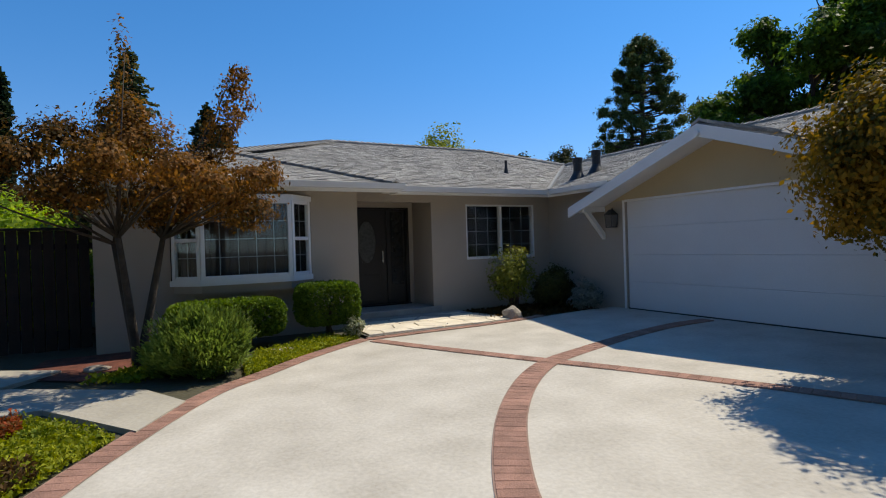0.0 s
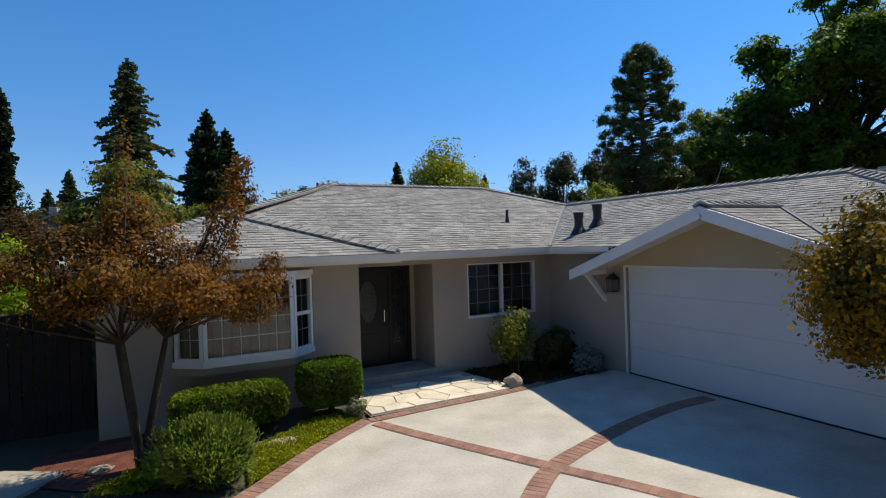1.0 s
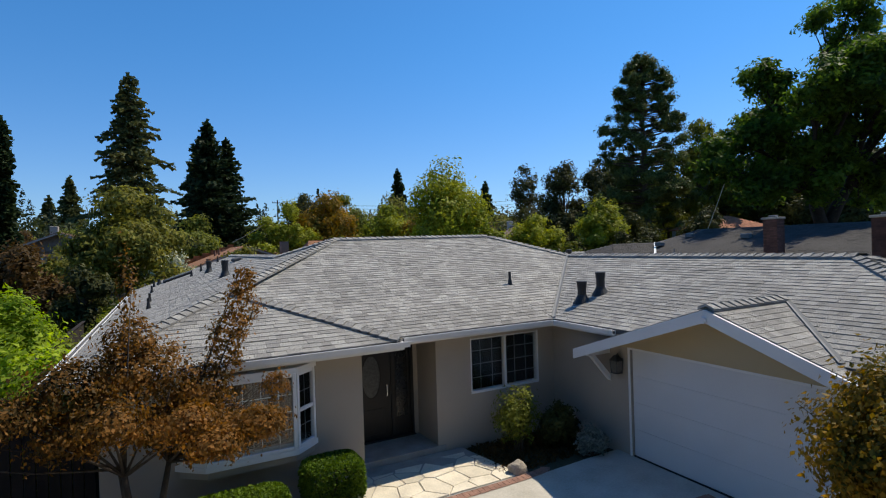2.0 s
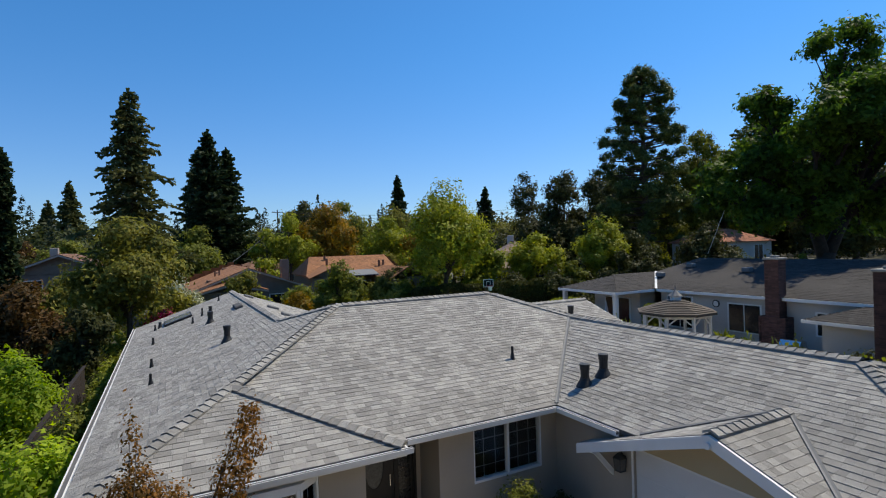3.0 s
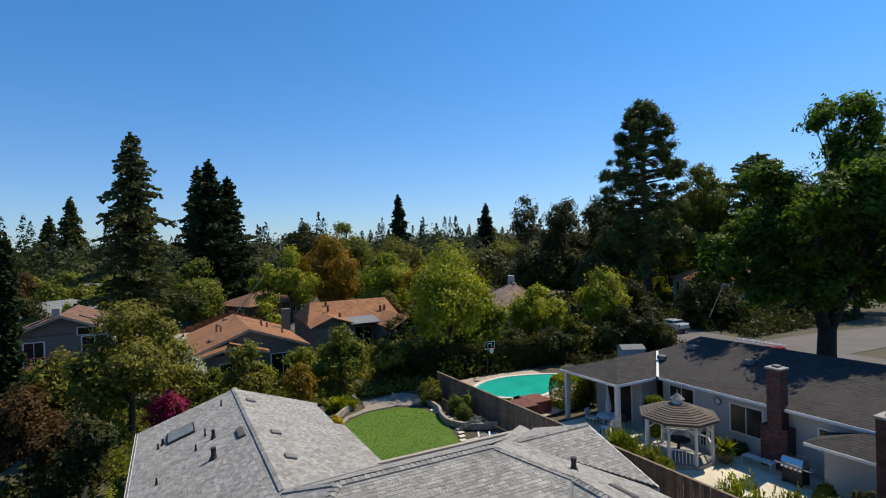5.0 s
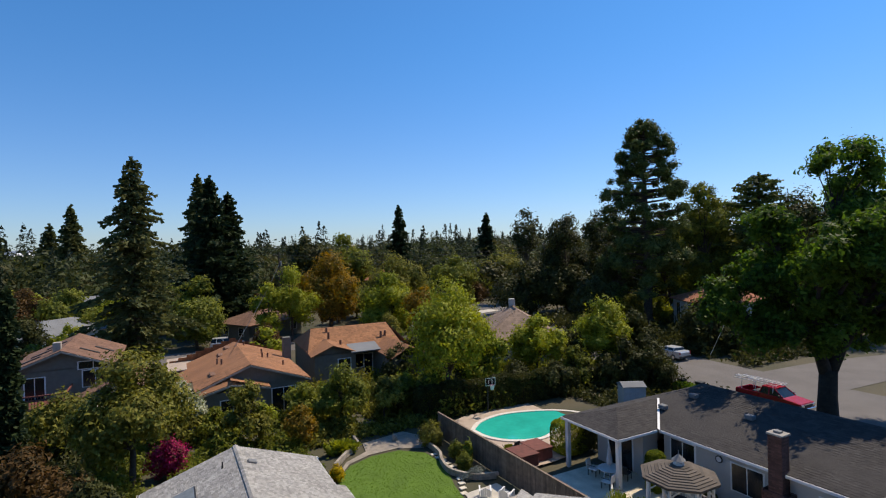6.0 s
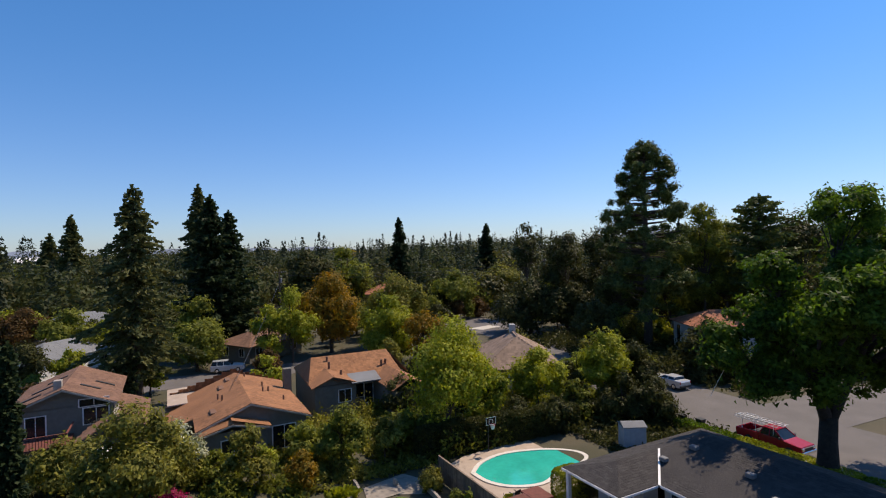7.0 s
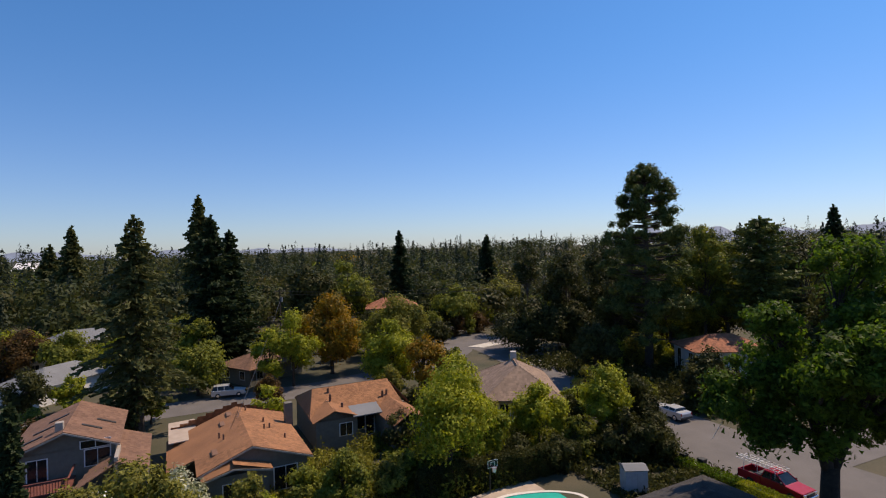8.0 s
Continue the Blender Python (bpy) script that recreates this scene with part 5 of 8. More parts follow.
g.rings([[(p.x, p.y, 0.01) for p in out], [(p.x, p.y, 0.075) for p in out], [(p.x, p.y, 0.075) for p in inn], [(p.x, p.y, 0.005) for p in inn]], cap=False)
part("coping", g, COPING, pool, "pale stone coping")
g = Geo()
g.poly([(p.x, p.y, 0.022) for p in inn])
part("water", g, WATER, pool, "turquoise water")

patio = Geo()
patio.poly([(18.65, 10.2, 0.22), (26.4, 10.2, 0.22), (26.4, 22.0, 0.22), (24.0, 25.5, 0.22), (18.6, 25.5, 0.22)])
single("patio", patio, mat("pale_patio", (0.62, 0.55, 0.42), 0.9, var=0.15, scale=1.5, bump=0.3, bscale=20), "pale stone patio behind the neighbouring house", "paving", kind="structure")


def roofed(parent, name, planes, roof_mat, thick=0.1, label="", seed=1, expo=0.16, tabs=True):
    """A roof of sloping planes laid with rows of shingles."""
    rf = part(name, Geo().slab(planes[0][0], thick), roof_mat, parent, label)
    for pts, along in planes[1:]:
        part("roof_plane", Geo().slab(pts, thick), roof_mat, rf)
    if tabs:
        g = Geo()
        for k, (pts, along) in enumerate(planes):
            o, u, v, n, rows = shingle_rows(pts, along, expo, seed + k, (0.24, 0.3, 0.36))
            for row in rows:
                shingle_piece(g, o, u, v, n, row, expo)
        ob = part("shingles", g, roof_mat, rf)
        ob["kind"] = "stuff"
    return rf


def box_part(parent, name, lo, hi, material, label="", c=0.0):
    return part(name, Geo().box(lo, hi, c), material, parent, label)


def wall_window(parent, face, at, a0, a1, z0, z1, panes=2, trim=WHITE, dark=None):
    """A window set in a far wall: face '-x' or '-y', at that coordinate."""
    def b(lo_a, hi_a, lo_z, hi_z, d0, d1):
        if face == "-x":
            return (at - d1, lo_a, lo_z), (at - d0, hi_a, hi_z)
        return (lo_a, at - d1, lo_z), (hi_a, at - d0, hi_z)
    w = part("window", Geo().box(*b(a0 - 0.07, a1 + 0.07, z0 - 0.07, z1 + 0.07, -0.02, 0.03)), trim, parent)
    step = (a1 - a0) / panes
    for k in range(panes):
        part("pane", Geo().box(*b(a0 + k * step + 0.03, a0 + (k + 1) * step - 0.03, z0, z1, 0.03, 0.04)), DARKGLASS, w)
    return w


nb = thing("neighbouring_house", (0, 0, 0), "low grey-white stucco house with dark shingle roof", "house")
E0, R0 = 3.18, 4.75
roofed(nb, "roof", [
    ([(26.1, 21.9, E0), (26.1, -4.0, E0), (32.0, -4.0, R0), (32.0, 23.4, R0), (28.9, 24.4, 3.95)], (0, -1, 0)),
    ([(36.8, -4.0, E0), (36.8, 26.9, E0), (32.0, 23.4, R0), (32.0, -4.0, R0)], (0, 1, 0)),
    ([(22.75, 22.0, E0), (25.9, 22.0, E0), (28.9, 24.4, 3.95), (25.1, 24.4, 3.95)], (1, 0, 0)),
    ([(22.75, 26.9, E0), (22.75, 22.0, E0), (25.1, 24.4, 3.95)], (0, -1, 0)),
    ([(28.9, 26.9, E0), (22.75, 26.9, E0), (25.1, 24.4, 3.95), (28.9, 24.4, 3.95)], (-1, 0, 0)),
    ([(36.8, 26.9, E0), (28.9, 26.9, E0), (28.9, 24.4, 3.95), (32.0, 23.4, R0)], (-1, 0, 0)),
], NBROOF, label="dark brown-grey shingle roof", seed=70, expo=0.2)
for a, b in (((26.06, 21.9), (26.06, -4.0)), ((22.71, 26.9), (22.71, 21.96)), ((22.71, 21.96), (25.9, 21.96))):
    p, q = Vector((*a, E0 - 0.17)), Vector((*b, E0 - 0.17))
    o = Vector((0, 0, 0.15))
    d = (q - p).normalized().cross(Vector((0, 0, 1))) * 0.04
    part("gutter", Geo().rings([[p, p + o, q + o, q], [p + d, p + o + d, q + o + d, q + d]]), TRIM, nb)
box_part(nb, "wall", (26.45, -3.5, -0.2), (26.7, 21.9, 3.2), NBWALL)
box_part(nb, "wall", (25.6, 22.6, -0.2), (26.7, 22.8, 3.2), NBWALL)
box_part(nb, "wall", (25.4, 22.6, -0.2), (25.6, 26.4, 3.2), NBWALL)
box_part(nb, "wall", (25.6, 26.2, -0.2), (35.9, 26.4, 3.2), NBWALL)
box_part(nb, "wall", (35.7, -3.5, -0.2), (35.9, 26.2, 3.2), NBWALL)
for x, y in ((23.0, 22.25), (23.0, 26.6)):
    box_part(nb, "porch_post", (x - 0.12, y - 0.12, -0.1), (x + 0.12, y + 0.12, 3.1), WHITE)
wall_window(nb, "-x", 26.45, 19.8, 21.4, 1.0, 2.75)
wall_window(nb, "-x", 26.45, 15.9, 17.6, 1.2, 2.6)
wall_window(nb, "-x", 26.45, 12.3, 13.3, 1.5, 2.5, 1)
wall_window(nb, "-x", 25.4, 23.4, 25.4, 0.2, 2.5)
nbv = Geo()
nbv.rings([[(25.9, 21.9, 3.23), (26.05, 21.85, 3.24), (26.0, 21.8, 3.19)], [(28.9, 24.4, 4.0), (29.05, 24.35, 4.01), (29.0, 24.3, 3.96)]])
part("valley_flashing", nbv, TRIM, nb)
for x, y, z in ((30.2, 22.6, 4.35), (29.6, 18.5, 4.2), (30.6, 12.0, 4.45), (28.0, 23.2, 3.85)):
    part("vent", Geo().box((x - 0.2, y - 0.25, z - 0.1), (x + 0.2, y + 0.25, z + 0.18), 0.04), METALV, nb)
wc = thing("wall_clock", (26.42, 18.3, 2.55), "round dark outdoor wall clock", "clock")
ring12 = [(math.cos(a * math.pi / 12), math.sin(a * math.pi / 12)) for a in range(24)]
part("rim", Geo().rings([[(0.02, c * 0.2, s * 0.2) for c, s in ring12], [(-0.04, c * 0.2, s * 0.2) for c, s in ring12], [(-0.04, c * 0.15, s * 0.15) for c, s in ring12]], cap=False), BLACK, wc)
part("face", Geo().rings([[(q, c * 0.16, s * 0.16) for c, s in ring12] for q in (0.0, -0.02)]), WHITE, wc)


def brick_chimney(x, y, z0, z1, w, d, label, wide_to=None):
    """A chimney with courses of brick, a wider base and a cap."""
    ob = thing("chimney", (x, y, z0), label, "chimney")
    part("core", Geo().box((-w / 2 + 0.01, -d / 2 + 0.01, 0), (w / 2 - 0.01, d / 2 - 0.01, z1 - z0 - 0.05)), CHIMBRICK, ob)
    g = Geo()
    row, z = 0, 0.0
    while z < z1 - z0 - 0.1:
        ww, dd = (w, d) if wide_to is None or z + z0 > wide_to else (w * 1.25, d * 1.9)
        for side in range(4):
            ln = ww if side % 2 == 0 else dd
            k = max(2, int(ln / 0.23))
            st = ln / k
            for i in range(k):
                a, b = -ln / 2 + i * st + 0.006, -ln / 2 + (i + 1) * st - 0.006
                off = (st / 2 if row % 2 else 0)
                a, b = max(-ln / 2, a - off), max(-ln / 2 + 0.02, b - off)
                if side == 0:
                    g.box((a, -dd / 2 - 0.01, z), (b, -dd / 2 + 0.05, z + 0.068))
                elif side == 2:
                    g.box((a, dd / 2 - 0.05, z), (b, dd / 2 + 0.01, z + 0.068))
                elif side == 1:
                    g.box((ww / 2 - 0.05, a, z), (ww / 2 + 0.01, b, z + 0.068))
                else:
                    g.box((-ww / 2 - 0.01, a, z), (-ww / 2 + 0.05, b, z + 0.068))
        z += 0.08
        row += 1
    bk = part("bricks", g, CHIMBRICK, ob)
    bk["kind"] = "stuff"
    part("cap", Geo().box((-w / 2 - 0.06, -d / 2 - 0.06, z1 - z0 - 0.1), (w / 2 + 0.06, d / 2 + 0.06, z1 - z0), 0.02), GROUT, ob)
    part("flue", Geo().box((-w / 4, -d / 4, z1 - z0), (w / 4, d / 4, z1 - z0 + 0.1), 0.02), METALV, ob)
    return ob


brick_chimney(26.1, 14.95, 0.0, 5.1, 0.62, 0.66, "dark red brick chimney on the patio wall", 2.2)
brick_chimney(23.0, 9.1, 0.0, 4.85, 0.8, 0.8, "dark red brick chimney by the small roof")
porch = thing("house_bay", (0, 0, 0), "low stucco bay with a dark shingle hip roof", "bay")
roofed(porch, "roof", [([(24.3, 12.8, 2.5), (24.3, 6.0, 2.5), (25.95, 6.0, 3.02), (25.95, 11.2, 3.02)], (0, -1, 0)), ([(26.4, 12.8, 2.5), (24.3, 12.8, 2.5), (25.95, 11.2, 3.02)], (-1, 0, 0))], NBROOF, seed=90, expo=0.2)
part("fascia", Geo().box((24.24, 6.0, 2.34), (24.29, 12.85, 2.48)), WHITE, porch)
part("wall", Geo().box((24.8, 6.3, -0.1), (26.42, 12.3, 2.42)), NBWALL, porch)


def gazebo(x, y, z0):
    ob = thing("gazebo", (x, y, z0), "white wooden gazebo with shingled roof and cupola", "gazebo")
    n, r = 8, 1.62
    corner = [(math.cos(6.2832 * (j + 0.5) / n), math.sin(6.2832 * (j + 0.5) / n)) for j in range(n)]
    part("floor", Geo().rings([[(c * (r + 0.15), s * (r + 0.15), q) for c, s in corner] for q in (0, 0.16)]), GROUT, ob)
    rf = part("roof", Geo().rings([[(c * 1.95, s * 1.95, 2.12) for c, s in corner], [(c * 1.95, s * 1.95, 2.2) for c, s in corner], [(c * 0.35, s * 0.35, 2.78) for c, s in corner]]), GAZROOF, ob, "tan shingled roof")
    for j in range(n):
        a, b = corner[j], corner[(j + 1) % n]
        g = Geo()
        for k in range(9):
            q0, q1 = k / 9, (k + 1.25) / 9
            r0, r1 = 1.97 + (0.35 - 1.97) * q0, 1.97 + (0.35 - 1.97) * min(1, q1)
            z_0, z_1 = 2.23 + 0.57 * q0 + 0.02, 2.2 + 0.58 * min(1, q1)
            g.poly([(a[0] * r0, a[1] * r0, z_0), (b[0] * r0, b[1] * r0, z_0), (b[0] * r1, b[1] * r1, z_1), (a[0] * r1, a[1] * r1, z_1)])
            g.poly([(a[0] * r0, a[1] * r0, z_0 - 0.03), (b[0] * r0, b[1] * r0, z_0 - 0.03), (b[0] * r0, b[1] * r0, z_0), (a[0] * r0, a[1] * r0, z_0)])
        part("shingle_course", g, GAZROOF, rf)
        post = part("post", Geo().box((a[0] * r - 0.06, a[1] * r - 0.06, 0.15), (a[0] * r + 0.06, a[1] * r + 0.06, 2.15), 0.01), WHITE, ob)
        m = Vector((a[0] * r, a[1] * r, 0)).lerp(Vector((b[0] * r, b[1] * r, 0)), 0.5)
        ln = (Vector((*b, 0)) - Vector((*a, 0))).length * r
        mm = Matrix.Translation(m) @ Matrix.Rotation(math.atan2(b[1] - a[1], b[0] - a[0]), 4, "Z")
        part("header", Geo().box((-ln / 2 + 0.06, -0.04, 1.98), (ln / 2 - 0.06, 0.04, 2.12), 0.008, mm), WHITE, ob)
        for sgn in (-1, 1):
            g = Geo()
            g.rings([[(sgn * (ln / 2 - 0.06), q, 1.62), (sgn * (ln / 2 - 0.06), q, 1.70), (sgn * (ln / 2 - 0.42), q, 1.98), (sgn * (ln / 2 - 0.5), q, 1.98)] for q in (-0.03, 0.03)], m=mm)
            part("bracket", g, WHITE, ob)
        if j not in (1, 5):
            rl = part("railing", Geo().box((-ln / 2 + 0.06, -0.03, 0.86), (ln / 2 - 0.06, 0.03, 0.92), 0.008, mm), WHITE, ob)
            for k in range(7):
                q = -ln / 2 + 0.12 + k * (ln - 0.24) / 6
                part("baluster", Geo().box((q - 0.018, -0.018, 0.24), (q + 0.018, 0.018, 0.86), 0, mm), WHITE, rl)
    part("cupola", Geo().rings([[(c * 0.28, s * 0.28, 2.72) for c, s in corner], [(c * 0.28, s * 0.28, 3.0) for c, s in corner]]), WHITE, ob)
    part("cupola_roof", Geo().rings([[(c * 0.36, s * 0.36, 3.0) for c, s in corner], [(c * 0.22, s * 0.22, 3.12) for c, s in corner], [(c * 0.03, s * 0.03, 3.3) for c, s in corner], [(c * 0.02, s * 0.02, 3.5) for c, s in corner]]), METALV, ob, "grey cupola roof with a finial")
    part("table", Geo().rings([[(c * q, s * q, zz) for c, s in corner] for q, zz in ((0.08, 0.16), (0.08, 0.86), (0.6, 0.87), (0.6, 0.91))]), BLACK, ob)


gazebo(23.15, 18.3, 0.22)
pu = thing("patio_umbrella", (23.3, 23.3, 0.22), "closed pale patio umbrella through a white table", "umbrella")
part("pole", Geo().tube([(0, 0, 0), (0, 0, 2.3)], 0.025, 8), WHITE, pu)
part("canopy", Geo().tube([(0, 0, 0.95), (0, 0, 1.15), (0, 0, 1.6), (0, 0, 2.25)], [0.16, 0.19, 0.13, 0.03], 12), SHEDMAT, pu, "folded grey canopy")
tb = thing("patio_table", (23.3, 23.3, 0.22), "round white patio table", "table")
part("tabletop", Geo().rings([[(math.cos(a) * q, math.sin(a) * q, zz) for a in [6.2832 * k / 20 for k in range(20)]] for q, zz in ((0.68, 0.70), (0.7, 0.72), (0.68, 0.735))]), WHITE, tb)
for k in range(4):
    a = 6.2832 * k / 4
    part("leg", Geo().tube([(math.cos(a) * 0.5, math.sin(a) * 0.5, 0), (math.cos(a) * 0.35, math.sin(a) * 0.35, 0.7)], 0.02, 6), WHITE, tb)


def lounge(x, y, turn, material, label):
    ob = thing("patio_chair", (x, y, 0.22 if y < 26 else 0.06), label, "chair", "patio chairs")
    ob.rotation_euler[2] = radians(turn)
    part("seat", Geo().box((-0.28, -0.28, 0.38), (0.28, 0.28, 0.43), 0.015), material, ob)
    part("backrest", Geo().box((-0.28, 0.25, 0.43), (0.28, 0.3, 0.95), 0.02, Matrix.Rotation(radians(-8), 4, "X")), material, ob)
    for sx in (-0.27, 0.23):
        for sy in (-0.27, 0.23):
            part("leg", Geo().box((sx, sy, 0), (sx + 0.04, sy + 0.04, 0.39)), BLACK, ob)
        part("arm", Geo().box((sx, -0.26, 0.6), (sx + 0.04, 0.3, 0.64), 0.008), BLACK, ob)


for x, y, a in ((22.4, 22.6, 200), (24.2, 22.9, 110), (23.0, 24.3, 20), (21.6, 20.9, 40), (21.2, 19.6, 90)):
    lounge(x, y, a, BLACK if a % 20 else WHITE, "metal patio chair on the pale paving")
lounge(20.4, 29.9, 160, L_LIME, "lime green chair by the pool")
lounge(21.0, 30.0, 190, BLACK, "dark sling chair by the pool")
for x, y in ((20.5, 28.3), (22.0, 28.7)):
    sp = thing("spa_cover", (x, y, 0.06), "red-brown folded spa cover on the pool deck", "spa")
    part("tub", Geo().box((-0.72, -0.85, 0), (0.72, 0.85, 0.72), 0.04), REDWOOD, sp)
    part("cover", Geo().box((-0.76, -0.9, 0.72), (0.76, 0.9, 0.84), 0.03), REDWOOD, sp)
pt = thing("planter", (24.4, 16.6, 0.22), "square wooden planter with a spiky plant", "planter")
part("pot", Geo().rings([[(c * q, s * q, zz) for c, s in ((1, 1), (-1, 1), (-1, -1), (1, -1))] for q, zz in ((0.2, 0), (0.3, 0.5), (0.27, 0.5), (0.26, 0.42))]), FENCE, pt)
part("plant", cards("plant", np.random.RandomState(5).normal(size=(160, 3)) * np.array([0.15, 0.15, 0.15]) + np.array([0, 0, 0.7]), 0.16, L_BRIGHT, 5, stretch=4), L_BRIGHT, pt)
sb = thing("slatted_bench", (25.2, 15.4, 0.22), "white slatted garden bench on the patio", "bench")
for k in range(6):
    part("slat", Geo().box((-0.25, -0.75 + k * 0.25, 0.42), (0.25, -0.55 + k * 0.25, 0.46), 0.006), WHITE, sb)
for y in (-0.7, 0.66):
    part("leg", Geo().box((-0.22, y, 0), (0.22, y + 0.05, 0.42), 0.006), WHITE, sb)
for k, (x, y, w, t_) in enumerate(((19.5, 18.6, 1.9, 2.3), (19.4, 16.6, 1.6, 2.0), (19.3, 12.6, 1.8, 2.2), (19.4, 10.6, 1.9, 2.3), (19.4, 8.4, 2.0, 2.2), (19.6, 6.0, 2.2, 2.4))):
    bush("oleander", x, y, w, w * 1.2, t_, L_GREEN if k % 2 else L_BRIGHT, "green oleander with pale flowers by the fence", 100 + k, 0.10, 2400, stretch=3.0, up=True)
bush("flower_bush", 23.0, 11.0, 1.2, 1.3, 1.1, L_WHITEFL, "white flowering rose bush on the patio", 110, 0.09, 1800)
for k, (x, y, w, d, t_, lf) in enumerate(((24.6, 28.3, 2.4, 1.8, 2.2, L_LIME), (25.8, 27.7, 2.0, 1.5, 2.4, L_DARK), (24.6, 21.0, 0.9, 0.9, 2.4, L_BRIGHT), (26.0, 16.9, 0.8, 0.9, 0.9, L_DARK), (26.0, 18.6, 0.8, 0.9, 0.8, L_DARK), (23.7, 11.7, 0.9, 1.1, 1.2, L_GREEN), (23.4, 10.2, 1.3, 1.2, 1.7, L_DARK))):
    bush("shrub", x, y, w, d, t_, lf, "clipped shrub against the neighbouring house", 120 + k, 0.11, 6000, box=k in (0, 2))
for k in range(7):
    bush("hedge", 19.5 + k * 2.3, 40.2 - 0.25 * k, 2.6, 1.6, 2.6 + 0.2 * (k % 2), L_DARK, "dark green boundary hedge behind the pool", 130 + k, 0.15, 4200, category="hedge", box=True)

bq = thing("barbecue_grill", (25.0, 13.6, 0.22), "stainless steel barbecue grill by the chimney", "grill")
part("cabinet", Geo().box((-0.3, -0.45, 0.12), (0.3, 0.45, 0.82), 0.02), BLACK, bq)
part("hood", Geo().rings([[(x, y, z) for x, z in ((-0.3, 0.82), (-0.34, 0.95), (-0.2, 1.18), (0.2, 1.18), (0.3, 0.82))] for y in (-0.45, 0.45)]), CHROME, bq, "rounded steel hood")
part("control_panel", Geo().box((-0.36, -0.45, 0.70), (-0.3, 0.45, 0.82), 0.01), CHROME, bq)
for y in (-0.3, -0.1, 0.1, 0.3):
    part("knob", Geo().tube([(-0.36, y, 0.76), (-0.40, y, 0.76)], 0.03, 8), BLACK, bq)
for y in (-0.8, 0.45):
    part("side_shelf", Geo().box((-0.28, y, 0.80), (0.28, y + 0.35, 0.84), 0.01), CHROME, bq)
for x in (-0.25, 0.25):
    for y in (-0.4, 0.4):
        part("caster", Geo().tube([(x - 0.03, y, 0.06), (x + 0.03, y, 0.06)], 0.06, 10), BLACK, bq)

cn = thing("garden_canopy", (-6.0, 50.2, -0.1), "white fabric garden canopy on thin poles", "canopy")
part("fabric", Geo().rings([[(-1.5, -1.5, 1.75), (1.5, -1.5, 1.75), (1.5, 1.5, 1.75), (-1.5, 1.5, 1.75)], [(-1.5, -1.5, 1.95), (1.5, -1.5, 1.95), (1.5, 1.5, 1.95), (-1.5, 1.5, 1.95)], [(-0.1, -0.1, 2.7), (0.1, -0.1, 2.7), (0.1, 0.1, 2.7), (-0.1, 0.1, 2.7)]]), WHITE, cn)
for x in (-1.45, 1.45):
    for y in (-1.45, 1.45):
        part("pole", Geo().tube([(x, y, 0), (x, y, 1.8)], 0.025, 6), CHROME, cn)

hp = thing("basketball_hoop", (24.3, 37.9, 0.0), "basketball hoop with clear backboard by the pool", "hoop")
part("pole", Geo().tube([(0, 0.5, 0), (0, 0.45, 2.2), (0, 0.1, 2.9)], 0.05, 8), BLACK, hp)
bb = part("backboard", Geo().box((-0.5, 0.0, 2.5), (0.5, 0.03, 3.15), 0.006), DARKGLASS, hp, "smoky backboard with a white border")
for lo, hi in (((-0.5, -0.012, 2.5), (0.5, 0.0, 2.54)), ((-0.5, -0.012, 3.11), (0.5, 0.0, 3.15)), ((-0.5, -0.012, 2.54), (-0.46, 0.0, 3.11)), ((0.46, -0.012, 2.54), (0.5, 0.0, 3.11)), ((-0.2, -0.012, 2.95), (0.2, 0.0, 2.98)), ((-0.2, -0.012, 2.62), (-0.17, 0, 2.95)), ((0.17, -0.012, 2.62), (0.2, 0, 2.95))):
    part("border", Geo().box(lo, hi), WHITE, bb)
ring16 = [(math.cos(a * math.pi / 8), math.sin(a * math.pi / 8)) for a in range(16)]
part("rim", Geo().tube([(c * 0.22, -0.25 + s * 0.22, 2.58) for c, s in ring16 + ring16[:1]], 0.012, 6), REDCAR, hp)
part("net", Geo().rings([[(c * 0.21, -0.25 + s * 0.21, 2.57) for c, s in ring16], [(c * 0.13, -0.25 + s * 0.13, 2.2) for c, s in ring16]], cap=False), WHITE, hp)

sd = thing("garden_shed", (35.0, 32.2, 0.30), "grey plastic garden shed behind the neighbouring house", "shed")
sd.rotation_euler[2] = radians(-28)
part("body", Geo().box((-0.95, -0.75, 0), (0.95, 0.75, 1.95), 0.02), SHEDMAT, sd)
part("roof", Geo().rings([[(-1.02, -0.85, 1.93), (1.02, -0.85, 1.93), (1.02, 0.85, 1.93), (-1.02, 0.85, 1.93)], [(-1.02, -0.85, 1.98), (1.02, -0.85, 1.98), (1.02, 0.85, 1.98), (-1.02, 0.85, 1.98)], [(-1.0, -0.1, 2.25), (1.0, -0.1, 2.25), (1.0, 0.1, 2.25), (-1.0, 0.1, 2.25)]]), GREYROOF, sd)
for x in (-0.42, 0.02):
    part("door", Geo().box((x, -0.78, 0.1), (x + 0.4, -0.75, 1.8), 0.01), SHEDMAT, sd)


# low growth under the trees
def undergrowth(x0, x1, y0, y1, leaf, label, seed, n, size, tall):
    r = np.random.RandomState(seed)
    pts = []
    while len(pts) < n:
        x, y = r.uniform(x0, x1), r.uniform(y0, y1)
        k = noise.noise(Vector((x * 0.45, y * 0.45, seed)))
        if k > -0.25:
            pts.append((x, y, ground_z(x, y) + abs(r.normal()) * tall * (0.35 + 1.3 * max(0, k))))
    return tagged(new("undergrowth", cards("undergrowth", pts, size * 0.95, leaf, seed, corners=3)), label, "plants", kind="stuff")


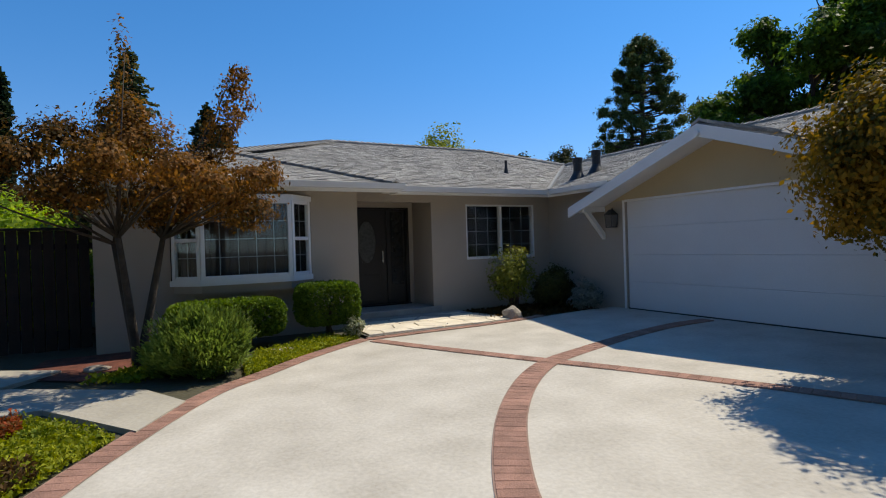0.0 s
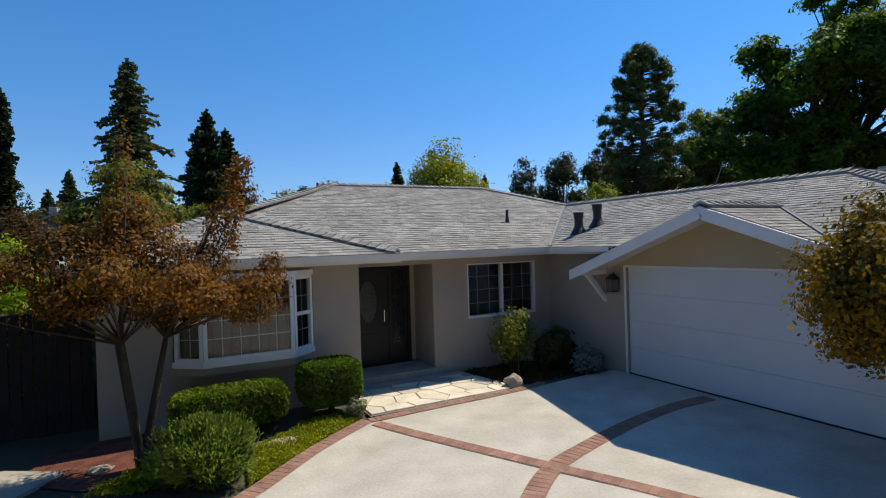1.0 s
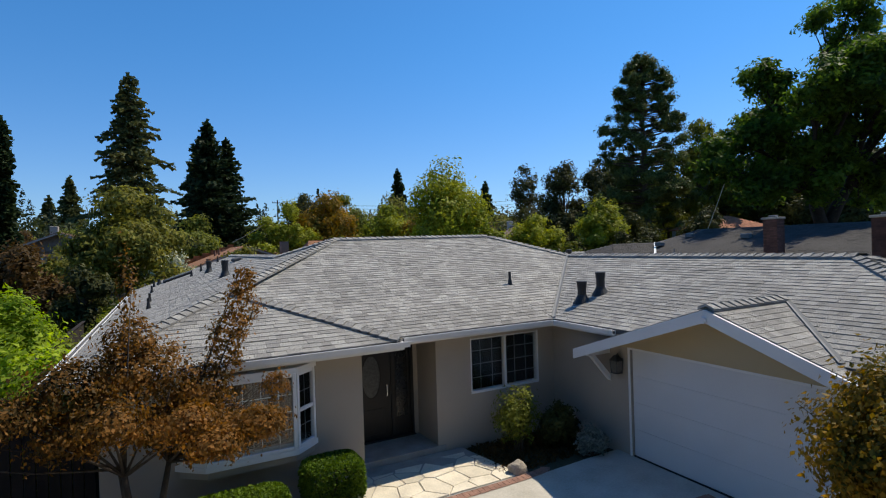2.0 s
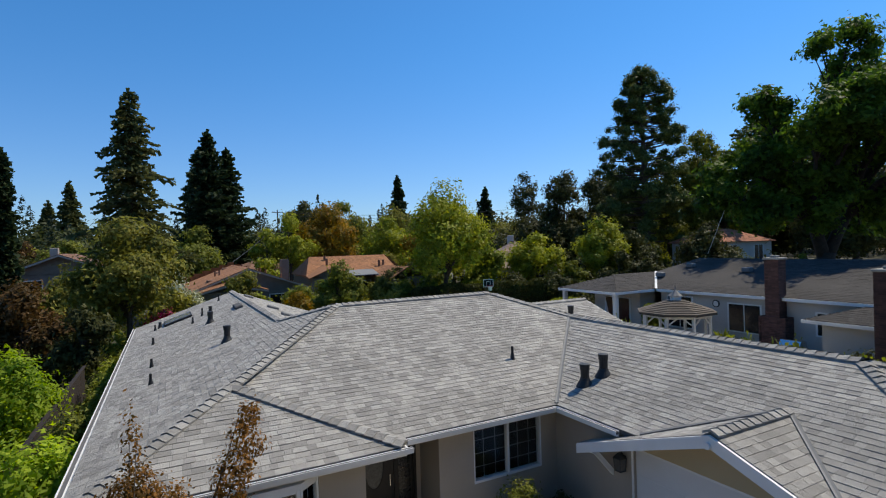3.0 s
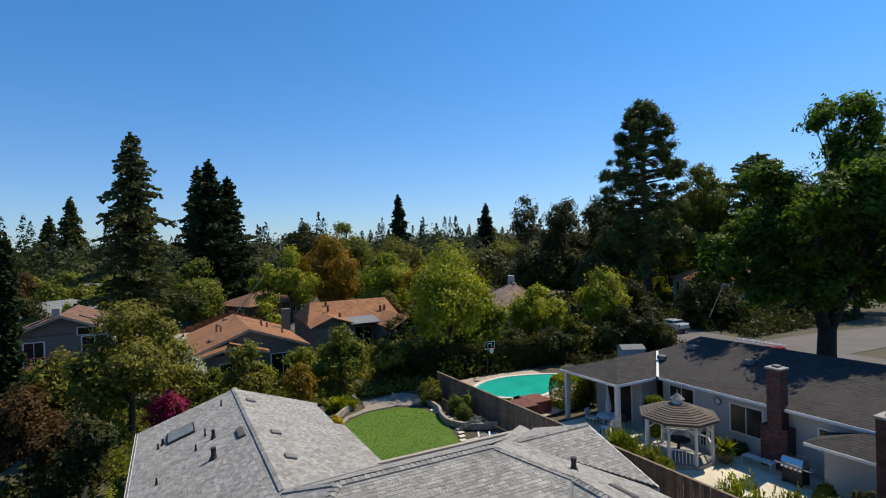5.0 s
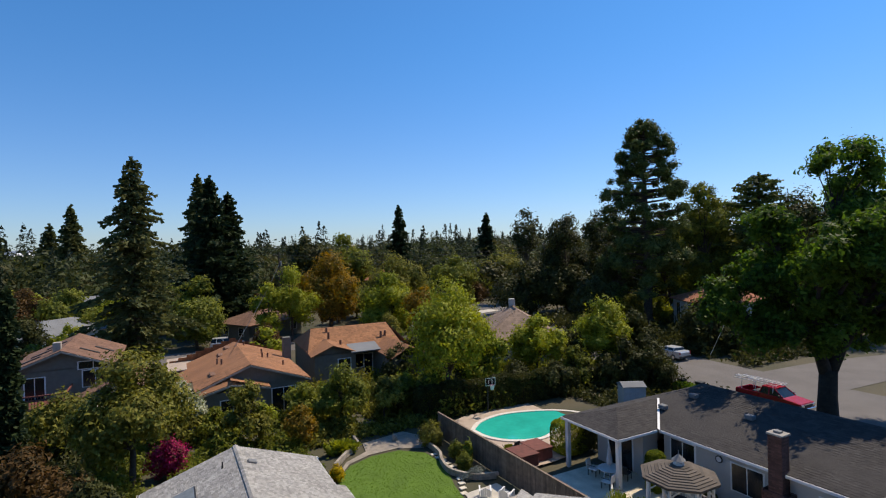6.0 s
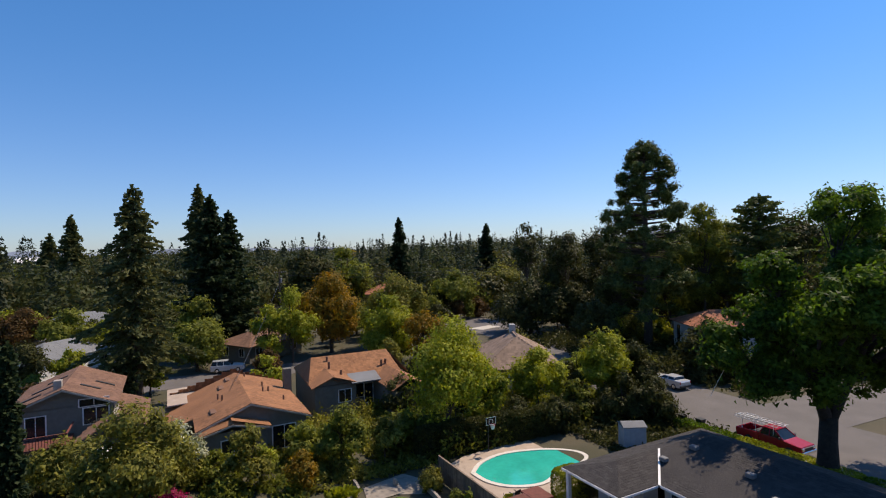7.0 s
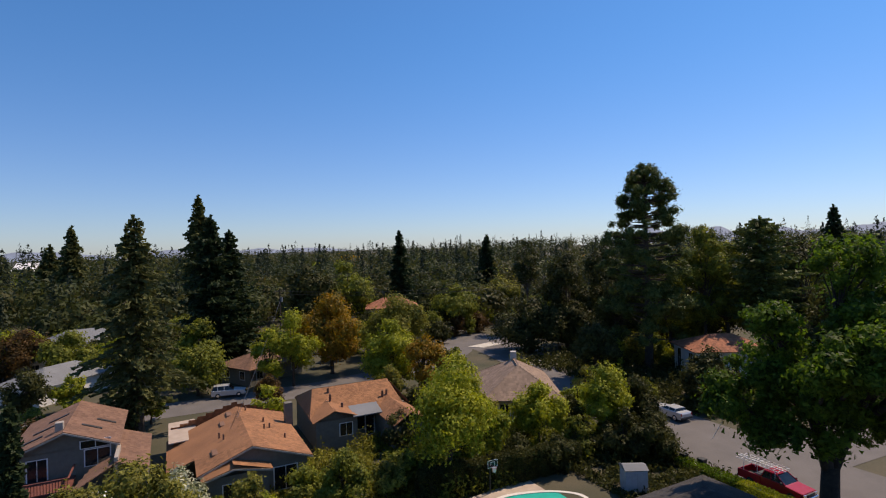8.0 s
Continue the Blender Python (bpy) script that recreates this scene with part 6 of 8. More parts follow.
undergrowth(-4.5, 8.5, 31.2, 46.5, L_GREEN, "tangled green undergrowth behind the wing", 901, 16000, 0.2, 0.75)
undergrowth(7.5, 19.0, 38.5, 55.0, L_OLIVE, "olive-green undergrowth below the trees", 902, 16000, 0.22, 0.8)
undergrowth(19.0, 43.0, 38.5, 56.0, L_GREEN, "green undergrowth behind the pool garden", 903, 26000, 0.24, 0.9)
undergrowth(33.0, 43.5, 27.5, 39.0, L_DARK, "dark green undergrowth behind the shed", 904, 9000, 0.22, 0.6)
undergrowth(-22.0, -3.3, 24.0, 52.0, L_DARK, "dark green undergrowth along the boundary", 905, 20000, 0.24, 0.8)
undergrowth(56.0, 80.0, 34.5, 78.0, L_DARK, "dark green undergrowth across the street", 906, 26000, 0.34, 1.2)


# ---- street, cars, poles ----
def car(name, x, y, z0, turn, body, label, kind="suv"):
    """A parked car: shaped shell, glass band, wheels, lights and bumpers; it faces -y before it is turned."""
    ob = thing(name, (x, y, z0), label, "car")
    ob.rotation_euler[2] = radians(turn)
    prof = [(-2.35, 0.45), (-2.4, 0.72), (-2.28, 0.92), (-1.25, 1.06), (-0.55, 1.10), (2.25, 1.10), (2.38, 0.95), (2.38, 0.45)]
    w = 0.9
    g = Geo()
    rings = []
    for k, q in ((-1, 0.93), (-0.92, 1.0), (0.92, 1.0), (1, 0.93)):
        rings.append([(w * k, yy * (1 if q == 1 else 0.985), 0.3 + (zz - 0.3) * (q if zz > 0.6 else 1)) for yy, zz in prof + [(2.3, 0.32), (-2.3, 0.32)]])
    g.rings(rings)
    part("body", g, body, ob)
    top = 1.72 if kind == "suv" else 1.42
    back = 2.25 if kind == "suv" else 1.6
    g = Geo()
    g.rings([[(-0.84, -0.75, 1.08), (0.84, -0.75, 1.08), (0.84, back, 1.08), (-0.84, back, 1.08)], [(-0.70, -0.05, top - 0.05), (0.70, -0.05, top - 0.05), (0.70, back - 0.2, top - 0.05), (-0.70, back - 0.2, top - 0.05)]])
    part("glass", g, DARKGLASS, ob)
    part("roof", Geo().box((-0.71, -0.08, top - 0.06), (0.71, back - 0.17, top), 0.03), body, ob)
    for sx in (-1, 1):
        for yy in (0.55, 1.45):
            g = Geo()
            g.tube([(sx * 0.85, yy, 1.08), (sx * 0.715, yy, top - 0.05)], 0.04, 5)
            part("pillar", g, body, ob)
        part("headlight", Geo().box((sx * 0.68 - 0.16, -2.40, 0.68), (sx * 0.68 + 0.16, -2.28, 0.84), 0.02), CHROME, ob)
        part("tail_light", Geo().box((sx * 0.8 - 0.07, 2.33, 0.75), (sx * 0.8 + 0.07, 2.41, 1.05), 0.01), REDCAR, ob)
        for yy in (-1.45, 1.45):
            wh = part("wheel", Geo().tube([(sx * 0.68, yy, 0.35), (sx * 0.74, yy, 0.35), (sx * 0.90, yy, 0.35), (sx * 0.92, yy, 0.35)], [0.32, 0.35, 0.35, 0.30], 18), TYRE, ob)
            part("rim", Geo().tube([(sx * 0.905, yy, 0.35), (sx * 0.928, yy, 0.35)], [0.22, 0.20], 12), CHROME, wh)
    part("bumper", Geo().box((-0.88, -2.48, 0.36), (0.88, -2.30, 0.6), 0.04), CHROME if kind == "suv" else body, ob)
    part("grille", Geo().box((-0.48, -2.42, 0.64), (0.48, -2.33, 0.84), 0.01), BLACK, ob)
    part("bumper", Geo().box((-0.88, 2.32, 0.36), (0.88, 2.46, 0.6), 0.04), BLACK, ob)
    return ob


def pickup(x, y, z0, turn):
    """A pickup: hood, cab with glass on four sides, open bed with walls, wheels and lights; it faces -y before it is turned."""
    ob = thing("pickup_truck", (x, y, z0), "red pickup truck with a metal ladder rack", "car")
    ob.rotation_euler[2] = radians(turn)
    side = [(-2.55, 0.42), (-2.62, 0.70), (-2.50, 0.96), (-1.25, 1.10), (-1.05, 1.14), (0.85, 1.14), (0.85, 0.40)]
    part("body", Geo().rings([[(0.93 * k, yy * q, 0.42 + (zz - 0.42) * q) for yy, zz in side] for k, q in ((-1, 0.96), (-0.93, 1.0), (0.93, 1.0), (1, 0.96))]), REDCAR, ob)
    cab = [[(-0.86, -1.15, 1.12), (0.86, -1.15, 1.12), (0.86, 0.82, 1.12), (-0.86, 0.82, 1.12)], [(-0.70, -0.40, 1.66), (0.70, -0.40, 1.66), (0.70, 0.62, 1.66), (-0.70, 0.62, 1.66)]]
    part("cab_glass", Geo().rings(cab), DARKGLASS, ob)
    part("cab_roof", Geo().box((-0.73, -0.45, 1.645), (0.73, 0.68, 1.75), 0.04), REDCAR, ob)
    for sx in (-1, 1):
        for (y0, z_0), (y1, z_1) in (((-1.15, 1.12), (-0.40, 1.66)), ((0.0, 1.12), (0.05, 1.66)), ((0.82, 1.12), (0.62, 1.66))):
            part("pillar", Geo().tube([(sx * 0.87, y0, z_0), (sx * 0.71, y1, z_1)], 0.045, 6), REDCAR, ob)
        part("bed_wall", Geo().box((sx * 0.89 - 0.05, 0.87, 0.45), (sx * 0.89 + 0.05, 2.85, 1.14), 0.02), REDCAR, ob)
        part("headlight", Geo().box((sx * 0.70 - 0.17, -2.63, 0.68), (sx * 0.70 + 0.17, -2.5, 0.88), 0.02), CHROME, ob)
        part("tail_light", Geo().box((sx * 0.86 - 0.06, 2.83, 0.70), (sx * 0.86 + 0.06, 2.90, 1.05), 0.01), REDCAR, ob)
        part("door_mirror", Geo().box((sx * 1.02 - 0.09, -0.98, 1.12), (sx * 1.02 + 0.09, -0.86, 1.30), 0.02), BLACK, ob)
        for yy in (-1.65, 1.75):
            wh = part("wheel", Geo().tube([(sx * 0.70, yy, 0.37), (sx * 0.76, yy, 0.37), (sx * 0.93, yy, 0.37), (sx * 0.96, yy, 0.37)], [0.33, 0.37, 0.37, 0.31], 18), TYRE, ob)
            part("rim", Geo().tube([(sx * 0.94, yy, 0.37), (sx * 0.965, yy, 0.37)], [0.22, 0.20], 12), CHROME, wh)
    part("tailgate", Geo().box((-0.84, 2.78, 0.5), (0.84, 2.85, 1.12), 0.02), REDCAR, ob)
    part("bed_floor", Geo().box((-0.84, 0.86, 0.52), (0.84, 2.78, 0.60)), BLACK, ob)
    part("tool_box", Geo().box((-0.82, 0.95, 0.60), (0.82, 1.45, 1.22), 0.03), BLACK, ob)
    for y0, m in ((-2.72, CHROME), (2.86, BLACK)):
        part("bumper", Geo().box((-0.90, y0, 0.38), (0.90, y0 + 0.16, 0.62), 0.04), m, ob)
    part("grille", Geo().box((-0.50, -2.65, 0.66), (0.50, -2.5, 0.88), 0.01), BLACK, ob)
    return ob


pick = pickup(44.65, 25.7, 0.47, -2)
rack = Geo()
for sx in (-0.75, 0.75):
    rack.tube([(sx, -0.6, 1.95), (sx, 3.1, 1.95)], 0.03, 6)
    for yy in (-0.3, 1.2, 2.4):
        rack.tube([(sx, yy, 1.95), (sx * 1.08, yy, 1.0)], 0.025, 6)
for k in range(10):
    rack.tube([(-0.78, -0.5 + k * 0.4, 1.96), (0.78, -0.5 + k * 0.4, 1.96)], 0.02, 5)
part("ladder_rack", rack, WHITE, pick, "bright metal ladder rack")
ld = Geo()
for sx in (-0.35, 0.05):
    ld.box((sx - 0.03, -0.9, 1.99), (sx + 0.03, 3.3, 2.06))
for k in range(14):
    ld.tube([(-0.35, -0.8 + k * 0.3, 2.03), (0.05, -0.8 + k * 0.3, 2.03)], 0.016, 5)
part("ladder", ld, WHITE, pick, "aluminium ladder tied to the rack")
car("parked_car", 53.2, 43.0, 0.52, 175, SILVER, "white saloon car parked across the street", "saloon")
car("parked_car", 7.6, 84.6, 0.0, 80, SILVER, "silver estate car parked on the side street", "suv")

for k in range(9):
    bush("street_hedge", 42.4, 8.0 + k * 3.0, 1.5, 3.1, 1.25, L_LIME if 4 <= k <= 6 else L_HEDGE, "clipped low hedge along the street", 150 + k, 0.13, 1700, category="hedge", box=True)
mb = thing("mailbox", (43.2, 21.4 - 6, 0.4), "dark mailbox on a post by the kerb", "mailbox")
part("post", Geo().box((-0.05, -0.05, 0), (0.05, 0.05, 1.0), 0.008), BLACK, mb)
part("box", Geo().box((-0.12, -0.22, 1.0), (0.12, 0.22, 1.25), 0.04), BLACK, mb)
for x, y in ((42.9, 33.3), (43.2, 31.6)):
    bn = thing("refuse_bin", (x, y, 0.45), "dark wheeled refuse bin by the kerb", "bin")
    part("body", Geo().rings([[(c * q, s * q, zz) for c, s in ((1, 1), (-1, 1), (-1, -1), (1, -1))] for q, zz in ((0.22, 0.05), (0.3, 0.95))]), BLACK, bn)
    part("lid", Geo().box((-0.33, -0.33, 0.95), (0.33, 0.33, 1.05), 0.03), BLACK, bn)


def utility_pole(x, y, top, label, arms=1, turn=0):
    z0 = ground_z(x, y)
    ob = thing("utility_pole", (x, y, z0), label, "pole")
    ob.rotation_euler[2] = radians(turn)
    part("pole", Geo().tube([(0, 0, -0.2), (0, 0, top - z0)], [0.17, 0.11], 8), BARK, ob)
    for k in range(arms):
        arm = part("crossarm", Geo().box((-1.1, -0.06, top - z0 - 0.6 - k * 1.0), (1.1, 0.06, top - z0 - 0.48 - k * 1.0)), BARK, ob)
        for q in (-1.0, -0.5, 0.5, 1.0):
            part("insulator", Geo().tube([(q, 0, top - z0 - 0.48 - k), (q, 0, top - z0 - 0.3 - k)], 0.05, 6), GROUT, arm)
    part("transformer", Geo().tube([(0.3, 0, top - z0 - 2.6), (0.3, 0, top - z0 - 1.7)], 0.22, 10), GREYROOF, ob)
    return ob


utility_pole(19.3, 106.0, 14.2, "tall wooden utility pole with a crossarm", 1, 15)
utility_pole(74.0, 92.0, 15.0, "wooden utility pole with crossarms", 2, 30)
utility_pole(-60.0, 175.0, 11.0, "far wooden utility pole", 1, 0)


def wire(a, b, sag, label, r=0.03, material=BLACK):
    a, b = Vector(a), Vector(b)
    pts = [a.lerp(b, k / 14) - Vector((0, 0, sag * 4 * (k / 14) * (1 - k / 14))) for k in range(15)]
    single("power_line", Geo().tube(pts, r, 5), material, label, "cable")


wire((19.3, 106.0, 13.7), (74.0, 92.0, 14.2), 1.2, "black overhead power line between poles")
wire((19.3, 106.0, 13.2), (74.0, 92.0, 13.4), 1.3, "black overhead power line between poles")
wire((19.3, 106.0, 11.8), (5.6, 55.0, 5.2), 0.4, "service line running down to a roof")
wire((40.3, 28.5, 4.8), (38.1, 24.6, 10.2), 0.05, "pale service line rising from the roof edge", 0.022, WHITE)

# ---- other houses ----
def vent_stub(parent, x, y, z, h=0.45, r=0.09):
    part("vent", Geo().tube([(x, y, z - 0.2), (x, y, z + h)], r, 7), BROWNROOF, parent)


hb = thing("tan_roofed_house", (0, 0, 0), "grey house with a tan shingle gable roof", "house")
roofed(hb, "roof", [
    ([(1.7, 47.9, 3.0), (6.1, 47.9, 4.75), (6.1, 61.0, 4.75), (-0.6, 61.0, 2.2), (-0.6, 52.0, 2.2), (1.7, 52.0, 3.0)], (0, 1, 0)),
    ([(11.3, 47.9, 2.9), (11.3, 62.5, 2.9), (6.1, 61.0, 4.75), (6.1, 47.9, 4.75)], (0, 1, 0)),
    ([(11.3, 62.5, 2.9), (-0.6, 61.0, 2.2), (6.1, 61.0, 4.75)], (-1, 0, 0)),
    ([(2.0, 46.9, 2.85), (4.5, 46.9, 3.5), (4.5, 49.5, 3.95), (1.9, 49.5, 2.95)], (0, 1, 0)),
    ([(7.6, 46.9, 2.85), (7.6, 49.5, 3.0), (4.5, 49.5, 3.95), (4.5, 46.9, 3.5)], (0, 1, 0)),
], TANROOF, label="tan shingle roof", seed=160, expo=0.3)
box_part(hb, "wall", (2.2, 48.2, -0.2), (10.8, 61.0, 2.95), GREYWALL)
part("gable_wall", Geo().rings([[(2.4, y, 2.9), (10.8, y, 2.9), (6.1, y, 4.6)] for y in (48.2, 48.5)]), GREYWALL, hb)
box_part(hb, "wall", (2.3, 47.2, -0.2), (7.3, 48.2, 2.8), GREYWALL)
wall_window(hb, "-y", 48.2, 7.9, 9.9, 0.3, 2.3, 2)
wall_window(hb, "-y", 47.2, 3.6, 5.6, 0.9, 2.1, 2)
for a, b in (((1.7, 47.85, 2.95), (6.1, 47.85, 4.70)), ((6.1, 47.85, 4.70), (11.3, 47.85, 2.85)), ((2.0, 46.85, 2.8), (4.5, 46.85, 3.45)), ((4.5, 46.85, 3.45), (7.6, 46.85, 2.8))):
    p, q = Vector(a), Vector(b)
    part("rake_board", Geo().rings([[p - Vector((0, 0, 0.15)), p, q, q - Vector((0, 0, 0.15))], [v + Vector((0, -0.05, 0)) for v in (p - Vector((0, 0, 0.15)), p, q, q - Vector((0, 0, 0.15)))]]), RAKE, hb)
for x, y, z in ((8.0, 54, 4.1), (8.6, 54.6, 3.9), (8.3, 56.5, 4.0), (4.2, 53.0, 4.1), (3.9, 54.0, 4.0), (7.0, 60, 4.4), (9.6, 52, 3.5)):
    vent_stub(hb, x, y, z)
for x, y in ((3.4, 51.0), (4.6, 57.5), (5.4, 59.5)):
    part("skylight", Geo().box((x - 0.4, y - 0.7, 3.4 + (x - 1.7) * 0.4 - 0.75), (x + 0.4, y + 0.7, 3.4 + (x - 1.7) * 0.4 - 0.35), 0.05), BROWNROOF, hb)
box_part(hb, "chimney", (10.7, 57.5, 2.5), (11.5, 58.3, 5.2), GREYWALL)
part("patio_roof", Geo().slab([(-0.4, 58.0, 2.9), (2.2, 58.0, 3.0), (2.2, 65.0, 3.0), (-0.4, 65.0, 2.9)], 0.1), POOLDECK, hb)

ha = thing("tan_roofed_house", (0, 0, 0), "grey house with tan shingle roof and white patio cover", "house")
roofed(ha, "roof", [
    ([(13.2, 57.0, 3.3), (24.2, 57.0, 3.3), (24.0, 61.5, 5.3), (14.6, 61.5, 5.3)], (1, 0, 0)),
    ([(25.0, 66.5, 3.3), (13.6, 66.5, 3.3), (14.6, 61.5, 5.3), (24.0, 61.5, 5.3)], (-1, 0, 0)),
    ([(13.6, 66.5, 3.3), (13.2, 57.0, 3.3), (14.6, 61.5, 5.3)], (0, -1, 0)),
    ([(25.0, 57.0, 3.3), (25.0, 66.5, 3.3), (24.0, 61.5, 5.3)], (0, 1, 0)),
    ([(13.2, 55.6, 3.1), (15.6, 55.6, 4.1), (15.6, 59.6, 4.4), (13.2, 58.0, 3.4)], (0, 1, 0)),
    ([(18.6, 55.6, 3.1), (18.6, 57.6, 3.45), (15.6, 59.6, 4.4), (15.6, 55.6, 4.1)], (0, 1, 0)),
    ([(20.6, 51.0, 2.9), (22.6, 51.0, 4.0), (22.6, 58.6, 4.0), (20.6, 58.0, 3.0)], (0, 1, 0)),
    ([(25.0, 51.0, 2.9), (25.0, 58.0, 3.0), (22.6, 58.6, 4.0), (22.6, 51.0, 4.0)], (0, 1, 0)),
], TANROOF, label="tan shingle roof", seed=180, expo=0.3)
box_part(ha, "wall", (13.7, 57.5, -0.2), (24.6, 66.0, 3.3), GREYWALL)
box_part(ha, "wall", (13.6, 55.9, -0.2), (18.2, 57.5, 3.2), GREYWALL)
part("gable_wall", Geo().rings([[(13.6, y, 3.1), (18.2, y, 3.1), (15.6, y, 4.0)] for y in (55.9, 56.2)]), GREYWALL, ha)
box_part(ha, "wall", (20.9, 51.3, -0.2), (24.7, 57.5, 2.95), GREYWALL)
part("patio_cover", Geo().slab([(17.6, 55.4, 3.2), (21.0, 55.4, 3.2), (21.2, 58.6, 3.85), (17.8, 58.6, 3.85)], 0.1), GREYROOF, ha, "pale flat patio cover")
wall_window(ha, "-y", 55.9, 16.2, 17.6, 1.2, 2.5, 2)
wall_window(ha, "-y", 57.5, 18.5, 19.6, 1.0, 2.5, 1)
wall_window(ha, "-y", 57.5, 19.7, 20.7, 0.2, 2.4, 1)
for x, y, z in ((16.2, 60.5, 4.8), (17.0, 57.6, 3.7), (22.2, 58.5, 4.1), (22.8, 58.7, 4.1), (16.0, 58.9, 4.5)):
    vent_stub(ha, x, y, z, 0.6, 0.14)

hc = thing("raised_house", (0, 0, 0), "grey two-level house with brown roof and red deck", "house")
roofed(hc, "roof", [
    ([(-12.6, 55.0, 4.75), (-8.3, 55.0, 6.45), (-8.3, 66.0, 6.45), (-12.6, 66.0, 4.75)], (0, 1, 0)),
    ([(-4.2, 55.0, 4.75), (-4.2, 66.0, 4.75), (-8.3, 66.0, 6.45), (-8.3, 55.0, 6.45)], (0, 1, 0)),
    ([(-4.3, 52.5, 3.9), (-1.9, 52.5, 3.0), (-1.9, 62.0, 3.0), (-4.3, 62.0, 3.9)], (0, 1, 0)),
    ([(-4.3, 52.5, 3.9), (-7.6, 50.5, 2.6), (-6.4, 54.5, 3.0), (-4.3, 55.6, 3.9)], (0, 1, 0)),
], BROWNROOF, label="brown shingle roof", seed=200, expo=0.3)
box_part(hc, "wall", (-12.2, 55.6, -0.2), (-4.6, 65.6, 4.75), GREYWALL)
part("gable_wall", Geo().rings([[(-12.2, y, 4.7), (-4.6, y, 4.7), (-8.3, y, 6.3)] for y in (55.6, 55.9)]), GREYWALL, hc)
box_part(hc, "wall", (-4.6, 53.0, -0.2), (-2.1, 61.6, 3.0), GREYWALL)
wall_window(hc, "-y", 55.6, -6.9, -5.0, 3.0, 4.4, 2)
wall_window(hc, "-y", 55.6, -7.2, -5.0, 4.6, 5.2, 2)
wall_window(hc, "-y", 55.6, -11.0, -9.6, 2.4, 4.2, 2)
for a, b in (((-12.6, 54.95, 4.7), (-8.3, 54.95, 6.40)), ((-8.3, 54.95, 6.40), (-4.2, 54.95, 4.7))):
    p, q = Vector(a), Vector(b)
    part("rake_board", Geo().rings([[p - Vector((0, 0, 0.15)), p, q, q - Vector((0, 0, 0.15))], [v + Vector((0, -0.05, 0)) for v in (p - Vector((0, 0, 0.15)), p, q, q - Vector((0, 0, 0.15)))]]), RAKE, hc)
for x, y, ang in ((-10.9, 57.2, -0.376), (-10.4, 59.4, -0.376), (-9.6, 61.8, -0.376), (-6.6, 58.0, 0.393), (-5.7, 60.6, 0.393)):
    z = 4.75 + (x + 12.6) * 0.395 if x < -8.3 else 6.45 - (x + 8.3) * 0.415
    part("skylight", Geo().box((-0.85, -0.16, 0.0), (0.85, 0.16, 0.10), 0.02, tilted(x, y, z, ang)), BLACK, hc)
part("chimney", Geo().box((-9.1, 56.2, 5.9), (-8.5, 56.8, 7.0), 0.03), RAKE, hc)
part("parapet", Geo().box((-4.5, 52.6, 2.9), (-4.2, 56.0, 4.3), 0.02), RAKE, hc)
dk = part("deck", Geo().box((-13.0, 52.3, 2.2), (-7.6, 55.6, 2.4)), REDWOOD, hc, "red-stained raised deck with railing")
part("rail", Geo().box((-13.0, 52.3, 3.3), (-7.6, 52.42, 3.4)), REDWOOD, dk)
part("rail", Geo().box((-7.72, 52.42, 3.3), (-7.6, 55.6, 3.4)), REDWOOD, dk)
for k in range(27):
    part("baluster", Geo().box((-12.95 + k * 0.2, 52.34, 2.4), (-12.91 + k * 0.2, 52.38, 3.3)), REDWOOD, dk)
for x in (-12.8, -10.3, -7.8):
    part("post", Geo().box((x - 0.1, 52.4, -0.2), (x + 0.1, 52.6, 2.2)), REDWOOD, dk)


def simple_house(name, x, y, turn, w, d, eave, ridge, wall_m, roof_m, label, seed, chimney=False, hip=1.5):
    """A far house: walls, a hipped roof laid with courses, doors and windows on each side."""
    z0 = ground_z(x, y)
    ob = thing(name, (x, y, z0), label, "house")
    ob.rotation_euler[2] = radians(turn)
    part("wall", Geo().box((-w / 2, -d / 2, -0.3), (w / 2, d / 2, eave)), wall_m, ob)
    a, b = w / 2 + 0.5, d / 2 + 0.5
    e = eave - 0.05
    roofed(ob, "roof", [([(-a, -b, e), (a, -b, e), (a - b * hip / 1.5, 0, ridge), (-a + b * hip / 1.5, 0, ridge)], (1, 0, 0)), ([(a, b, e), (-a, b, e), (-a + b * hip / 1.5, 0, ridge), (a - b * hip / 1.5, 0, ridge)], (-1, 0, 0)),
                        ([(-a, b, e), (-a, -b, e), (-a + b * hip / 1.5, 0, ridge)], (0, -1, 0)), ([(a, -b, e), (a, b, e), (a - b * hip / 1.5, 0, ridge)], (0, 1, 0))], roof_m, seed=seed, expo=0.4)
    k = max(2, int(w / 3.5))
    for i in range(k):
        q = -w / 2 + (i + 0.5) * w / k
        wall_window(ob, "-y", -d / 2, q - 0.6, q + 0.6, 0.9, eave - 0.6)
    for i in range(2):
        q = -d / 4 + i * d / 2
        wall_window(ob, "-x", -w / 2, q - 0.6, q + 0.6, 0.9, eave - 0.6)
    if chimney:
        part("chimney", Geo().box((w * 0.15, -0.4, eave), (w * 0.15 + 0.8, 0.4, ridge + 0.9), 0.04), wall_m, ob)
    return ob


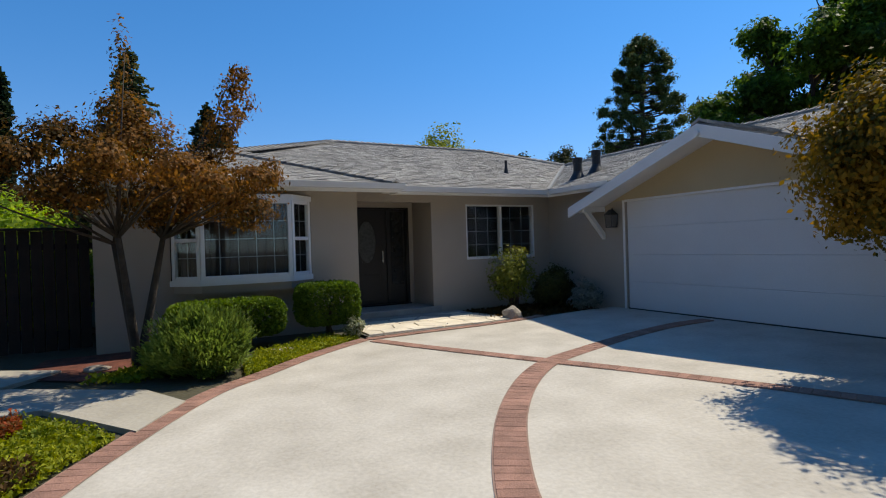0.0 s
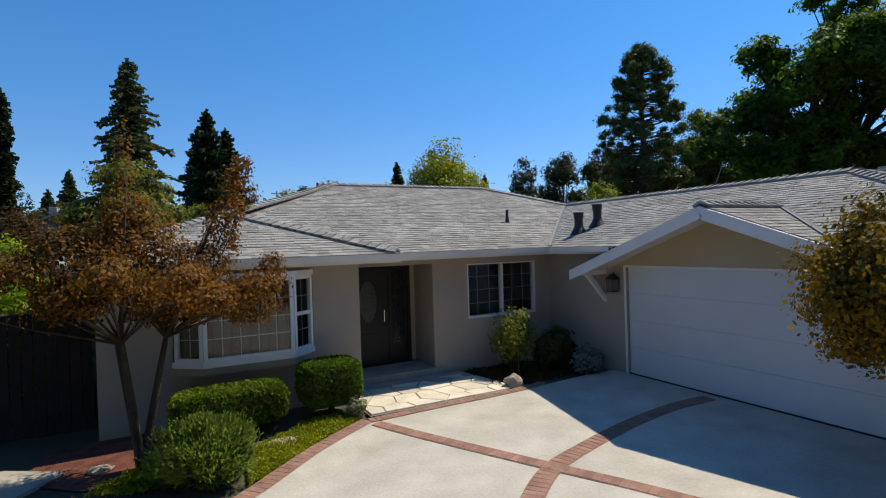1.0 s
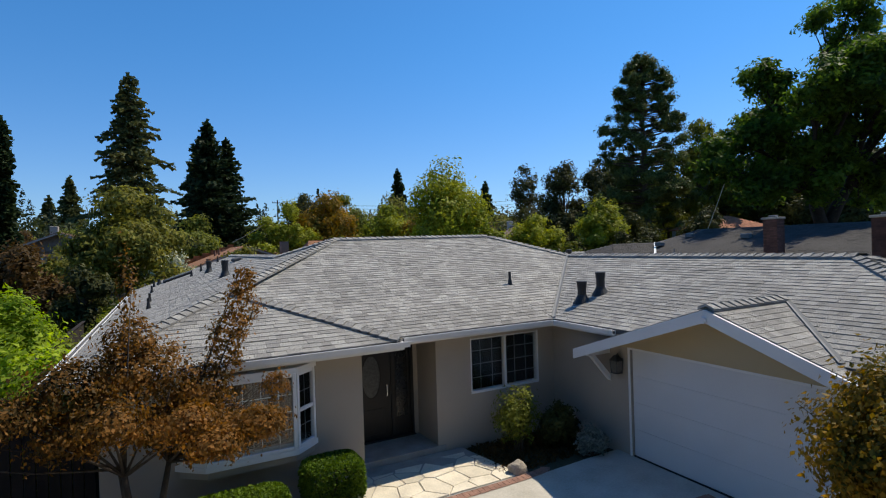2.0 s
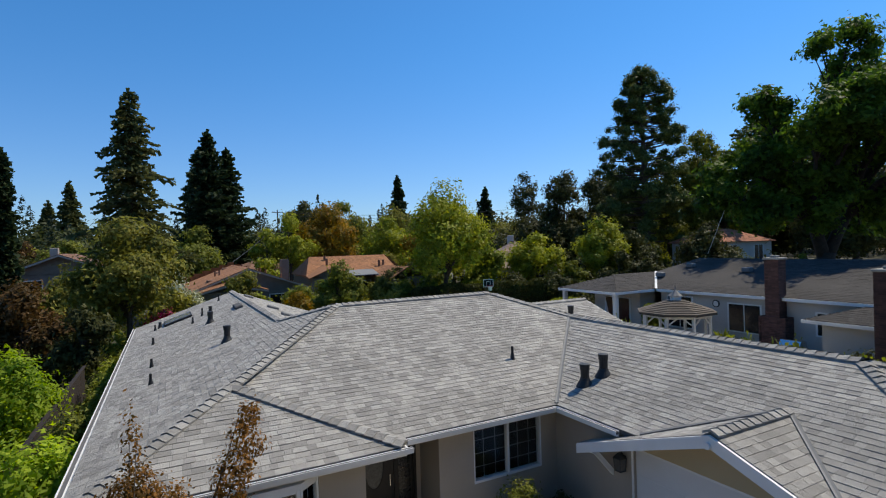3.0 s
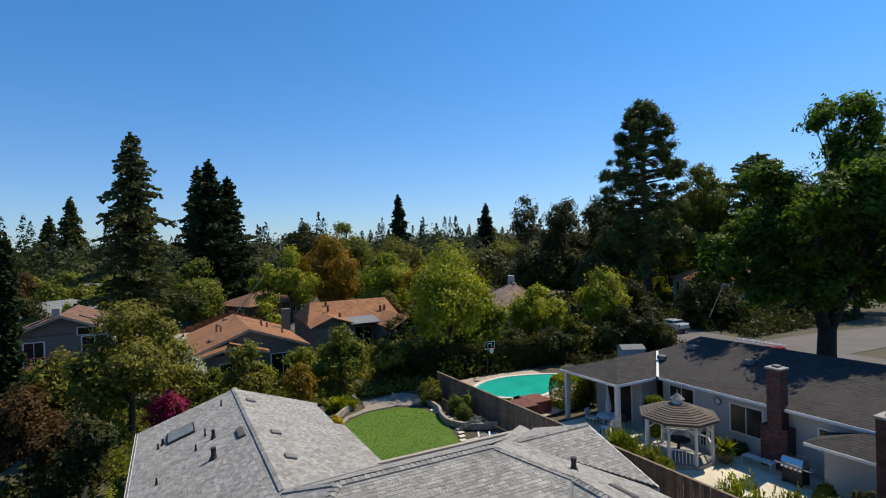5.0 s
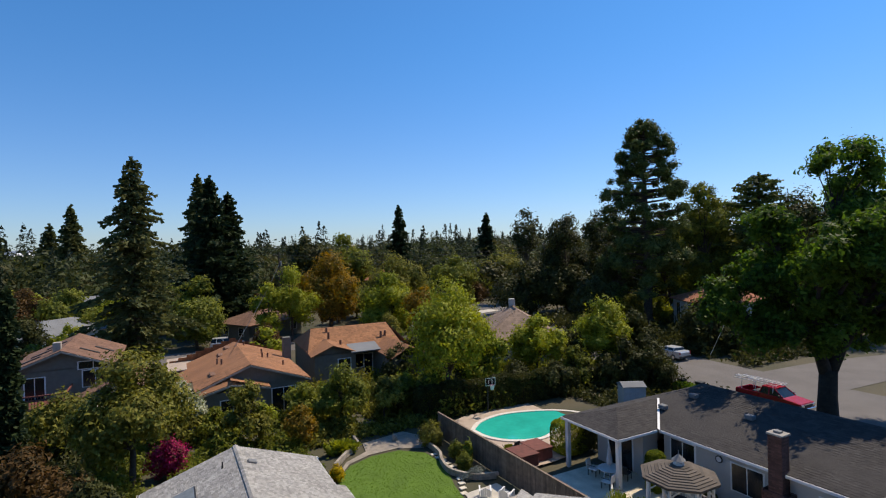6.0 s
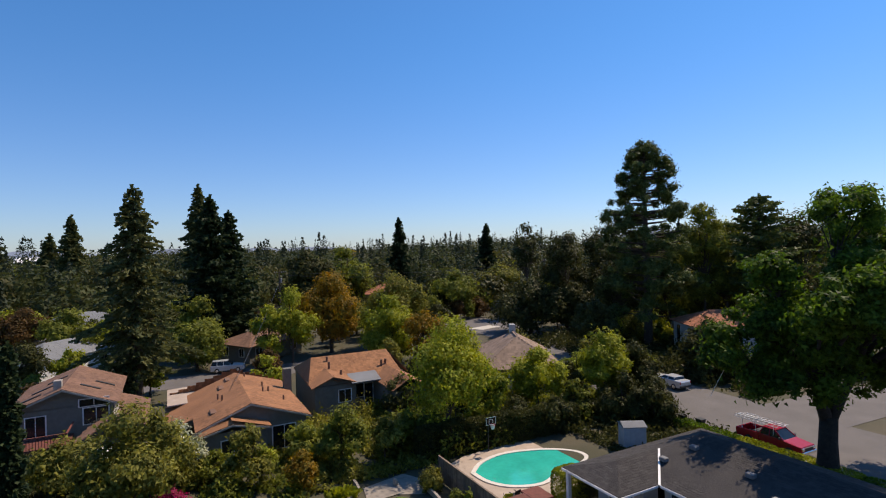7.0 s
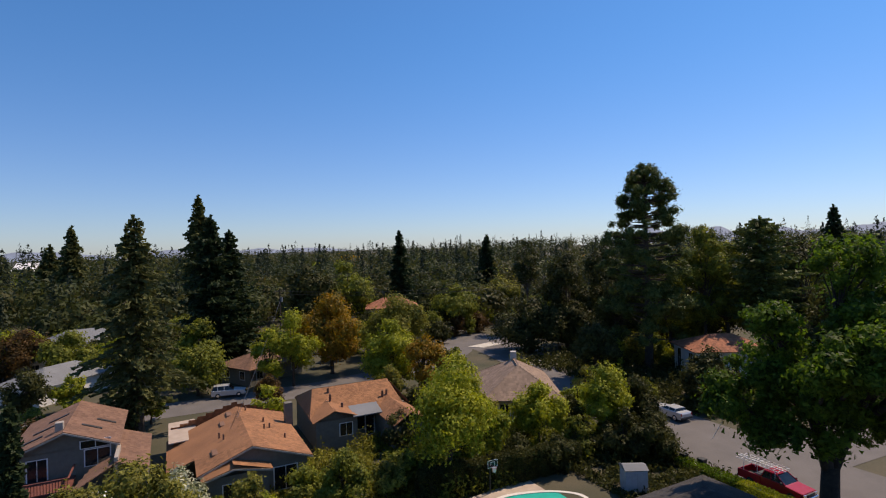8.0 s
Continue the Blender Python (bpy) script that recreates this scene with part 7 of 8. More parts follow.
simple_house("tile_roofed_house", 40.0, 56.2, 62, 13, 9, 2.9, 5.9, NBWALL, BEIGEROOF, "house with a brown concrete-tile roof among trees", 210, True)
simple_house("tile_roofed_house", 74.6, 50.8, -30, 11, 8, 5.0, 6.9, NBWALL, TILEROOF, "white two-storey house with a red clay-tile roof", 211)
simple_house("grey_roofed_house", -18.0, 122.0, 20, 14, 9, 3.0, 5.5, WHITE, GREYROOF, "white house with a pale grey roof", 212)
simple_house("grey_roofed_house", -17.0, 140.0, 20, 15, 9, 3.0, 5.5, GREYWALL, GREYROOF, "grey house with a pale roof", 213)
simple_house("grey_roofed_house", -15.5, 101.0, 48, 13, 8, 2.8, 4.8, WHITE, GREYROOF, "low house with a pale grey gable roof", 214)
simple_house("brown_roofed_house", 14.0, 95.0, 30, 11, 8, 2.8, 4.6, GREYWALL, BROWNROOF, "low brown-roofed house behind the parked car", 215)
simple_house("red_roofed_house", 52.0, 128.0, -20, 13, 9, 6.0, 8.4, BLIND, TILEROOF, "far two-storey house with a red tile roof", 216)
simple_house("tan_house", 86.0, 124.0, -25, 14, 9, 3.0, 5.2, NBWALL, BEIGEROOF, "far tan house between trees", 217)
simple_house("white_house", 110.0, 105.0, -35, 16, 9, 3.2, 5.4, WHITE, BEIGEROOF, "far white house between trees", 218)
for q, lab in (([(55.5, 95.0), (57.5, 92.0), (63.0, 93.5), (62.0, 96.5)], "cream paved forecourt beside the side street"), ([(53.5, 75.5), (60.5, 71.2), (64.5, 73.0), (57.0, 78.0)], "cream paved forecourt below the evergreens"), ([(29.0, 44.6), (30.8, 42.4), (33.2, 43.6), (31.6, 46.0)], "small sunlit lawn behind the hedge")):
    forecourt = "lawn" if "lawn" in lab else "pavement"
    single(forecourt, Geo().rings([[(x, y, ground_z(x, y) + dz) for x, y in q] for dz in (-0.1, 0.06)]), LAWN if forecourt == "lawn" else CONCRETE, lab, forecourt, kind="structure")
simple_house("grey_roofed_house", -60.0, 190.0, 20, 15, 9, 3.0, 5.2, WHITE, GREYROOF, "far house with a grey roof", 220)
simple_house("white_house", -40.0, 230.0, 10, 18, 9, 4.0, 6.0, WHITE, GREYROOF, "far pale house between trees", 221)
simple_house("red_roofed_house", 120.0, 160.0, -20, 15, 9, 4.0, 6.4, NBWALL, TILEROOF, "far house with a red roof", 222)
simple_house("brown_roofed_house", -28.0, 66.0, 4, 11, 9, 3.0, 5.0, GREYWALL, BROWNROOF, "brown-roofed house beside the raised house", 223)
simple_house("white_house", 84.0, 10.0, -2, 18, 10, 3.0, 5.0, WHITE, GREYROOF, "pale house across the street behind the oak", 224)

# ---- trees of the neighbourhood ----
conifer("redwood_tree", -3.6, 73.5, 26.2, 15.0, L_NEEDLE, "tall redwood with layered open boughs", 301, low=3.0, step=1.15, size=0.58, per=8, power=0.70, ragged=0.36, droop=0.22)
conifer("conifer_tree", 6.8, 103.0, 28.0, 16.5, L_CYPRESS, "dark dense conifer, one of a pair", 302, low=1.0, step=1.0, size=0.75, per=10, power=0.72, ragged=0.45, droop=-0.1)
conifer("conifer_tree", 10.2, 106.0, 25.6, 14.0, L_CYPRESS, "dark dense conifer, one of a pair", 303, low=1.0, step=1.0, size=0.75, per=9, power=0.72, ragged=0.45, droop=-0.1)
conifer("redwood_tree", 9.6, 200.0, 41.0, 20.0, L_NEEDLE, "tall far redwood with a thin top", 304, low=6, step=1.4, size=1.3, per=7, power=0.8)
conifer("redwood_tree", -29.0, 215.0, 31.0, 19.0, L_NEEDLE, "far redwood against the horizon", 305, low=4, step=1.4, size=1.3, per=7)
conifer("redwood_tree", -36.0, 222.0, 25.0, 16.0, L_NEEDLE, "far redwood against the horizon", 306, low=4, step=1.4, size=1.3, per=7)
conifer("redwood_tree", -58.0, 250.0, 29.0, 18.0, L_NEEDLE, "far redwood against the horizon", 307, low=4, step=1.4, size=1.4, per=7)
conifer("conifer_tree", 59.0, 138.5, 26.0, 13.0, L_CYPRESS, "dark pointed conifer in the middle distance", 308, low=1, step=1.1, size=1.0, per=8)
conifer("conifer_tree", 96.0, 150.0, 25.0, 15.0, L_CYPRESS, "dark pointed conifer in the middle distance", 309, low=1, step=1.1, size=1.0, per=8)
conifer("conifer_tree", 178.0, 84.0, 31.0, 17.0, L_CYPRESS, "far dark conifer across the street", 310, low=1, step=1.3, size=1.2, per=8)
conifer("cypress_tree", -8.7, 40.0, 12.6, 1.8, L_CYPRESS, "slim dark italian cypress", 311, low=0.2, step=0.28, size=0.34, per=8, power=0.35, ragged=0.15, droop=-1.2)


def pine(x, y, top, width, label, seed):
    """A pine: tall bare stem, boughs with rounded clumps of needles and sky between them."""
    rr = random.Random(seed)
    z0 = ground_z(x, y)
    ob = thing("pine_tree", (x, y, z0), label, "tree")
    h = top - z0
    g = Geo()
    g.tube([(0, 0, -0.2), (0.2, 0, h * 0.35), (-0.1, 0.1, h * 0.7), (0, 0, h * 0.97)], [0.75, 0.55, 0.35, 0.1], 10)
    blobs = []
    for k in range(290):
        u = rr.uniform(0.30, 0.985) if k > 24 else rr.uniform(0.16, 0.34)
        a = rr.uniform(0, 6.2832)
        env = width / 2 * (0.93 + 0.07 * math.sin(u * 31 + a * 2)) * (0.92 if u < 0.62 else 0.92 * max(0.03, (1 - u) / 0.38) ** 0.5)
        q = env * rr.uniform(0.35, 1.0)
        c = Vector((math.cos(a) * q, math.sin(a) * q, h * u))
        rad = rr.uniform(0.55, 1.15) * (1.15 - 0.4 * u)
        blobs.append((tuple(c), rad, rad * 0.8))
        g.tube([(0, 0, h * u - q * 0.12), tuple(c * 0.6 + Vector((0, 0, h * u * 0.4 - q * 0.08))), tuple(c)], [0.13, 0.08, 0.03], 5)
    part("trunk", g, BARK, ob)
    part("crown", cards("crown", clump_points(blobs, 80000, seed, 14, 0.40, 0.3), 0.20, L_PINE, seed, stretch=2.4, corners=3), L_PINE, ob)


pine(70.0, 60.5, 34.6, 16.5, "tall pine with clumped boughs and gaps of sky", 320)


def oak(x, y, top, width, label, seed):
    """The big street tree: forked dark trunk, spreading limbs, a broad crown of many leaf masses."""
    rr = random.Random(seed)
    z0 = ground_z(x, y)
    ob = thing("street_tree", (x, y, z0), label, "tree")
    h = top - z0
    g = Geo()
    forks = [Vector((-0.9, 0.3, 6.6)), Vector((1.5, -0.9, 7.0)), Vector((0.2, 1.2, 7.6))]
    g.tube([(0, 0, -0.2), (0, 0, 0.8), (0.05, 0, 2.4), (0.12, -0.05, 4.3)], [1.0, 0.72, 0.62, 0.58], 12)
    for f in forks:
        g.tube([(0.1, 0, 3.7), tuple(f * 0.6 + Vector((0, 0, 1.7))), tuple(f)], [0.46, 0.38, 0.30], 10)
    # leaf masses: offsets across and along the view line, height above the sea of roofs, and spread
    across, along = Vector((0.885, -0.466, 0)), Vector((0.466, 0.885, 0))
    blobs = []
    for ax, al, z, spread in OAK_LOBES:
        c0 = across * ax + along * al + Vector((0, 0, z - z0))
        f = min(forks, key=lambda v: (v - c0).length)
        hub = f.lerp(c0, 0.7) + Vector((0, 0, -0.3))
        g.tube([tuple(f), tuple(f.lerp(hub, 0.5) + Vector((rr.uniform(-0.3, 0.3), 0, 0.5))), tuple(hub)], [0.26, 0.19, 0.11], 7, False)
        for k in range(int(4 + spread * 4.5)):
            d = Vector((rr.gauss(0, 1), rr.gauss(0, 1), rr.gauss(0, 0.8))).normalized() * spread * rr.uniform(0.45, 1.08)
            c = c0 + d
            rad = rr.uniform(0.45, 1.0)
            blobs.append((tuple(c), rad, rad * 0.72))
            g.tube([tuple(hub), tuple(hub.lerp(c, 0.5) + Vector((0, 0, 0.25))), tuple(c)], [0.08, 0.05, 0.015], 5, False)
    part("trunk", g, DARKBARK, ob, smooth=True)
    part("crown", cards("crown", clump_points(blobs, 90000, seed, 14, 0.42, 0.2), 0.23, L_OAK, seed, corners=3), L_OAK, ob)


L_OAK = leaf_mat("street_tree_leaf", (0.027, 0.052, 0.010), (0.130, 0.205, 0.026), 0.46, 0.45)
OAK_LOBES = [(1.8, 0.0, 19.4, 1.9), (4.2, 1.5, 17.4, 2.2), (1.2, -1.0, 15.8, 2.2), (-3.9, 0.0, 15.2, 1.6), (-1.6, 2.0, 13.0, 2.1), (-5.4, 0.5, 11.8, 1.8), (-3.0, -2.5, 11.4, 2.0), (1.0, -3.0, 12.4, 2.4), (4.6, -2.0, 13.8, 2.5),
             (7.0, 0.5, 15.0, 2.5), (-6.8, 1.0, 9.4, 1.6), (-3.4, 1.0, 8.6, 1.8), (3.6, 2.5, 10.8, 2.3), (7.4, -2.5, 11.0, 2.5), (4.6, -3.5, 9.4, 2.0), (7.0, 2.5, 8.4, 2.1), (9.5, 0.0, 12.5, 2.5),
             (-4.2, -5.4, 13.0, 1.7), (-2.2, -6.4, 14.0, 1.9), (0.2, -6.2, 14.8, 1.9), (3.0, -6.0, 12.4, 2.0), (-1.0, 0.0, 10.0, 2.0), (-1.2, -2.0, 8.4, 1.7), (2.8, 0.0, 8.2, 1.8), (-5.0, -1.5, 8.0, 1.5), (6.2, -1.0, 17.0, 1.9), (9.0, 3.0, 15.5, 2.2)]
oak(42.6, 20.8, 22.8, 16.5, "large dark green street tree with a forked trunk", 321)
tree("tree", 86.0, 38.0, 18.0, 16.0, 2.0, L_DARK, "large dark green tree across the street", 322, 0.5, 1.1, 8)

tree("tree", 21.8, 40.5, 11.8, 9.0, 1.2, L_LIME, "bright green birch-like tree behind the pool", 401, 0.27, 1.0, 9)
tree("tree", 26.0, 47.0, 10.6, 7.5, 1.6, L_LIME, "olive and gold leaved tree", 402, 0.30, 0.9, 5)
tree("tree", 27.0, 43.0, 6.6, 5.0, 1.0, L_BRIGHT, "bright green tree by the boundary hedge", 403, 0.28, 1.0, 5)
tree("tree", 34.0, 43.8, 7.2, 7.0, 1.0, L_LIME, "rounded tree with lime-green leaves", 404, 0.30, 1.1, 6)
tree("tree", 41.2, 41.5, 8.6, 6.6, 1.0, L_LIME, "rounded tree with yellow-green top", 405, 0.30, 1.1, 6)
tree("tree", 45.0, 40.5, 7.2, 6.0, 0.6, L_DARK, "dark green tree by the street corner", 406, 0.30, 1.2, 6)
tree("tree", 39.6, 37.4, 5.2, 5.0, 0.4, L_DARK, "dark spreading evergreen behind the shed", 407, 0.28, 1.2, 5)
tree("tree", 12.3, 41.8, 5.2, 4.8, 0.8, L_GREEN, "dark glossy green garden tree", 408, 0.26, 1.1, 5)
tree("tree", 8.5, 39.0, 3.2, 3.0, 0.3, L_AUTUMN, "rust and olive small garden tree", 409, 0.2, 1.0, 4)
tree("tree", 5.2, 42.0, 4.6, 4.0, 0.4, L_OLIVE, "olive-green garden tree behind the roof", 410, 0.26, 1.0, 5)
tree("tree", 15.8, 41.2, 3.8, 3.6, 0.3, L_OLIVE, "low grey-green garden tree", 411, 0.24, 1.0, 4)
tree("tree", -2.3, 38.2, 8.4, 7.6, 0.6, L_OLIVE, "broad olive-green tree behind the wing", 412, 0.26, 1.0, 7)
tree("tree", -6.6, 33.0, 5.2, 4.8, 0.4, L_BROWN, "rusty brown-leaved tree by the cypress", 413, 0.22, 1.0, 5)
tree("tree", -3.8, 30.5, 3.8, 3.4, 0.3, L_DARK, "dark green tree beside the wing", 414, 0.22, 1.1, 4)
tree("tree", 0.4, 46.0, 4.9, 4.4, 0.8, L_WHITEFL, "tree covered in white blossom", 415, 0.24, 1.0, 5)
tree("tree", 3.0, 44.5, 2.6, 3.0, 0.2, L_GREEN, "green garden shrub tree", 416, 0.24, 1.0, 4)
tree("tree", -2.4, 76.5, 3.4, 4.6, 0.6, L_BRIGHT, "fan-leaved light green small tree", 417, 0.36, 0.8, 4)
tree("tree", 3.6, 88.0, 7.8, 9.0, 0.8, L_GREEN, "rounded green street tree", 418, 0.42, 1.1, 6)
tree("tree", 4.2, 96.0, 10.5, 9.5, 1.0, L_GREEN, "green tree before the dark conifers", 419, 0.46, 1.0, 6)
tree("tree", 13.6, 84.5, 9.6, 5.6, 1.2, L_LIME, "upright tree with light green leaves", 420, 0.36, 0.9, 5)
tree("tree", 17.4, 85.5, 12.2, 8.4, 0.8, L_LIME, "light green tall loose tree", 421, 0.36, 0.9, 6)
tree("tree", 12.0, 76.0, 4.4, 5.0, 0.4, L_BROWN, "shrubby tree with rust-brown leaves", 422, 0.3, 1.0, 4)
tree("tree", 25.0, 90.0, 14.2, 12.0, 1.5, L_AUTUMN, "large tree turning orange and gold", 423, 0.42, 1.1, 7)
tree("tree", 37.0, 88.0, 13.8, 12.5, 1.5, L_OLIVE, "rounded tree with olive-green leaves", 424, 0.42, 1.1, 6)
tree("tree", 30.0, 75.0, 10.8, 9.6, 1.0, L_LIME, "yellow-green rounded tree behind the tan roof", 425, 0.38, 1.1, 6)
tree("tree", 32.5, 68.0, 8.8, 7.0, 1.0, L_AUTUMN, "tree with orange autumn leaves", 426, 0.36, 1.0, 5)
tree("tree", 26.5, 66.5, 5.6, 4.5, 0.6, L_OLIVE, "olive-green tree beside the tan roof", 427, 0.32, 1.0, 4)
tree("tree", 30.5, 131.0, 18.0, 15.0, 1.5, L_DARK, "broad dark oak in the middle distance", 428, 0.65, 1.1, 7)
tree("tree", 41.0, 134.0, 18.8, 15.0, 1.5, L_GREEN, "broad dark green oak in the middle distance", 429, 0.65, 1.1, 7)
tree("tree", 64.5, 64.0, 6.6, 6.0, 0.6, L_BRIGHT, "green tree below the pine", 430, 0.38, 1.0, 5)
tree("tree", 58.0, 60.0, 9.5, 8.0, 0.6, L_DARK, "dark evergreen in the shade of the pine", 431, 0.4, 1.1, 5)
tree("tree", 63.0, 83.0, 11.5, 15.0, 0.4, L_DARK, "broad dark evergreen hedge tree", 432, 0.5, 1.2, 7)
tree("tree", 71.0, 80.0, 10.5, 11.0, 0.6, L_DARK, "dark tree beside the broad evergreen", 433, 0.45, 1.1, 6)
tree("tree", 47.0, 66.0, 5.0, 6.0, 0.5, L_OLIVE, "low olive shrubs behind the tile roof", 434, 0.4, 1.0, 4)
tree("tree", 81.0, 58.0, 24.5, 9.5, 7.0, L_GREEN, "tall green tree behind the white house", 435, 0.45, 1.1, 7)
tree("tree", 63.5, 46.0, 5.4, 6.5, 0.6, L_DARK, "dark shrub tree before the white house", 436, 0.36, 1.1, 5)
conifer("cedar_tree", 87.0, 52.0, 25.2, 17.0, L_PINE, "broad flat-topped dark cedar tree", 437, low=6.0, step=1.5, size=0.6, per=8, power=0.32, ragged=0.4, droop=-0.06)
tree("tree", 60.5, 42.5, 8.0, 8.0, 0.6, L_DARK, "dark tree across the street", 438, 0.4, 1.1, 6)
tree("tree", -15.0, 108.0, 9.0, 11.0, 0.6, L_GREEN, "green trees before the grey roofs", 439, 0.5, 1.0, 6)
tree("tree", -12.5, 88.5, 5.0, 5.0, 0.4, L_LIME, "light green tree at the street corner", 440, 0.38, 1.0, 5)
tree("tree", -17.5, 89.5, 6.4, 6.0, 0.4, L_DARK, "dark green tree at the street corner", 441, 0.4, 1.0, 5)
tree("tree", 78.0, 104.0, 23.5, 9.0, 9.0, L_DARK, "tall sparse eucalyptus with a bare stem", 442, 0.55, 0.55, 6)
tree("tree", 84.0, 125.0, 13.0, 15.0, 1.0, L_OLIVE, "broad olive-green tree in the middle distance", 443, 0.6, 1.0, 6)
tree("tree", 62.0, 112.0, 12.5, 13.0, 1.0, L_GREEN, "rounded green tree in the middle distance", 444, 0.55, 1.0, 6)
tree("tree", -26.0, 52.0, 6.0, 8.0, 0.5, L_GREEN, "green tree at the garden boundary", 445, 0.34, 1.0, 5)
tree("tree", -14.0, 46.0, 5.0, 7.0, 0.5, L_OLIVE, "olive-green tree below the raised house", 446, 0.3, 1.0, 5)
tree("tree", -7.0, 47.0, 4.4, 6.0, 0.4, L_OLIVE, "olive-green tree below the red deck", 447, 0.3, 1.0, 5)
for k, (x, y) in enumerate(((19.0, 44.0), (22.0, 52.0), (31.0, 50.0), (29.0, 57.0), (46.0, 50.0), (50.0, 54.0), (10.0, 44.6), (27.0, 60.0))):
    tree("tree", x, y, 3.2 + (k % 3) * 0.9, 4.6, 0.3, (L_GREEN, L_DARK, L_OLIVE)[k % 3], "garden tree in the shade between the houses", 460 + k, 0.3, 1.0, 4)

for k, (x, y) in enumerate(((32.5, 39.0), (36.0, 40.5), (38.5, 44.0), (29.5, 41.5), (47.0, 44.0), (41.5, 35.5), (43.0, 37.5))):
    tree("tree", x, y, 3.4 + (k % 3) * 0.8, 4.4, 0.2, (L_DARK, L_GREEN, L_DARK)[k % 3], "dark green evergreen behind the pool garden", 480 + k, 0.26, 1.1, 4)
# garden trees that fill the ground between the houses
KEEP = [(-20, -3.5, 33, 50), (-2.5, 12.5, 45, 66), (12, 26.5, 49, 68), (-14, -1, 49, 68), (30, 45, 49, 66), (20, 37, -5, 39), (43, 57, -60, 70), (50, 92, 34, 39), (62, 84, 43, 60), (-60, 60, 79, 92), (-40, 10, 90, 102), (7, 21, 90, 101), (-36, -21, 60, 72), (-2, 19, -10, 40), (54, 72, 88, 104), (33, 37, 30, 35), (50, 67, 70, 79), (28, 34, 41, 47)]
placed = []
fill = random.Random(99)
while len(placed) < 132:
    x, y = fill.uniform(-48, 92), fill.uniform(34, 122)
    if any(a < x < b and c < y < d for a, b, c, d in KEEP) or any((x - p) ** 2 + (y - q) ** 2 < 12 for p, q in placed):
        continue
    placed.append((x, y))
    far_off = y > 70
    h = fill.uniform(2.4, 4.6) * (1.0 if y < 60 else 1.45 if y < 90 else 2.0)
    leaf, tone = fill.choice(((L_GREEN, "green"), (L_OLIVE, "olive-green"), (L_DARK, "dark green"), (L_BRIGHT, "bright green"), (L_LIME, "yellow-green"), (L_GREEN, "green"), (L_DARK, "dark green"), (L_BROWN, "rust-brown")))
    tree("tree", x, y, h, h * fill.uniform(0.85, 1.25), 0.3, leaf, tone + " leafy garden tree between the houses", 600 + len(placed), 0.30 if y < 65 else 0.46, 0.65, 4)

# the dense row of tall trees across the street
for k, (d, a) in enumerate(((98, 33), (100, 43), (104, 53), (100, 64), (108, 75), (113, 36), (112, 47), (96, 72), (118, 60), (106, 25), (92, 50), (90, 62))):
    tree("tree", 0.466 * d + 0.885 * a, 0.885 * d - 0.466 * a, 17.5 + (k * 37 % 6), 12.5 + (k % 3), 1.0, (L_DARK, L_GREEN, L_DARK)[k % 3], "tall dark green tree across the street", 860 + k, 0.5, 1.0, 8)

# unseen trees behind the drive, added to close the place and cut sky light
for k in range(9):
    tree("tree", -26 + k * 7.2, -17 - (k % 2) * 3, 16.5 + (k % 3) * 1.5, 11.0, 0.6, (L_GREEN, L_DARK, L_OLIVE)[k % 3], "unseen broad green tree added to cut sky light", 800 + k, 0.5, 0.9, 6)
for k in range(5):
    tree("tree", -12.5 - (k % 2), -7 + k * 6.4, 7.6 + (k % 2), 7.0, 0.5, (L_GREEN, L_OLIVE)[k % 2], "leafy green tree in the adjoining garden", 820 + k, 0.45, 0.9, 5)

# unseen trees, added to block sky light and deepen the drive's shade
for k, (x, y) in enumerate(((15.0, -9.0), (21.0, -14.0), (-14.0, -12.0))):
    tree("tree", x, y, 15.0 + k, 10.5, 0.6, (L_DARK, L_GREEN, L_OLIVE)[k], "unseen tall leafy tree added to block sky light", 840 + k, 0.5, 0.9, 7)

# ---- far woods and hills ----
def far_wood(name, material, label, seed, n, pointed, near, far, size0):
    """Trees too far to count, as loose heaps of leaf masses over the plain."""
    r = np.random.RandomState(seed)
    pts, sizes = [], []
    for k in range(n):
        d = near * (far / near) ** (r.uniform(0, 1) ** 1.0)
        a = radians(62.2) + r.uniform(-0.98, 0.98)
        x, y = math.cos(a) * d, math.sin(a) * d
        h = (r.uniform(8, 16) if not pointed else r.uniform(13, 22)) * (0.78 if d < 170 else 1.12 if d < 320 else 1.4 if d < 700 else 1.75)
        w = h * (r.uniform(0.9, 1.6) if not pointed else r.uniform(0.40, 0.64))
        m = 330 if d < 300 else 130
        q = r.normal(size=(m, 3))
        q /= np.linalg.norm(q, axis=1)[:, None]
        if pointed:
            u = r.uniform(0, 1, m)
            ang = r.uniform(0, 6.2832, m)
            rad = w / 2 * (1 - u) ** 0.8 * r.uniform(0.3, 1.05, m) * (1 + 0.25 * np.sin(u * 25 + k))
            p = np.stack([np.cos(ang) * rad, np.sin(ang) * rad, u * h], axis=1)
            q = np.stack([np.cos(ang), np.sin(ang), 0.3 + 0 * ang], axis=1)
        else:
            bump = 1 + 0.3 * np.sin(q[:, 0] * 5 + k) * np.cos(q[:, 2] * 4 + k)
            p = q * np.array([w / 2, w / 2, h * 0.42]) * (r.uniform(0.6, 1.0, m) * bump)[:, None] + np.array([0, 0, h * 0.55])
        pts.append(np.hstack([p + np.array([x, y, ground_z(x, y)]), q]))
        sizes.append(np.full(m, size0 * (0.60 if d < 300 else 1.1) * (0.62 if pointed else 1)))
    ob = new(name, cards(name, np.vstack(pts), np.concatenate(sizes), material, seed, corners=3))
    return tagged(ob, label, "woods", kind="stuff")


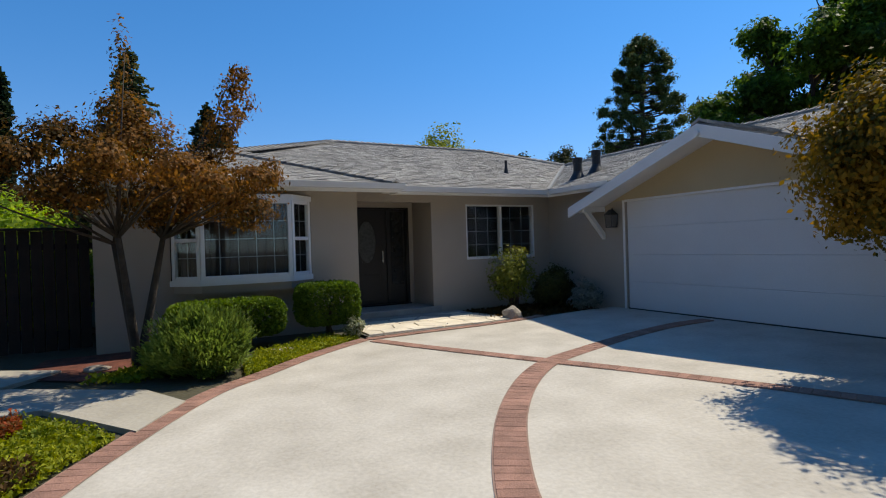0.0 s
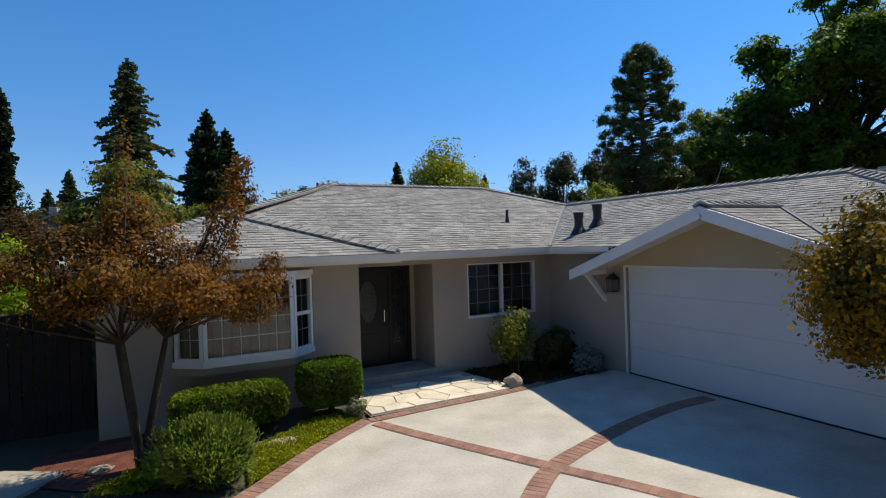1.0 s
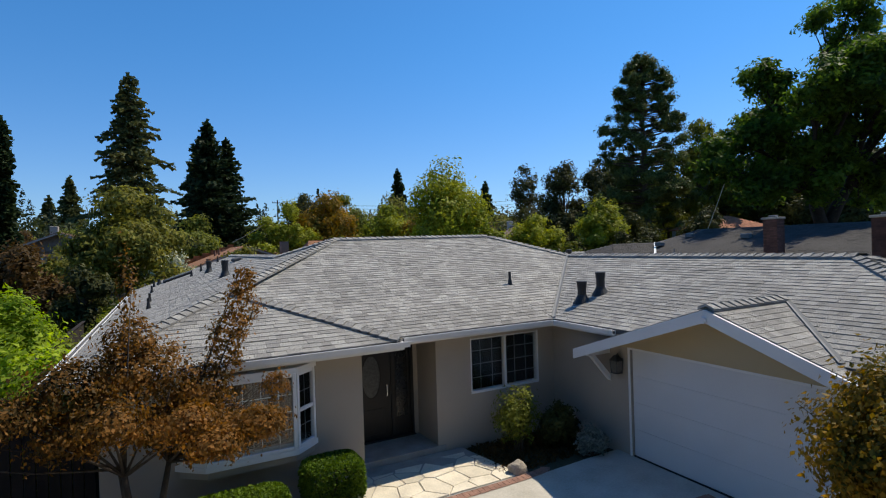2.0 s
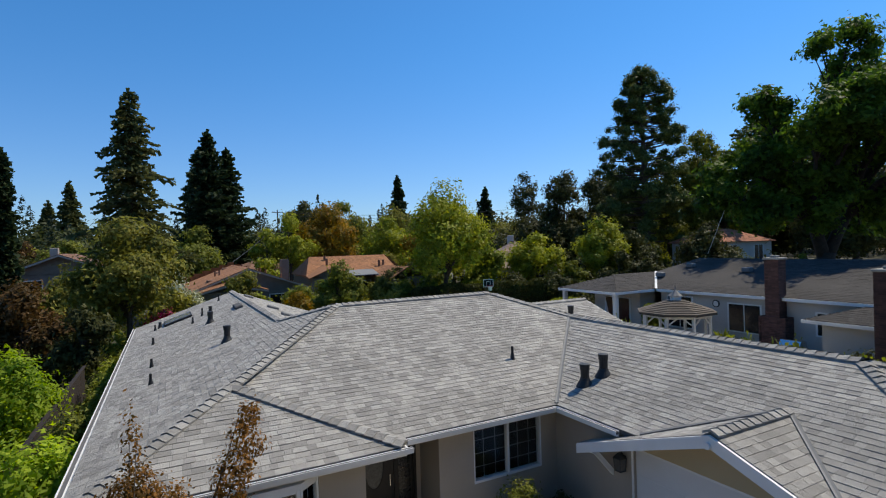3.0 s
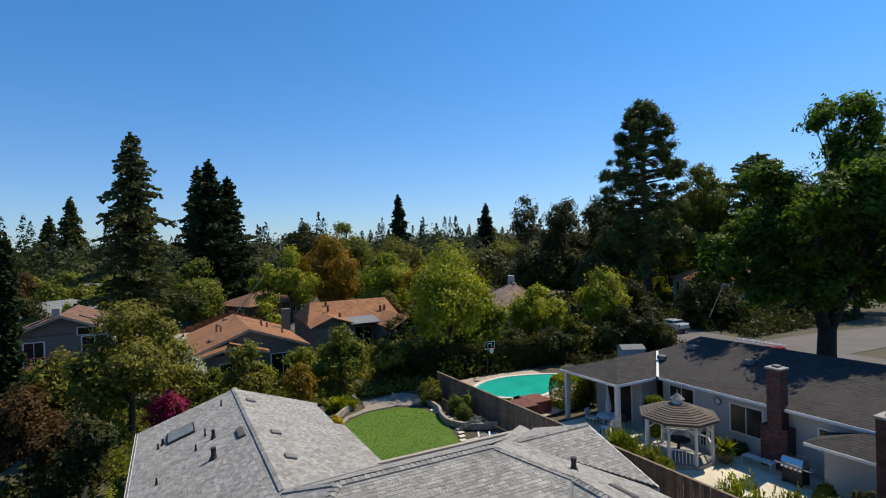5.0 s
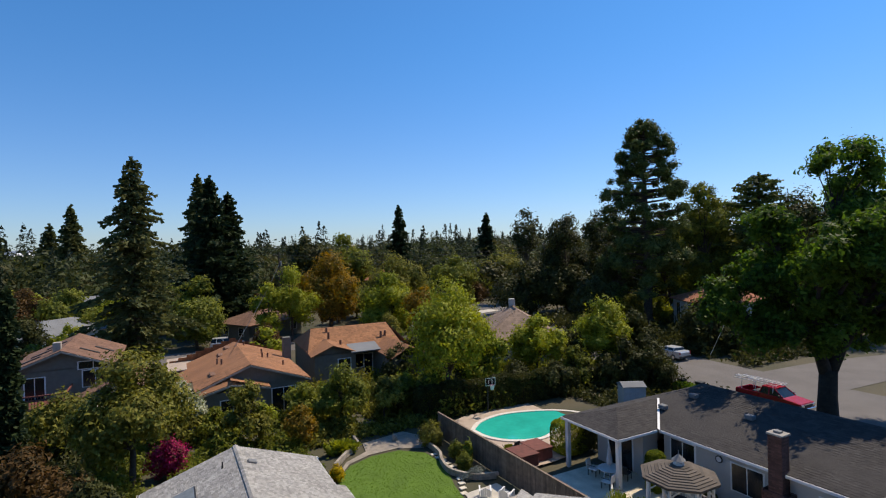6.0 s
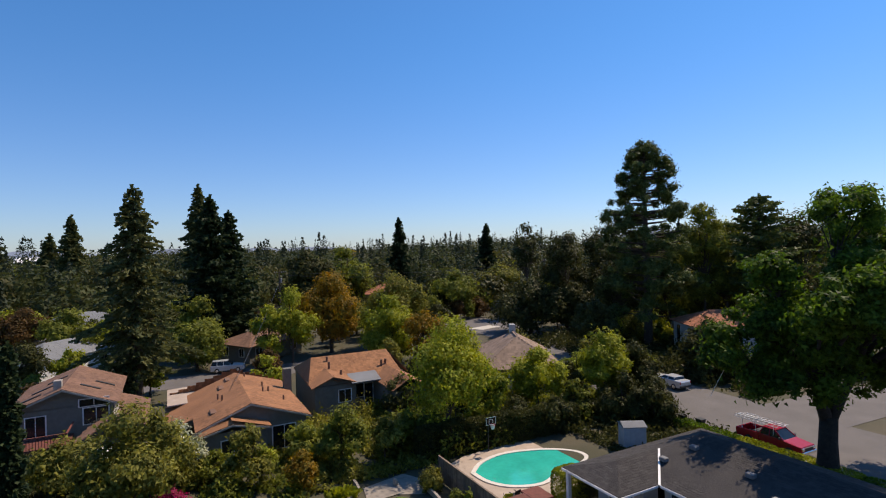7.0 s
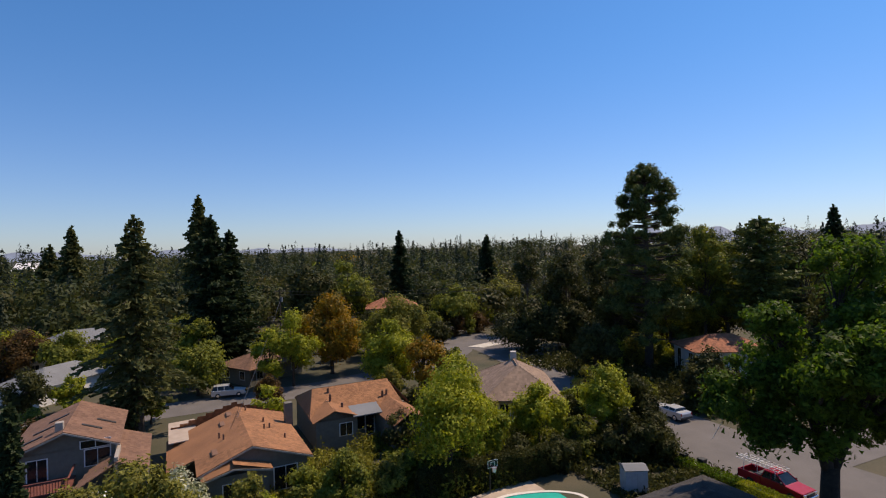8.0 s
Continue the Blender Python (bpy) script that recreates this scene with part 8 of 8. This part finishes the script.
far_wood("far_woods", L_FAR_DARK, "dark green tree canopy reaching the horizon", 501, 760, False, 150, 1600, 1.5)
far_wood("far_woods", L_FAR, "green tree canopy reaching the horizon", 502, 470, False, 145, 1500, 1.5)
far_wood("far_woods", L_FAR_OLIVE, "olive-green tree canopy of the suburbs", 503, 330, False, 140, 900, 1.5)
far_wood("far_woods", L_LIME, "yellow-green trees among the far canopy", 505, 22, False, 130, 420, 1.2)
far_wood("far_woods", L_AUTUMN, "golden trees among the far canopy", 506, 16, False, 125, 420, 1.2)
far_wood("far_woods", L_FAR_FIR, "dark pointed conifers along the horizon", 504, 380, True, 160, 1500, 1.5)

def hills(name, d, a0, a1, high, seed, label):
    g = Geo()
    n = 60
    top, low = [], []
    for k in range(n + 1):
        u = k / n
        a = radians(a0 + (a1 - a0) * u)
        hh = high * (0.55 + 0.45 * noise.noise(Vector((u * 5, seed, 0))) + 0.15 * noise.noise(Vector((u * 17, seed, 1)))) * math.sin(min(1, u * 6) * 1.57) * math.sin(min(1, (1 - u) * 6) * 1.57)
        top.append((math.cos(a) * d, math.sin(a) * d, max(4, hh)))
        low.append((math.cos(a) * d * 0.8, math.sin(a) * d * 0.8, -1))
    back = [(x * 1.08, y * 1.08, -1) for x, y, z in top]
    g.rings([low, top, back], cap=False, closed=False)
    single(name, g, HAZEHILL, label, "hills", kind="structure")


# far ridges, their haze painted as a blue-grey surface colour
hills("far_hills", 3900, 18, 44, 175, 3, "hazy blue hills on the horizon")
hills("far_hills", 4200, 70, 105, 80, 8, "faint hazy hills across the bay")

hall = thing("far_hall", (-94.0, 487.0, 0.0), "far building with a bright white slanted roof", "building")
part("wall", Geo().box((-6, -9, 0), (6, 9, 13)), GREYWALL, hall)
part("roof", Geo().rings([[(-7, -10, 11), (7, -10, 11), (7, 10, 17), (-7, 10, 17)], [(-7, -10, 11.5), (7, -10, 11.5), (7, 10, 17.5), (-7, 10, 17.5)]]), WHITE, hall)

# ---- pieces ----
for ob, steps, wide, lift in BANDS:
    me = Geo().box((-0.0505, -wide / 2, -0.04), (0.0505, wide / 2, 0.005), 0.003).mesh("brick", BRICK)
    for p, d in steps:
        if p.y < -1.0:
            continue
        b = new("brick", me)
        b.parent = ob
        b.location = (p.x, p.y, ground_z(p.x, p.y) + lift + rng.uniform(-0.001, 0.001))
        b.rotation_euler[2] = math.atan2(d.y, d.x) + rng.uniform(-0.02, 0.02)


def clip_half(poly, a, b):
    """The part of an outline nearer to a than to b."""
    mx, my, nx_, ny_ = (a[0] + b[0]) / 2, (a[1] + b[1]) / 2, b[0] - a[0], b[1] - a[1]
    side = [(p[0] - mx) * nx_ + (p[1] - my) * ny_ for p in poly]
    out = []
    for i in range(len(poly)):
        p, q, s, t = poly[i], poly[(i + 1) % len(poly)], side[i], side[(i + 1) % len(poly)]
        if s <= 0:
            out.append(p)
        if s * t < 0:
            k = s / (s - t)
            out.append((p[0] + (q[0] - p[0]) * k, p[1] + (q[1] - p[1]) * k))
    return out


outline = [(2.82, 8.0), (5.72, 8.0), (5.42, 9.68), (3.16, 9.68), (3.14, 9.2), (2.82, 9.2)]
seeds = [(2.9 + 0.52 * i + rng.uniform(-0.2, 0.2) + 0.2 * (j % 2), 8.1 + 0.42 * j + rng.uniform(-0.17, 0.17)) for i in range(6) for j in range(4)]
for s in seeds:
    poly = list(outline)
    for t in seeds:
        if t != s and poly:
            poly = clip_half(poly, s, t)
    if len(poly) < 3:
        continue
    cx, cy = sum(p[0] for p in poly) / len(poly), sum(p[1] for p in poly) / len(poly)
    if max(abs(p[0] - cx) + abs(p[1] - cy) for p in poly) < 0.08:
        continue
    shr = [(cx + (p[0] - cx) * 0.955, cy + (p[1] - cy) * 0.955) for p in poly]
    inn = [(cx + (p[0] - cx) * 0.92, cy + (p[1] - cy) * 0.92) for p in poly]
    zt = -0.068 + rng.uniform(-0.003, 0.004)
    part("flagstone", Geo().rings([[(x, y, -0.11) for x, y in shr], [(x, y, zt - 0.008) for x, y in shr], [(x, y, zt) for x, y in inn]]), FLAG, LANDING)

for o, u, v, n, rows in SINGLES:
    m3 = Matrix((u, v, n)).transposed().to_4x4()
    store, rest, count = {}, Geo(), 0
    for row in rows:
        w = round(row[1] - row[0], 3)
        if w in (0.2, 0.26, 0.32, 0.38) and count < 300:
            if w not in store:
                gg = Geo()
                shingle_piece(gg, Vector((0, 0, 0)), Vector((1, 0, 0)), Vector((0, 1, 0)), Vector((0, 0, 1)), (0, w, 0, 0.014))
                store[w] = gg.mesh("shingle", SHINGLE_ONE)
            s = new("shingle", store[w])
            s.parent = roof
            s.matrix_local = Matrix.Translation(o + u * row[0] + v * row[2] + n * (row[3] - 0.014)) @ m3
            count += 1
        else:
            shingle_piece(rest, o, u, v, n, row)
    ob = part("shingles", rest, SHINGLE, roof)
    ob["kind"] = "stuff"
